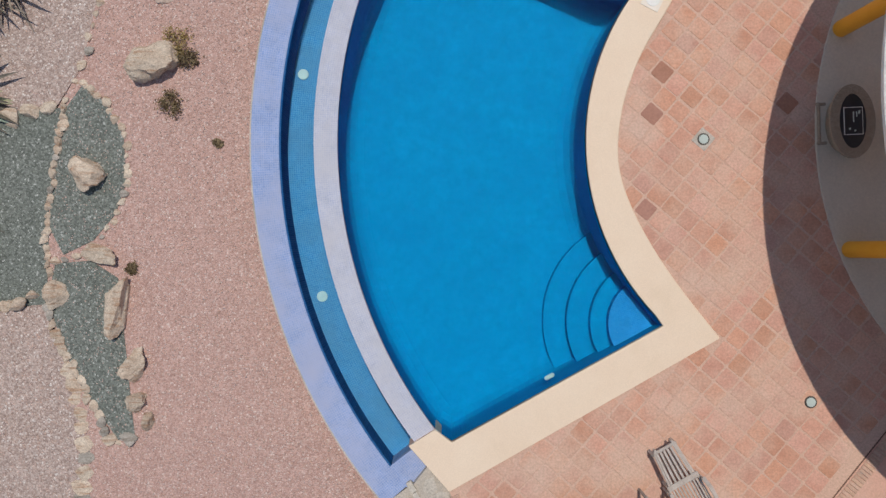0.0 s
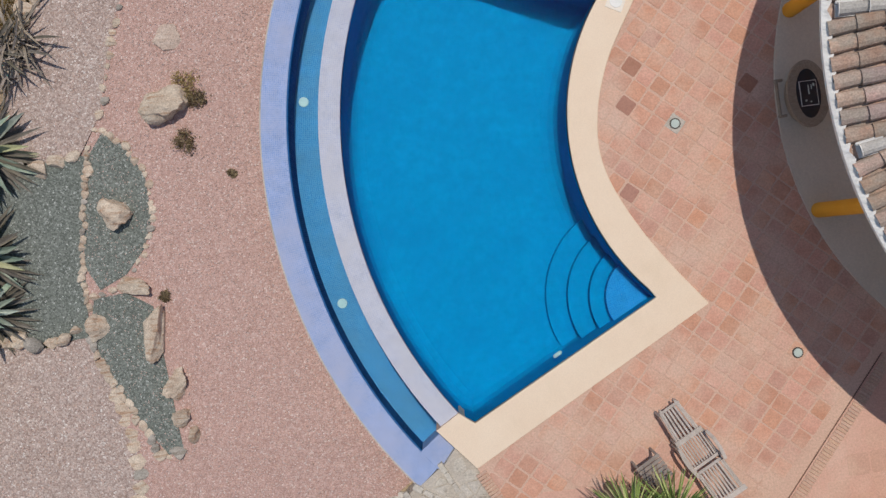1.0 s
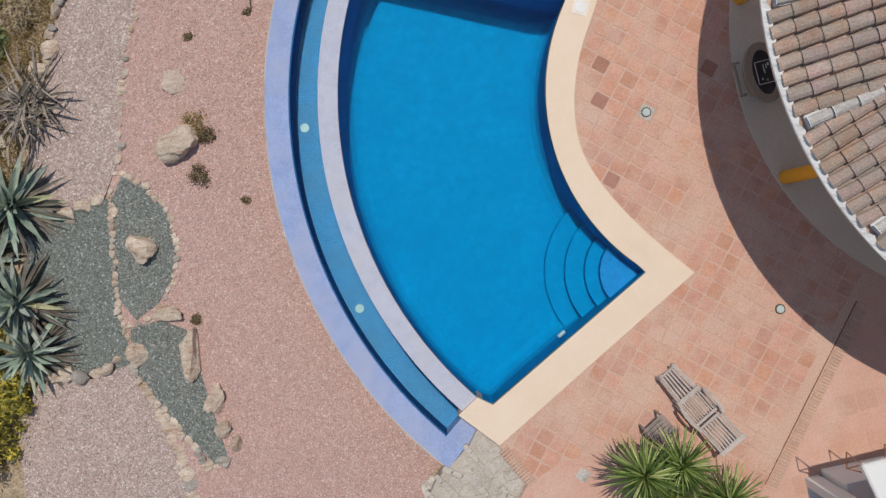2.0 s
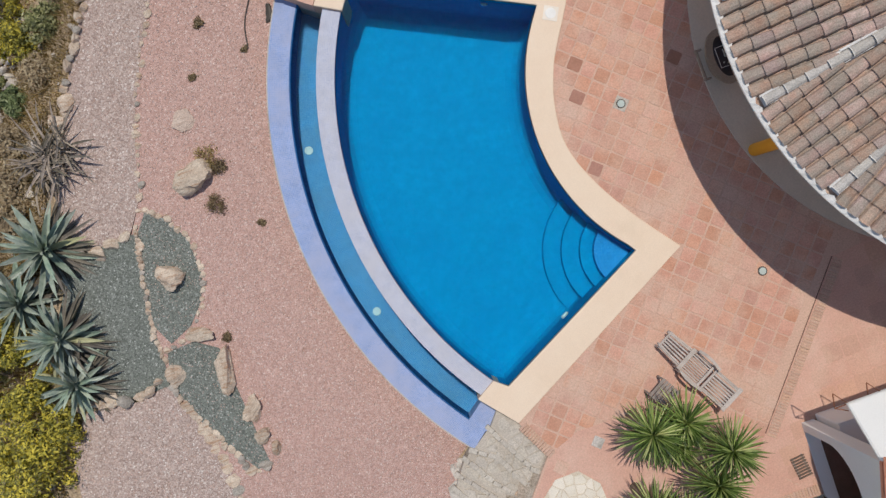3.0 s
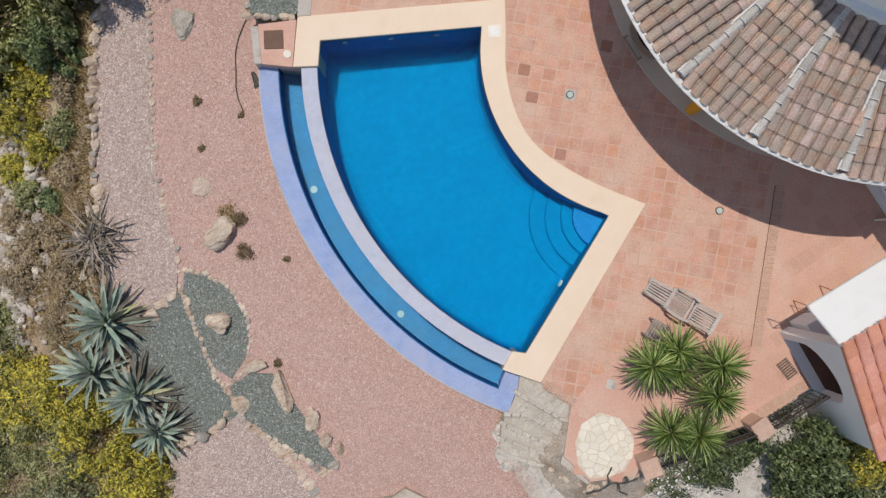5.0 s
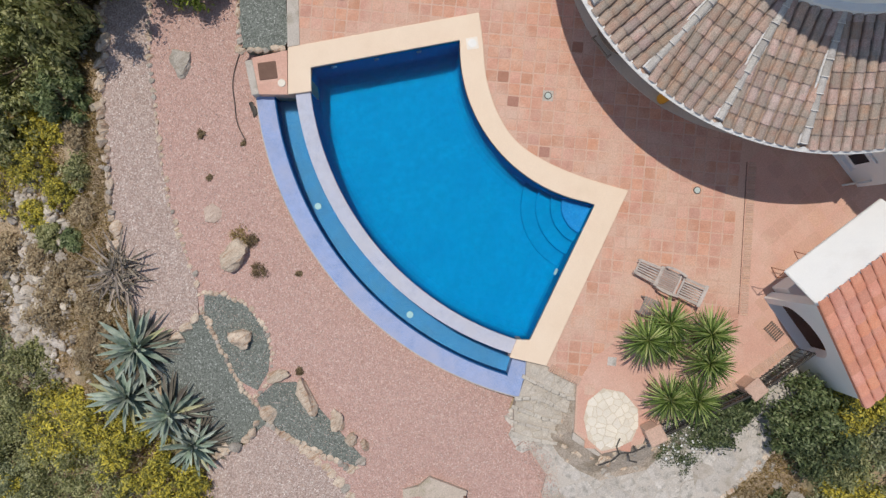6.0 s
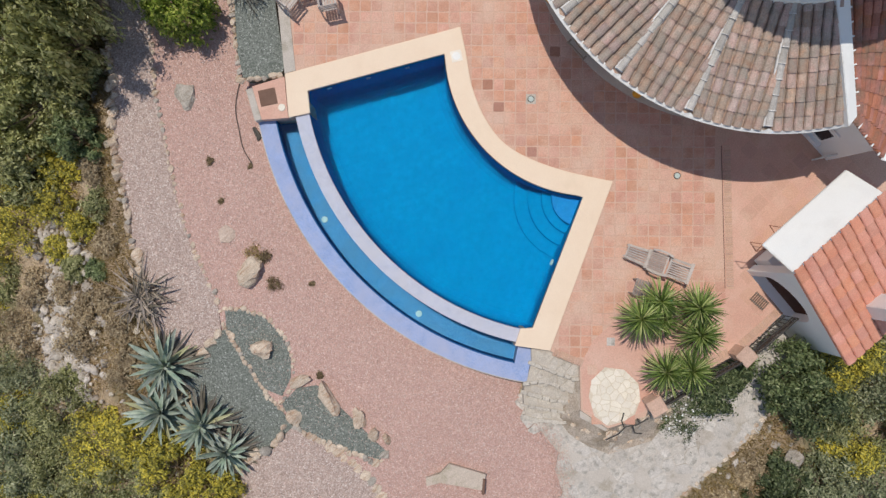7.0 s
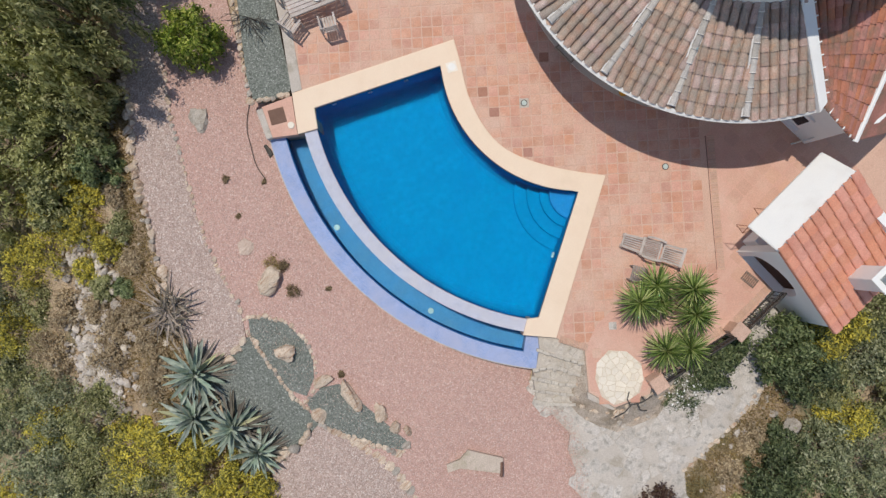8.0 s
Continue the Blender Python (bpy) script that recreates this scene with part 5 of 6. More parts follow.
for i in range(14):
    for j in range(12):
        u, v = (i + 0.5) / 14, j / 12
        p = (pa * (1 - u) + pd * u) * (1 - v) + (pb * (1 - u) + pc * u) * v
        q = (pa * (1 - u) + pd * u) * (1 - v - 0.05) + (pb * (1 - u) + pc * u) * (v + 0.05)
        d = (q - p).normalized()
        join_into(jv, jf, WT, Matrix.Translation(p) @ Matrix.Rotation(math.atan2(d.y, d.x), 4, "Z") @ Matrix.Rotation(-math.asin(d.z), 4, "Y"))
tagged(link_mesh("rust_roof_tiles", jv, jf, "rust_tile", wing, "rows of rust-coloured barrel tiles"), kind="stuff")
bm = bmesh.new()
rod(bm, (8.76, -4.84, 2.90), (13.4, -2.42, 4.0), 0.07, 8)
part("ridge", bm, "white_wall", wing, "white mortar ridge")
for k in range(9):
    t = (k + 0.5) / 9
    p = Vector((8.80, -3.52, 3.20)).lerp(Vector((9.96, -1.10, 4.0)), t)
    bm = bmesh.new()
    box(bm, 0, 0, 0, 0.22, 0.035, 0.05, pose(*p, 0, 0, -25), 0.008)
    part("mortar_joint", bm, "white_wall", wing)
for k in range(4):
    t = (k + 0.5) / 4
    p = Vector((8.76, -3.68, 3.16)).lerp(Vector((8.82, -4.75, 2.92)), t)
    bm = bmesh.new()
    box(bm, 0, 0, 0, 0.22, 0.035, 0.05, pose(*p, 0, 0, 15), 0.008)
    part("mortar_joint", bm, "white_wall", wing)
bm = bmesh.new()
box(bm, 9.085, -3.90, 1.0, 0.06, 0.46, 0.92, None, 0.01)
win = part("window", bm, "white_wall", wing, "small recessed window")
bm = bmesh.new()
box(bm, 9.062, -3.90, 1.0, 0.03, 0.28, 0.62)
part("pane", bm, "black_glass", win, "dark window glass")
bm = bmesh.new()
box(bm, 9.03, -3.90, 0.52, 0.18, 0.52, 0.05, None, 0.01)
part("sill", bm, "white_wall", win)
shut = thing("slatted_shutter", None, "pale grey louvred shutters standing open beside the wall", "shutter")
for k in range(3):
    m0 = pose(9.02 + 0.34 * k, -4.52 - 0.19 * k, 0.0, 0, 0, -27)
    bm = bmesh.new()
    for q in (-0.17, 0.17):
        box(bm, q, 0, 0.36, 0.04, 0.05, 0.72, m0, 0.006)
    for z in (0.02, 0.70):
        box(bm, 0, 0, z, 0.30, 0.045, 0.04, m0, 0.006)
    leaf = part("panel", bm, "shutter", shut)
    for j in range(5):
        bm = bmesh.new()
        box(bm, 0, 0, 0, 0.30, 0.05, 0.02, m0 @ pose(0, 0, 0.13 + j * 0.11, 25, 0, 0))
        part("louvre", bm, "shutter", leaf)


# ---------------------------------------------------------------- pool and terrace fittings
def floor_light(x, y, plate):
    ob = thing("floor_light", pose(x, y, 0.006), "round recessed floor light with a grey rim in the tiles", "floor light", "recessed floor lights")
    if plate:
        bm = bmesh.new()
        box(bm, 0, 0, 0.003, 0.27, 0.27, 0.008, pose(0, 0, 0, 0, 0, 49.5), 0.003)
        part("surround", bm, "flag_joint", ob, "pale grey square surround")
    bm = bmesh.new()
    cyl(bm, 0, 0, 0.0, 0.014, 0.098, 0.094, 24)
    part("gasket", bm, "hose", ob, "black rubber gasket")
    bm = bmesh.new()
    cyl(bm, 0, 0, 0.0, 0.020, 0.078, 0.072, 24)
    part("glass", bm, "lens", ob)


floor_light(4.10, 1.73, True)
floor_light(5.79, -2.41, False)
lid = thing("skimmer_lid", pose(3.30, 3.92, 0.035, 0, 0, 63), "square white skimmer lid with a round cover set in the coping", "pool fitting")
bm = bmesh.new()
box(bm, 0, 0, 0.004, 0.30, 0.30, 0.008, None, 0.002)
part("plate", bm, "ivory", lid)
bm = bmesh.new()
cyl(bm, 0, 0, 0.008, 0.013, 0.11, 0.105, 20)
part("cover", bm, "white_plastic", lid)
hat = slab("pump_box", [(-1.26, 5.58), (-0.62, 6.50), (-1.46, 6.86), (-1.84, 6.00)], -1.6, 0.012, "plain_terra")
tagged(hat, "small terracotta-topped masonry pump box beside the pool", "pump box")
bm = bmesh.new()
box(bm, 0, 0, 0.016, 0.46, 0.44, 0.03, pose(-1.32, 6.36, 0.0, 0, 0, -28), 0.006)
part("hatch", bm, "hatch", hat, "square brown hatch")
bm = bmesh.new()
cyl(bm, -1.21, 5.90, 0.005, 0.04, 0.105, 0.095, 22)
part("round_lid", bm, "cream_flag", hat, "round white lid")
bm = bmesh.new()
box(bm, 0, 0, -0.396, 0.20, 0.90, 0.8, pose(-1.74, 6.46, 0, 0, 0, -24), 0.02)
part("side_block", bm, "flag_joint", hat, "grey concrete block")
jet = thing("pool_inlet", pose(1.72, -2.08, -0.10, 0, 0, 28.8), "white oval pool inlet fitting under the coping", "pool fitting")
bm = bmesh.new()
box(bm, 0, 0.06, -0.02, 0.17, 0.07, 0.05, None, 0.02)
part("body", bm, "lens", jet)
for k in range(3):
    at = Vector((-0.36, 5.77, -0.30)).lerp(Vector((3.08, 4.15, -0.30)), (0.14, 0.43, 0.72)[k])
    inlet = thing("wall_inlet", pose(*at, 0, 0, -25.2), "small round white water inlet in the pool wall", "pool fitting", "inlets of the pool")
    bm = bmesh.new()
    cyl(bm, 0, 0, -0.01, 0.03, 0.075, 0.06, 16, pose(0, 0, 0, 90, 0, 0))
    part("ring", bm, "white_plastic", inlet)
    bm = bmesh.new()
    cyl(bm, 0, 0, 0.0, 0.036, 0.03, 0.03, 10, pose(0, 0, 0, 90, 0, 0))
    part("nozzle", bm, "lens", inlet)
sq = thing("drain_cover", pose(1.52, -4.69, 0.006, 0, 0, 49.5), "small square pale drain cover in the paving", "drain cover")
bm = bmesh.new()
box(bm, 0, 0, 0.006, 0.22, 0.22, 0.012, None, 0.003)
part("plate", bm, "flag", sq)

cu = bpy.data.curves.new("hose", "CURVE")
cu.dimensions, cu.bevel_depth, cu.bevel_resolution = "3D", 0.012, 2
sp = cu.splines.new("BEZIER")
hp = [(-0.2, 8.7), (-0.75, 8.0), (-1.2, 7.72), (-1.85, 7.32), (-2.3, 6.9), (-2.56, 6.45), (-2.82, 5.95), (-2.91, 5.46)]
sp.bezier_points.add(len(hp) - 1)
for bp_, (x, y) in zip(sp.bezier_points, hp):
    bp_.co = (x, y, garden(x, y) + 0.03)
    bp_.handle_left_type = bp_.handle_right_type = "AUTO"
cu.materials.append(M["hose"])
tagged(new("garden_hose", cu), "dark garden hose lying curved on the pink gravel", "hose")
# flattened blob, coloured near black for the shade inside a hollow
hole = thing("drain_pit", None, "dark blob standing in for a shaded hollow beside the pump box", "pit")
bm = blob(77, 2)
bmesh.ops.transform(bm, matrix=pose(-2.25, 6.02, garden(-2.2, 6) + 0.0, 0, 0, 80) @ Matrix.Diagonal((0.40, 0.13, 0.06, 1)), verts=bm.verts)
part("hollow", bm, "hose", hole)


# ---------------------------------------------------------------- furniture
def lounger():
    ob = thing("sun_lounger", pose(3.807, -3.80, 0.006, 0, 0, -61), "weathered grey slatted teak sun lounger on the tiles", "sun lounger")

    def plank(name, x, y, z, sx, sy, sz, tilt=0.0, turn=0.0):
        bm = bmesh.new()
        box(bm, 0, 0, 0, sx, sy, sz, pose(x, y, z, 0, -tilt, turn), min(sx, sy, sz) * 0.2)
        part(name, bm, "teak", ob)

    for s in (-1, 1):
        plank("side_rail", -0.58, s * 0.195, 0.30, 0.60, 0.035, 0.06, 0, s * 4)
        plank("side_rail", 0.02, s * 0.245, 0.30, 0.66, 0.035, 0.06)
        plank("back_rail", 0.60, s * 0.245, 0.40, 0.52, 0.035, 0.05, 16)
        for x in (-0.82, -0.28, 0.30):
            plank("leg", x, s * (0.19 if x < -0.5 else 0.235), 0.135, 0.05, 0.045, 0.27)
        plank("nub", -0.89, s * 0.15, 0.30, 0.05, 0.04, 0.10)
        for x0, x1, bow in ((-0.26, -0.10, 0.0), (-0.10, 0.10, 0.018), (0.10, 0.30, 0.0)):
            plank("armrest", (x0 + x1) / 2, s * (0.285 + bow), 0.50, x1 - x0 + 0.01, 0.06, 0.025, 0, s * (11 if x0 < -0.2 else -9 if x0 > 0.05 else 0))
        plank("arm_post", -0.20, s * 0.275, 0.26, 0.04, 0.04, 0.50)
        plank("arm_post", 0.24, s * 0.278, 0.26, 0.04, 0.04, 0.50)
    plank("foot_rail", -0.865, 0, 0.335, 0.045, 0.37, 0.03)
    plank("knee_rail", -0.285, 0, 0.35, 0.085, 0.53, 0.032)
    plank("hip_rail", 0.225, 0, 0.345, 0.05, 0.50, 0.03)
    plank("hip_rail", 0.315, 0, 0.35, 0.05, 0.50, 0.03, 12)
    plank("head_board", 0.86, 0, 0.50, 0.085, 0.58, 0.028, 16)
    for j in range(6):
        plank("foot_slat", -0.585, -0.16 + j * 0.064, 0.335, 0.52, 0.036, 0.02, 0, (j - 2.5) * 1.2)
    for j in range(9):
        plank("seat_slat", -0.03, -0.20 + j * 0.05, 0.335, 0.45, 0.028, 0.02)
    for j in range(8):
        plank("back_slat", 0.58, -0.21 + j * 0.06, 0.42, 0.50, 0.034, 0.02, 16)


lounger()


def small_table(x, y, turn, label, size=0.45, h=0.42, material="darkwood"):
    ob = thing("side_table", pose(x, y, 0.006, 0, 0, turn), label, "table")
    for j in range(6):
        bm = bmesh.new()
        box(bm, 0, -size / 2 + (j + 0.5) * size / 6, h, size, size / 6 - 0.015, 0.022, None, 0.004)
        part("slat", bm, material, ob)
    for sx in (-1, 1):
        for sy in (-1, 1):
            bm = bmesh.new()
            box(bm, sx * (size / 2 - 0.03), sy * (size / 2 - 0.03), h / 2, 0.04, 0.04, h, None, 0.004)
            part("leg", bm, material, ob)


small_table(3.02, -4.05, 31, "small slatted grey-brown side table beside the lounger", material="greywood")


def dining_chair(m, wood, label, group):
    ob = thing("dining_chair", m, label, "chair", group)
    for j in range(6):
        bm = bmesh.new()
        box(bm, 0, -0.19 + j * 0.076, 0.44, 0.44, 0.06, 0.022, None, 0.004)
        part("seat_slat", bm, wood, ob)
    for sx in (-1, 1):
        for sy in (-1, 1):
            bm = bmesh.new()
            hgt = 0.90 if sx < 0 else 0.64
            box(bm, sx * 0.21, sy * 0.22, hgt / 2, 0.04, 0.04, hgt, None, 0.004)
            part("leg", bm, wood, ob)
    for z in (0.60, 0.72, 0.84):
        bm = bmesh.new()
        box(bm, -0.215, 0, z, 0.025, 0.42, 0.07, None, 0.004)
        part("back_slat", bm, wood, ob)
    for sy in (-1, 1):
        bm = bmesh.new()
        box(bm, 0, sy * 0.22, 0.655, 0.46, 0.055, 0.025, None, 0.004)
        part("armrest", bm, wood, ob)
    return ob


tb = thing("dining_table", pose(1.78, 8.05, 0.006, 0, 0, -22), "weathered grey wooden outdoor dining table", "table")
for j in range(9):
    bm = bmesh.new()
    box(bm, 0, -0.46 + j * 0.115, 0.74, 1.55, 0.10, 0.028, None, 0.004)
    part("top_slat", bm, "teak", tb)
for s in (-1, 1):
    bm = bmesh.new()
    box(bm, 0, s * 0.48, 0.70, 1.6, 0.05, 0.07, None, 0.005)
    part("apron", bm, "teak", tb)
    for q in (-1, 1):
        bm = bmesh.new()
        box(bm, s * 0.70, q * 0.44, 0.35, 0.07, 0.07, 0.70, None, 0.006)
        part("leg", bm, "teak", tb)
ch = dining_chair(pose(1.53, 7.12, 0.006, 0, 0, 62), "teak", "slatted wooden outdoor dining chair", "chairs round the table")
copy_thing(ch, pose(0.76, 7.86, 0.006, 0, 0, 10))
copy_thing(ch, pose(1.25, 8.78, 0.006, 0, 0, -112))
# dark boards built where a slatted shadow falls on the paving
grate = thing("floor_grate", pose(5.30, -6.44, 0.006, 0, 0, 8), "dark slats added in place of a shadow outside the barbecue arch", "duckboard")
for j in range(8):
    bm = bmesh.new()
    box(bm, 0, -0.21 + j * 0.06, 0.03, 0.30, 0.032, 0.02, None, 0.004)
    part("slat", bm, "darkwood", grate)
for x in (-0.11, 0.11):
    bm = bmesh.new()
    box(bm, x, 0, 0.01, 0.04, 0.46, 0.02, None, 0.003)
    part("runner", bm, "greywood", grate)
bowl = thing("bowl", pose(1.80, 7.80, 0.762), "round white bowl on the dining table", "bowl")
bm = bmesh.new()
cyl(bm, 0, 0, 0, 0.07, 0.07, 0.15, 20)
part("dish", bm, "white_plastic", bowl)


def oval_table():
    ob = thing("wicker_table", pose(6.24, 1.95, 0.05, 0, 0, 92) @ Matrix.Scale(0.94, 4), "low oval brown wicker table with a dark glass top", "table")

    def oval(bm, a, b_, z0, z1, n=32, a2=None, b2=None):
        a2, b2 = a2 or a, b2 or b_
        lo = [bm.verts.new((a * math.cos(t), b_ * math.sin(t), z0)) for t in np.linspace(0, 2 * math.pi, n, endpoint=False)]
        hi = [bm.verts.new((a2 * math.cos(t), b2 * math.sin(t), z1)) for t in np.linspace(0, 2 * math.pi, n, endpoint=False)]
        for i in range(n):
            bm.faces.new((lo[i], lo[(i + 1) % n], hi[(i + 1) % n], hi[i]))
        bm.faces.new(hi)
        bm.faces.new(list(reversed(lo)))

    bm = bmesh.new()
    oval(bm, 0.46, 0.26, 0.0, 0.30, 32, 0.58, 0.35)
    part("body", bm, "wicker", ob)
    bm = bmesh.new()
    oval(bm, 0.60, 0.37, 0.30, 0.36)
    part("rim", bm, "wicker", ob, "woven wicker rim")
    bm = bmesh.new()
    oval(bm, 0.44, 0.215, 0.355, 0.368)
    part("glass", bm, "black_glass", ob, "dark glass top")
    for s in (-1, 1):
        bm = bmesh.new()
        box(bm, s * 0.32, 0.42, 0.18, 0.05, 0.16, 0.05, None, 0.01)
        part("handle", bm, "wicker", ob)
    bm = bmesh.new()
    box(bm, 0, 0.46, 0.18, 0.70, 0.05, 0.06, None, 0.015)
    part("handle_bar", bm, "wicker", ob)


oval_table()
tray = thing("picture_card", pose(6.24, 1.95, 0.398, 0, 0, 92), "dark card with white border on the wicker table", "card")
bm = bmesh.new()
box(bm, 0, 0, 0.003, 0.42, 0.29, 0.006)
part("border", bm, "white_plastic", tray)
bm = bmesh.new()
box(bm, 0, 0, 0.005, 0.40, 0.27, 0.008)
part("sheet", bm, "black_glass", tray)
for x, y, sx, sy in ((0.06, 0.0, 0.16, 0.018), (0.10, -0.05, 0.08, 0.014), (0.13, -0.09, 0.05, 0.03), (-0.12, 0.06, 0.03, 0.03), (-0.15, -0.02, 0.025, 0.025)):
    bm = bmesh.new()
    box(bm, x, y, 0.010, sx, sy, 0.002)
    part("bar", bm, "lens", tray)


# ---------------------------------------------------------------- plants
def leaf_blade(name, length, width, thick, curl, material, seg=6):
    """A pointed fleshy blade along +x that rises and curls."""
    verts, faces = [], []
    for i in range(seg + 1):
        t = i / seg
        w = width * (0.55 + 0.9 * t) * (1 - t ** 2.2) if t < 1 else 0
        w = max(w, 0.002)
        x = length * t
        z = -curl * t * t
        th = thick * (1 - t) + 0.002
        verts += [(x, -w / 2, z + 0.35 * w), (x, 0, z), (x, w / 2, z + 0.35 * w), (x, 0, z - th)]
    for i in range(seg):
        a = i * 4
        for k in range(4):
            faces.append((a + k, a + (k + 1) % 4, a + 4 + (k + 1) % 4, a + 4 + k))
    me = bpy.data.meshes.new(name)
    me.from_pydata(verts, [], faces)
    me.update()
    bm = bmesh.new()
    bm.from_mesh(me)
    bmesh.ops.recalc_face_normals(bm, faces=bm.faces)
    bm.to_mesh(me)
    bm.free()
    me.materials.append(M[material])
    return me


AG = [leaf_blade("agave_leaf", 1.0, 0.17, 0.035, c, "agave") for c in (0.05, 0.22, -0.1)]
AGY = [leaf_blade("agave_leaf", 1.0, 0.15, 0.035, 0.2, "agave_yellow")]
AGD = [leaf_blade("dead_leaf", 1.0, 0.075, 0.02, c, "agave_dead") for c in (0.35, 0.7, -0.2)]
AGS = [leaf_blade("withered_leaf", 1.0, 0.085, 0.02, c, "agave_withered_shaded") for c in (0.3, 0.05)]


def agave(x, y, size, seed, label, dead=False, n=44):
    r = random.Random(seed)
    z = garden(x, y) if x > west_edge(y) else ground_z(x, y)
    ob = thing("agave", pose(x, y, z), label, "agave", "agaves by the green bed")
    bm = bmesh.new()
    cyl(bm, 0, 0, -0.1, 0.35 * size, 0.14 * size, 0.09 * size, 10)
    part("stem", bm, "agave_dead" if dead else "agave", ob)
    for k in range(n):
        t = k / n
        az = k * 137.5 + r.uniform(-12, 12)
        el = 8 + 70 * t ** 1.3 + r.uniform(-6, 6)
        if dead:
            el = r.uniform(-12, 62)
            az = r.uniform(0, 360)
        L = size * (r.uniform(0.45, 0.9) if dead else (1.0 - 0.35 * t) * r.uniform(0.85, 1.08))
        me = r.choice(AGD + AGS[:1]) if dead else (AGY[0] if (k < 16 and r.random() < 0.28) else r.choice(AG))
        jx, jy = (r.gauss(0, 0.24 * size), r.gauss(0, 0.24 * size)) if dead else (0, 0)
        m = Matrix.Translation((jx, jy, size * (0.10 + 0.22 * t))) @ Matrix.Rotation(radians(az), 4, "Z") @ Matrix.Rotation(radians(-el), 4, "Y") @ Matrix.Rotation(r.uniform(-0.25, 0.25), 4, "X") @ Matrix.Diagonal((L, L * r.uniform(0.85, 1.15), L, 1))
        piece("leaf", me, m, ob)
    # low dark leaves on the east side double as the rosette's shade
    for k in range(0 if dead else 34):
        L = size * r.uniform(0.85, 1.14)
        m = Matrix.Translation((0, 0, size * 0.16)) @ Matrix.Rotation(radians(r.uniform(-85, 70)), 4, "Z") @ Matrix.Rotation(radians(r.uniform(-16, 8)), 4, "Y") @ Matrix.Diagonal((L, L, L, 1))
        piece("withered_leaf", r.choice(AGS), m, ob)


agave(-8.62, 2.74, 1.22, 1, "large blue-green agave with some yellowing outer leaves")
agave(-9.66, 1.80, 1.20, 2, "spreading blue-green agave on the slope edge")
agave(-8.91, 0.74, 1.12, 3, "blue-green agave beside the green gravel")
agave(-8.89, -0.30, 1.02, 4, "smaller blue-green agave at the bed's corner")
agave(-7.92, 4.62, 1.0, 5, "withered grey-brown dead agave beside the path", True, 150)


def yucca(x, y, z, R, seed):
    r = random.Random(seed)
    ob = thing("yucca", pose(x, y, 0.0), "green spiky yucca with sword-like leaves on a bare trunk", "yucca", "yuccas on the terrace")
    bm = bmesh.new()
    cyl(bm, 0, 0, 0, z, 0.11, 0.07, 10)
    part("trunk", bm, "bark", ob)
    verts, faces = [], []
    n = 165
    for k in range(n):
        t = k / n
        az = radians(k * 137.5 + r.uniform(-8, 8))
        el = radians(-38 + 118 * t ** 0.85 + r.uniform(-8, 8))
        L = R * (1.0 - 0.25 * t) * r.uniform(0.85, 1.1)
        w = 0.030 * r.uniform(0.85, 1.2)
        d = Vector((math.cos(az) * math.cos(el), math.sin(az) * math.cos(el), math.sin(el)))
        s = Vector((-math.sin(az), math.cos(az), 0))
        up = d.cross(s) * -1
        o = Vector((0, 0, z + 0.12 * t))
        b0 = len(verts)
        for q, ww in ((0.05, 0.7), (0.45, 1.0), (0.8, 0.7)):
            c = o + d * (L * q) - Vector((0, 0, 0.10 * L * q * q))
            verts += [c - s * w / 2 * ww + up * 0.012, c, c + s * w / 2 * ww + up * 0.012]
        verts.append(o + d * L - Vector((0, 0, 0.10 * L)))
        for i in (0, 3):
            faces += [(b0 + i, b0 + i + 1, b0 + i + 4, b0 + i + 3), (b0 + i + 1, b0 + i + 2, b0 + i + 5, b0 + i + 4)]
        faces += [(b0 + 6, b0 + 7, b0 + 9), (b0 + 7, b0 + 8, b0 + 9)]
    link_mesh("crown", verts, faces, "yucca", ob)
    verts, faces = [], []
    for k in range(70):
        az, el = r.uniform(0, 6.28), radians(r.uniform(-75, -25))
        d = Vector((math.cos(az) * math.cos(el), math.sin(az) * math.cos(el), math.sin(el)))
        sd = Vector((-math.sin(az), math.cos(az), 0)) * 0.014
        o, L = Vector((0, 0, z - r.uniform(0.05, 0.45))), R * r.uniform(0.7, 1.05)
        b0 = len(verts)
        verts += [o - sd, o + sd, o + d * L * 0.6 + sd, o + d * L * 0.6 - sd, o + d * L]
        faces += [(b0, b0 + 1, b0 + 2, b0 + 3), (b0 + 3, b0 + 2, b0 + 4)]
    link_mesh("dead_leaf_skirt", verts, faces, "dry_twig", ob, "dry grey-brown hanging leaves")


for k, (x, y, z, R) in enumerate(((2.32, -4.37, 1.55, 0.78), (2.98, -4.38, 1.45, 0.72), (3.60, -5.10, 1.55, 0.78), (3.20, -5.66, 1.45, 0.76), (1.95, -5.80, 1.5, 0.74), (2.46, -6.20, 1.45, 0.74), (2.75, -4.85, 1.1, 0.6))):
    yucca(x, y, z, R, 50 + k)


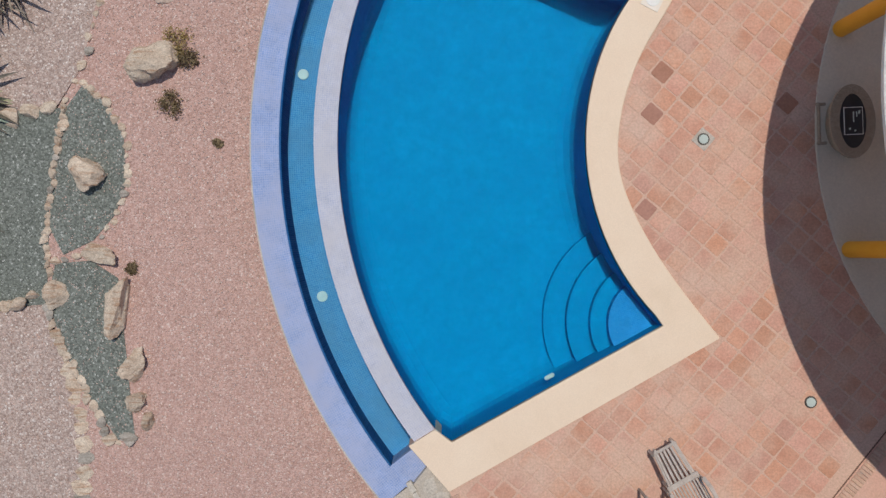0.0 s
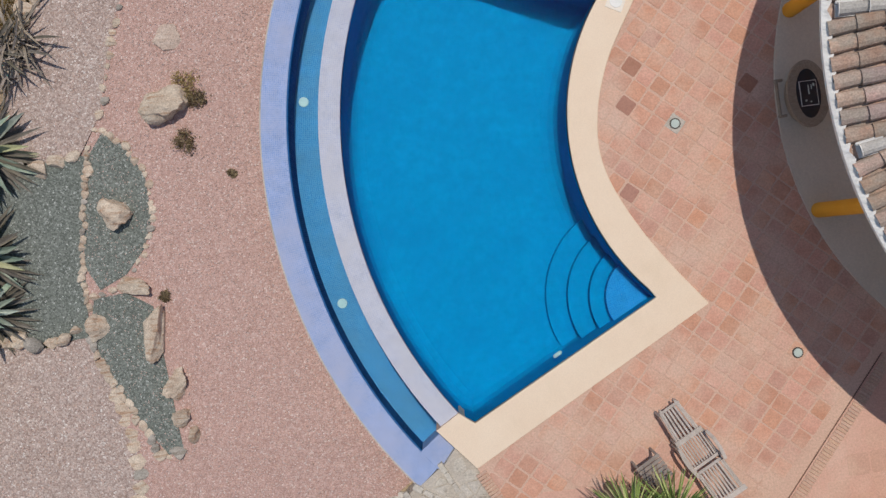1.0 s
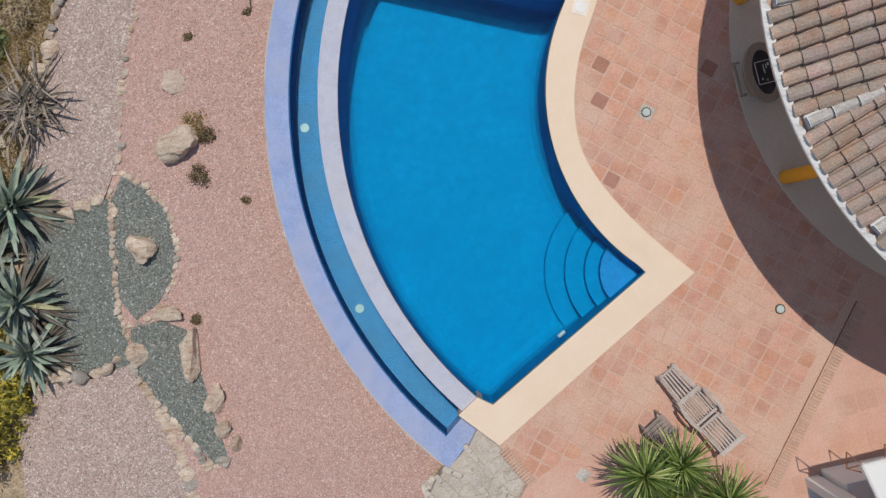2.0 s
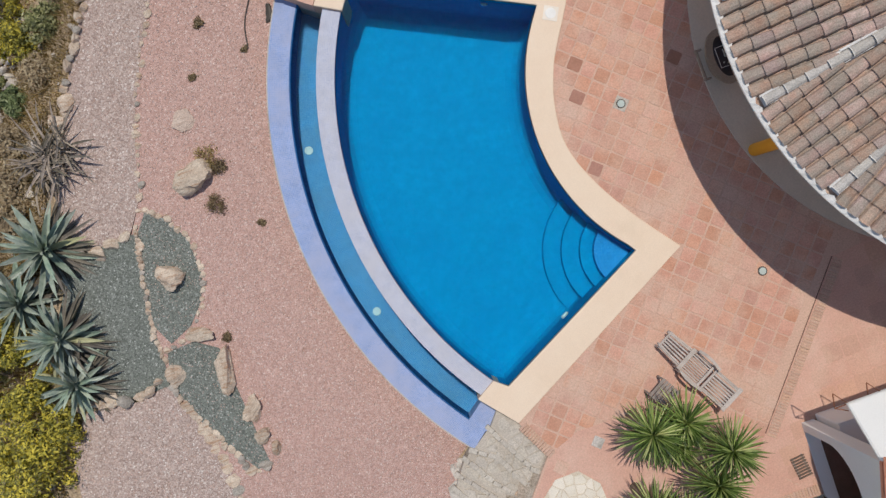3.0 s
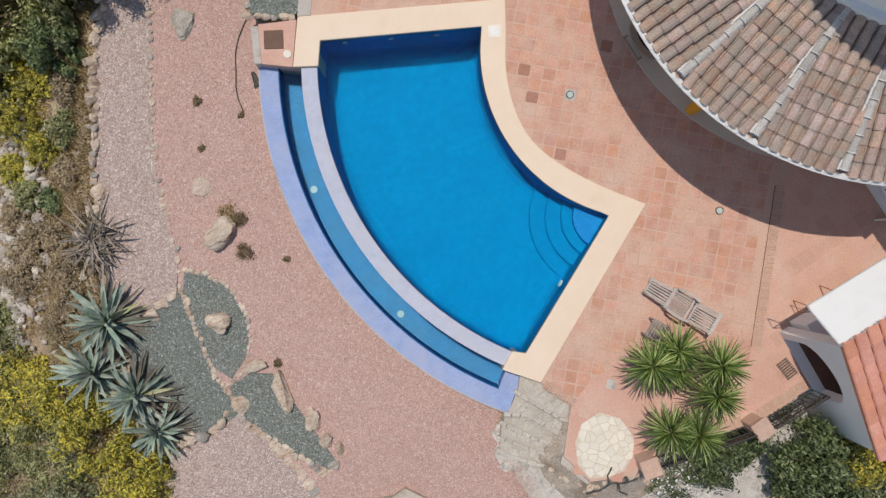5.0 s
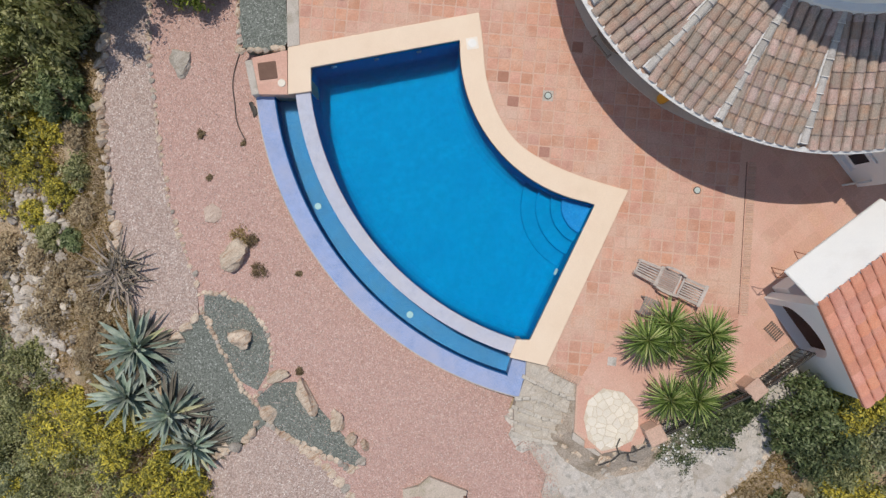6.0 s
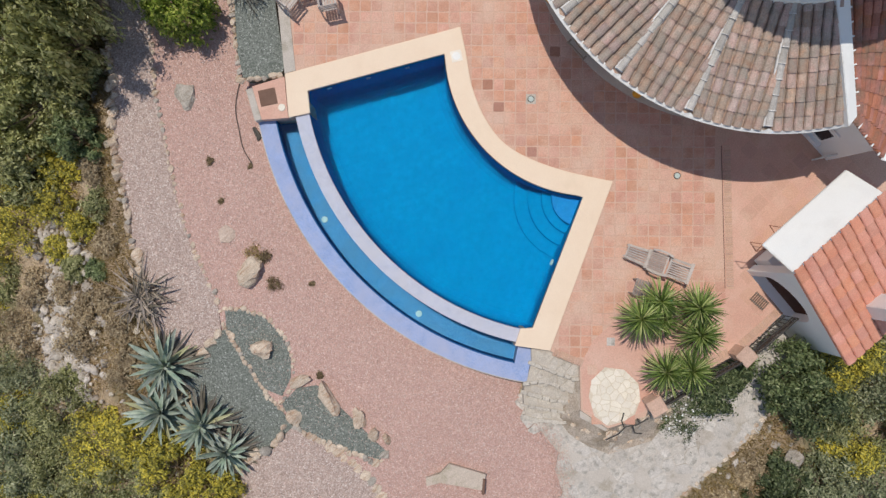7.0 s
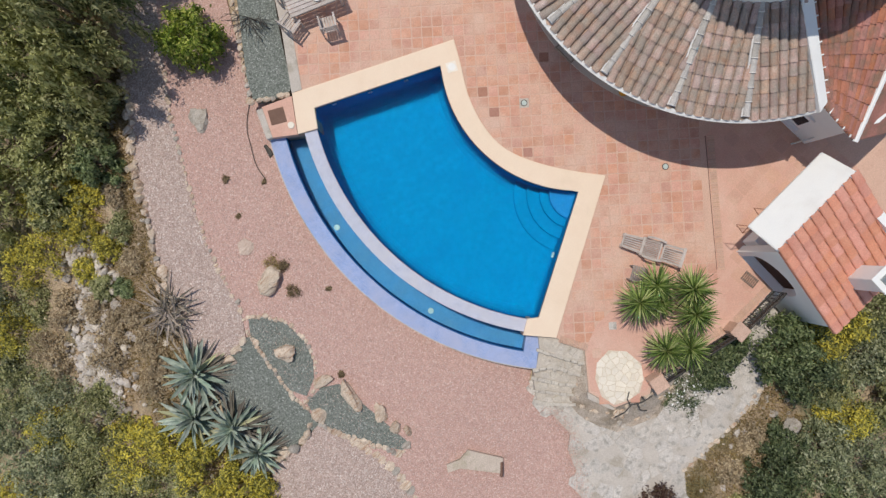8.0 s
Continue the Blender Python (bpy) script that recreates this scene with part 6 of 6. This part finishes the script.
def bush_meshes(seed, n_clump, per, leaf, spread, flat=0.8):
    """Leaves of a shrub about 2 across: many clumps with gaps, uneven outline."""
    r = np.random.RandomState(seed)
    cs = []
    while len(cs) < n_clump:
        p = r.normal(size=3)
        p /= np.linalg.norm(p)
        rad = r.uniform(0.55, 1.05) * (1 + 0.25 * noise.noise((p[0] * 1.6 + seed, p[1] * 1.6, p[2] * 1.6)))
        p = p * rad
        p[2] = abs(p[2]) * flat + 0.25
        cs.append(p)
    cs = np.array(cs)
    c = np.repeat(cs, per, axis=0) + r.normal(size=(n_clump * per, 3)) * spread * r.uniform(0.4, 1.2, size=(n_clump * per, 1))
    c[:, 2] = np.maximum(c[:, 2], 0.06)
    n = len(c)
    off = c - np.repeat(cs, per, axis=0)
    off /= np.linalg.norm(off, axis=1)[:, None] + 1e-9
    up = r.normal(size=(n, 3)) * 0.3 + off * 0.8 + np.array([0, 0, 0.75])
    d = np.cross(up, r.normal(size=(n, 3)))
    d /= np.linalg.norm(d, axis=1)[:, None]
    s = np.cross(d, up)
    s /= np.linalg.norm(s, axis=1)[:, None] + 1e-9
    L = leaf * r.uniform(0.6, 1.3, size=(n, 1))
    v = np.stack([c - d * L, c + s * L * 0.38, c + d * L, c - s * L * 0.38], axis=1).reshape(-1, 3)
    f = np.arange(n * 4).reshape(-1, 4)
    return v, f, cs


def bush(kind_name, label, category, material, seed, x, y, R, H, n_clump=46, per=85, leaf=0.055, spread=0.17, group="", z=None, trunk_r=0.06):
    zz = (ground_z(x, y) if z is None else z) - 0.03
    ob = thing(kind_name, Matrix.Translation((x, y, zz)), label, category, group)
    v, f, cs = bush_meshes(seed, n_clump, per, leaf / R, spread)
    v = v * np.array([R, R, H])
    link_mesh("crown", v.tolist(), f.tolist(), material, ob)
    bm = bmesh.new()
    cyl(bm, 0, 0, -0.05, H * 0.35, trunk_r, trunk_r * 0.7, 8)
    part("trunk", bm, "bark", ob)
    for k in range(7):
        p = cs[k * 5 % len(cs)]
        bm = bmesh.new()
        rod(bm, (0, 0, H * 0.25), (p[0] * R * 0.9, p[1] * R * 0.9, p[2] * H * 0.9), trunk_r * 0.3, 5)
        part("limb", bm, "bark", ob)
    return ob


GREEN = "dense olive-green tree on the slope beside the garden"
# crowns in full sun take the brightened copy of the olive leaf colour
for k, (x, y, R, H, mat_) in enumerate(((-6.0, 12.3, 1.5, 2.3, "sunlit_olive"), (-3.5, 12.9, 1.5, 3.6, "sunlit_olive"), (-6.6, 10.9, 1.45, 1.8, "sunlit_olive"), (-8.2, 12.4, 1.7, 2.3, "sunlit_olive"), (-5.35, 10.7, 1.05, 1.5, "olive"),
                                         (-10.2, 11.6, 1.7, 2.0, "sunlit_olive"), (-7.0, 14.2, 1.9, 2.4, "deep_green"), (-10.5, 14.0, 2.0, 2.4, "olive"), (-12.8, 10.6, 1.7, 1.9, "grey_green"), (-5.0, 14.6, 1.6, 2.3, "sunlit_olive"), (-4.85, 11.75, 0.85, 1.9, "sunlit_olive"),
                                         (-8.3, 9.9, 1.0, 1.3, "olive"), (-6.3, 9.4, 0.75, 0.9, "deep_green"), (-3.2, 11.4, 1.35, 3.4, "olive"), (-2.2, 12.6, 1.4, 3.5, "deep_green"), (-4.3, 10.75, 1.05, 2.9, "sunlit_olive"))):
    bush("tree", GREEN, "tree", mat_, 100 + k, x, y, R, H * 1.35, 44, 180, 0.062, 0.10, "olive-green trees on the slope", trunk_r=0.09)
for k, (x, y, R, H) in enumerate(((-9.0, 10.4, 0.75, 0.9), (-8.3, 8.6, 0.65, 0.8), (-9.9, 9.2, 0.9, 1.0), (-8.0, 7.5, 0.5, 0.7), (-11.2, 9.6, 0.9, 1.0), (-9.3, 7.7, 0.45, 0.5), (-7.7, 9.5, 0.55, 0.8), (-7.2, 9.0, 0.35, 0.5))):
    bush("broom_bush", "yellow-flowering broom bush on the dry slope", "shrub", "broom", 130 + k, x, y, R, H, 50, 90, 0.04, 0.12, "yellow broom bushes on the slope", trunk_r=0.04)
for k, (x, y, R, H, mat_) in enumerate(((-10.4, 0.3, 1.0, 1.2, "broom"), (-10.9, 1.6, 0.95, 1.1, "broom"), (-9.9, -0.9, 0.8, 1.0, "broom"), (-10.6, -1.8, 1.0, 1.2, "broom"), (-11.8, 0.6, 1.1, 1.2, "olive"), (-12.4, 2.3, 1.2, 1.2, "broom"),
                                         (-12.6, 4.0, 1.1, 1.1, "olive"), (-13.6, 5.4, 1.2, 1.2, "grey_green"), (-13.8, 3.0, 1.3, 1.3, "olive"), (-11.6, 2.6, 0.5, 0.5, "broom"), (-12.4, -0.9, 1.3, 1.4, "grey_green"), (-14.2, 0.6, 1.4, 1.4, "olive"),
                                         (-14.4, 7.2, 1.4, 1.3, "olive"), (-13.4, 8.9, 1.2, 1.2, "broom"), (-12.0, 4.6, 0.5, 0.45, "olive"), (-9.2, 6.9, 0.45, 0.4, "olive"), (-12.3, -3.2, 1.4, 1.5, "olive"), (-8.6, 6.3, 0.35, 0.35, "deep_green"))):
    bush("scrub_bush" if mat_ != "broom" else "broom_bush", "grey-green scrub bush on the dry slope" if mat_ != "broom" else "yellow-flowering broom bush on the dry slope", "shrub", mat_, 160 + k, x, y, R, H, 50, 95, 0.05, 0.12,
         "scrub bushes on the slope" if mat_ != "broom" else "yellow broom bushes on the slope", trunk_r=0.04)
for k, (x, y, R, H) in enumerate(((-9.6, 5.6, 0.6, 0.5), (-10.6, 5.2, 0.7, 0.5), (-9.0, 4.4, 0.5, 0.4), (-9.9, 3.4, 0.6, 0.45), (-8.9, 5.3, 0.45, 0.35), (-10.9, 7.4, 0.7, 0.6), (-9.9, 6.6, 0.5, 0.4), (-12.4, 6.9, 0.8, 0.7),
                                  (-7.6, 6.6, 0.4, 0.35), (-7.2, 7.6, 0.45, 0.4), (-6.6, 8.4, 0.4, 0.4), (-9.3, 3.6, 0.4, 0.35), (-11.9, 8.6, 0.8, 0.7), (2.3, -10.3, 0.5, 0.35), (1.2, -10.6, 0.5, 0.4), (-13.2, 1.6, 0.9, 0.8), (-11.3, -2.9, 0.8, 0.7))):
    bush("dry_brush", "low tangle of dry brown brush on the slope", "shrub", "dry_twig" if k % 3 or k < 7 else "olive", 300 + k, x, y, R, H, 40, 70, 0.05, 0.17, "dry brush on the slope", trunk_r=0.02)
bush("citrus_tree", "bright green citrus tree with glossy leaves over gravel", "tree", "citrus", 200, -1.62, 9.75, 0.88, 1.75, 70, 130, 0.058, 0.12, z=garden(-1.7, 9.0), trunk_r=0.08)
for k, (x, y, R, H, mat_, nm, lab) in enumerate((
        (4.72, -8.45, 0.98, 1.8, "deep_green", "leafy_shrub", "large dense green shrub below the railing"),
        (4.80, -9.65, 1.05, 1.7, "dimmed_green", "leafy_shrub", "large dense green shrub beside the path"),
        # added dark shrub, and a dimmed one, for the shade between railing and path
        (3.78, -7.72, 0.42, 0.7, "dimmed_green", "trailing_shrub", "dark shrub added as shade under the railing"),
        (3.0, -7.78, 0.72, 0.85, "dimmed_green", "trailing_shrub", "low trailing green shrub under the railing"),
        (5.75, -9.35, 0.8, 1.2, "broom", "yellow_shrub", "yellow-flowering shrub behind the barbecue house"),
        (6.6, -9.5, 0.9, 1.3, "broom", "yellow_shrub", "yellow-flowering shrub behind the barbecue house"),
        (5.2, -10.6, 0.9, 1.3, "olive", "leafy_shrub", "olive-green shrub on the slope"),
        (6.5, -10.9, 1.1, 1.5, "grey_green", "leafy_shrub", "grey-green shrub on the slope"),
        (8.0, -9.8, 1.2, 1.5, "olive", "leafy_shrub", "olive-green shrub on the slope"),
        (4.9, -12.1, 0.9, 1.1, "broom", "yellow_shrub", "yellow-flowering shrub on the slope"),
        (3.6, -12.2, 1.1, 1.4, "grey_green", "leafy_shrub", "grey-green shrub on the slope"),
        (2.0, -11.8, 1.0, 1.3, "dimmed_green", "leafy_shrub", "grey-green shrub on the slope"),
        (2.9, -11.2, 0.7, 0.9, "dimmed_green", "leafy_shrub", "dark green shrub on the slope"),
        (6.3, -12.6, 1.2, 1.4, "olive", "leafy_shrub", "olive-green shrub on the slope"),
        (8.2, -12.0, 1.3, 1.5, "grey_green", "leafy_shrub", "grey-green shrub on the slope"),
        (0.4, -12.4, 1.0, 1.0, "olive", "leafy_shrub", "olive-green shrub on the slope"),
        (9.8, -10.6, 1.3, 1.5, "broom", "yellow_shrub", "yellow-flowering shrub on the slope"))):
    bush(nm, lab, "shrub", mat_, 220 + k, x, y, R, H, 60, 110, 0.055, 0.12, "shrubs below the terrace", trunk_r=0.05)
outer = random.Random(31)
protos = [bush("tree", GREEN, "tree", "olive", 400, -15.5, 9.0, 1.6, 2.0, 60, 100, 0.08, 0.11, "olive-green trees on the slope", trunk_r=0.08),
          bush("scrub_bush", "grey-green scrub bush on the dry slope", "shrub", "grey_green", 401, -15.8, 4.0, 1.4, 1.5, 60, 100, 0.07, 0.11, "scrub bushes on the slope", trunk_r=0.05),
          bush("broom_bush", "yellow-flowering broom bush on the dry slope", "shrub", "broom", 402, -15.6, 1.4, 1.2, 1.3, 60, 100, 0.05, 0.11, "yellow broom bushes on the slope", trunk_r=0.04),
          bush("scrub_bush", "dull green scrub bush on the dry slope", "shrub", "deep_green", 403, 7.6, -13.8, 1.4, 1.5, 60, 100, 0.07, 0.11, "scrub bushes on the slope", trunk_r=0.05)]
spots = [(-14.6 - 1.9 * i + outer.uniform(-0.5, 0.5), -5 + 2.1 * j + outer.uniform(-0.7, 0.7)) for i in range(4) for j in range(11)]
spots += [(-1.5 + 2.1 * i + outer.uniform(-0.7, 0.7), -13.8 - 1.9 * j + outer.uniform(-0.5, 0.5)) for i in range(8) for j in range(3)]
spots += [(-9 + 2.2 * i + outer.uniform(-0.6, 0.6), 16.0 + 2 * j + outer.uniform(-0.5, 0.5)) for i in range(4) for j in range(2)]
for x, y in spots:
    k = outer.choice((0, 1, 1, 2, 3))
    copy_thing(protos[k], Matrix.Translation((x, y, ground_z(x, y) - 0.03)) @ Matrix.Rotation(outer.random() * 6.28, 4, "Z") @ Matrix.Scale(outer.uniform(0.6, 1.05), 4))
rb = random.Random(77)
bare = thing("bare_shrub", pose(0.05, 9.05, -0.12), "leafless dark twiggy shrub in the narrow green bed", "shrub")
for k in range(9):
    tw = bpy.data.curves.new("branch", "CURVE")
    tw.dimensions, tw.bevel_depth, tw.bevel_resolution = "3D", 0.012, 1
    a0, el0 = rb.uniform(3.4, 5.6) if k < 6 else rb.uniform(0, 6.28), rb.uniform(0.25, 0.9)
    for q in range(5):
        base = Vector((0, 0, 0)) if q == 0 else pts[rb.randint(1, 3)]
        a, n_pt = a0 + (0 if q == 0 else rb.uniform(-0.9, 0.9)), 5
        line, step_l = [base], (0.20 if q == 0 else 0.10)
        for w in range(n_pt - 1):
            a += rb.uniform(-0.35, 0.35)
            line.append(line[-1] + Vector((math.cos(a) * math.cos(el0), math.sin(a) * math.cos(el0), math.sin(el0) * 0.6)) * step_l)
        if q == 0:
            pts = line
        sp = tw.splines.new("POLY")
        sp.points.add(n_pt - 1)
        for c, v in zip(sp.points, line):
            c.co, c.radius = (*v, 1), 1.0 if q == 0 else 0.6
    tw.materials.append(M["hose"])
    new("branch", tw).parent = bare
bush("purple_bush", "dark purple-leaved low bush in the flagged path", "shrub", "red_leaf", 250, -1.1, -9.75, 0.62, 0.5, 40, 80, 0.04, 0.15, z=-1.08, trunk_r=0.03)
fl = bush("flowering_bush", "low bush dotted with small white flowers", "shrub", "dimmed_green", 251, 1.80, -7.78, 0.68, 0.35, 40, 70, 0.03, 0.15, z=-1.0, trunk_r=0.03)
jv, jf = [], []
r = random.Random(8)
for _ in range(45):
    a, q = r.random() * 6.28, math.sqrt(r.random()) * 0.65
    s = r.uniform(0.018, 0.035)
    join_into(jv, jf, CH, Matrix.Translation((q * math.cos(a), q * math.sin(a), 0.42 - 0.25 * q * q)) @ Matrix.Rotation(a, 4, "Z") @ Matrix.Diagonal((s, s, s * 0.5, 1)))
tagged(link_mesh("flowers", jv, jf, "flower", fl, "small white flowers"), kind="stuff")
for k, (x, y, R) in enumerate(((-3.82, 1.80, 0.07), (-4.65, 2.50, 0.20), (-3.77, 6.31, 0.10), (-4.28, 5.26, 0.07), (-4.55, 3.52, 0.24), (-4.35, 3.20, 0.16), (-5.35, -0.33, 0.08), (-3.0, 5.45, 0.06))):
    bush("grass_tuft", "small dry brown tuft of grass in pink gravel", "grass tuft", "dry_grass" if k == 4 else "tuft", 260 + k, x, y, R, R * 0.7, 16, 30, 0.03, 0.3, "dry tufts in the gravel", z=garden(x, y) + 0.03, trunk_r=0.01)
# dry grass and low scrub
rg = np.random.RandomState(3)
gv, gf = [], []
for _ in range(60000):
    if rg.rand() < 0.8:
        y = rg.uniform(-6, 14)
        x = west_edge(y) - 0.15 - abs(rg.normal(0, 2.4))
    else:
        x = rg.uniform(-0.5, 9)
        y = south_edge(x) - 0.1 - abs(rg.normal(0, 1.4))
    dens = noise.noise((x * 0.8, y * 0.8, 7.0))
    if dens < -0.25:
        continue
    z = ground_z(x, y)
    h, a = rg.uniform(0.06, 0.26), rg.uniform(0, 6.28)
    w = rg.uniform(0.006, 0.014)
    dx, dy = rg.normal(0, 0.5, 2) * h
    k = len(gv)
    gv += [(x - w * math.cos(a), y - w * math.sin(a), z), (x + w * math.cos(a), y + w * math.sin(a), z), (x + dx, y + dy, z + h)]
    gf.append((k, k + 1, k + 2))
tagged(link_mesh("dry_grass", gv, gf, "dry_grass"), "sparse dry straw-coloured grass on the slope", "grass", kind="stuff")

# ---------------------------------------------------------------- terrace tiles
S = 0.302
TH = 49.5
bm = bmesh.new()
TILE_RINGS = []
for half, cut, z in ((0.129, 0.022, 0.006), (0.137, 0.020, 0.002), (0.140, 0.018, -0.01)):
    near_c = half - cut
    TILE_RINGS.append([bm.verts.new((x, y, z)) for x, y in ((-near_c, -half), (near_c, -half), (half, -near_c), (half, near_c), (near_c, half), (-near_c, half), (-half, near_c), (-half, -near_c))])
bm.faces.new(TILE_RINGS[0])
for hi_r, lo_r in zip(TILE_RINGS, TILE_RINGS[1:]):
    for i in range(8):
        j = (i + 1) % 8
        bm.faces.new((lo_r[i], lo_r[j], hi_r[j], hi_r[i]))
FLOOR = bpy.data.meshes.new("floor_tile")
bm.to_mesh(FLOOR)
bm.free()
DARK = FLOOR.copy()
FLOOR.materials.append(M["terracotta"])
DARK.materials.append(M["terracotta_dark"])
rt = random.Random(12)
ct, stt = math.cos(radians(TH)), math.sin(radians(TH))
gx, gy = Vector((7.23, -2.56)), Vector((4.82, -5.58))
gdir = (gy - gx).normalized()
PLAIN = [(0.52, -4.62), (1.2, -4.35), (2.2, -4.35), (3.6, -5.0), (4.6, -6.2), (5.2, -6.9), (3.9, -7.05), (1.35, -6.5), (0.98, -6.72), (0.0, -6.36), (-0.22, -5.6)]
DARKS = [(3.42, 2.74), (3.29, 2.08), (5.43, 2.33), (3.25, 0.64)]
near, far = [], []
for i in range(-60, 61):
    for j in range(-60, 61):
        lx, ly = i * S, j * S
        x, y = 3.888 + lx * ct - ly * stt, 0.035 + lx * stt + ly * ct
        if not inside(x, y, TERRACE) or inside(x, y, PLAIN) or inside(x, y, COPING_OUT) or inside(x, y, POOL):
            continue
        if math.hypot(x - HC[0], y - HC[1]) < 5.2 or (x > 9.5 and y < 13):
            continue
        if (x + 0.56) * 5.95 - (y - 6.55) * 3.76 < 2.9 and y > 6.3:
            continue
        side = gdir.x * (y - gx.y) - gdir.y * (x - gx.x)
        if side > -0.10:
            continue
        (near if 2.2 < x < 5.6 and -4.4 < y < 4.0 else far).append((x, y))
near.sort(key=lambda p: math.hypot(p[0] - 4.3, p[1] + 0.5))
far += near[300:]
near = near[:300]


def tile_m(x, y, a=TH):
    return Matrix.Translation((x, y, rt.uniform(-0.002, 0.0015))) @ Matrix.Rotation(radians(a) + rt.gauss(0, 0.02), 4, "Z") @ Matrix.Rotation(rt.gauss(0, 0.004), 4, "X") @ Matrix.Diagonal((rt.uniform(0.93, 1.04), rt.uniform(0.93, 1.04), 1, 1))


for x, y in near:
    dark = any(math.hypot(x - a, y - b_) < 0.17 for a, b_ in DARKS)
    piece("floor_tile", DARK if dark else FLOOR, tile_m(x, y), terrace)
jv, jf = [], []
for x, y in far:
    join_into(jv, jf, FLOOR, tile_m(x, y))
tiles = link_mesh("floor_tiles_far", jv, jf, "terracotta_isl", terrace, "further terracotta floor tiles")
tagged(tiles, kind="stuff")
# tiles laid askew beyond the drain
piece("floor_tile", FLOOR, Matrix.Translation((0.65, -4.95, 0.004)) @ Matrix.Rotation(radians(TH), 4, "Z"), terrace)
slab("screed", [(7.25, -2.56), (4.84, -5.58), (4.0, -5.15), (4.5, -6.2), (5.25, -6.85), (5.70, -7.05), (9.4, -7.4), (9.4, -2.3)], -0.05, 0.003, "plain_terra", terrace)
jv, jf = [], []
for i in range(-40, 41):
    for j in range(-40, 41):
        lx, ly = i * 0.40, j * 0.40
        a = radians(TH - 45)
        x, y = 7 + lx * math.cos(a) - ly * math.sin(a), -4 + lx * math.sin(a) + ly * math.cos(a)
        if not inside(x, y, TERRACE) or math.hypot(x - HC[0], y - HC[1]) < 5.2 or x > 9.6 or inside(x, y, PLAIN):
            continue
        if gdir.x * (y - gx.y) - gdir.y * (x - gx.x) < 0.50:
            continue
        join_into(jv, jf, FLOOR, tile_m(x, y, TH - 45) @ Matrix.Diagonal((1.40, 1.40, 0.8, 1)))
tiles = link_mesh("skew_tiles", jv, jf, "plain_isl", terrace, "plain terracotta tiles laid askew")
tagged(tiles, kind="stuff")
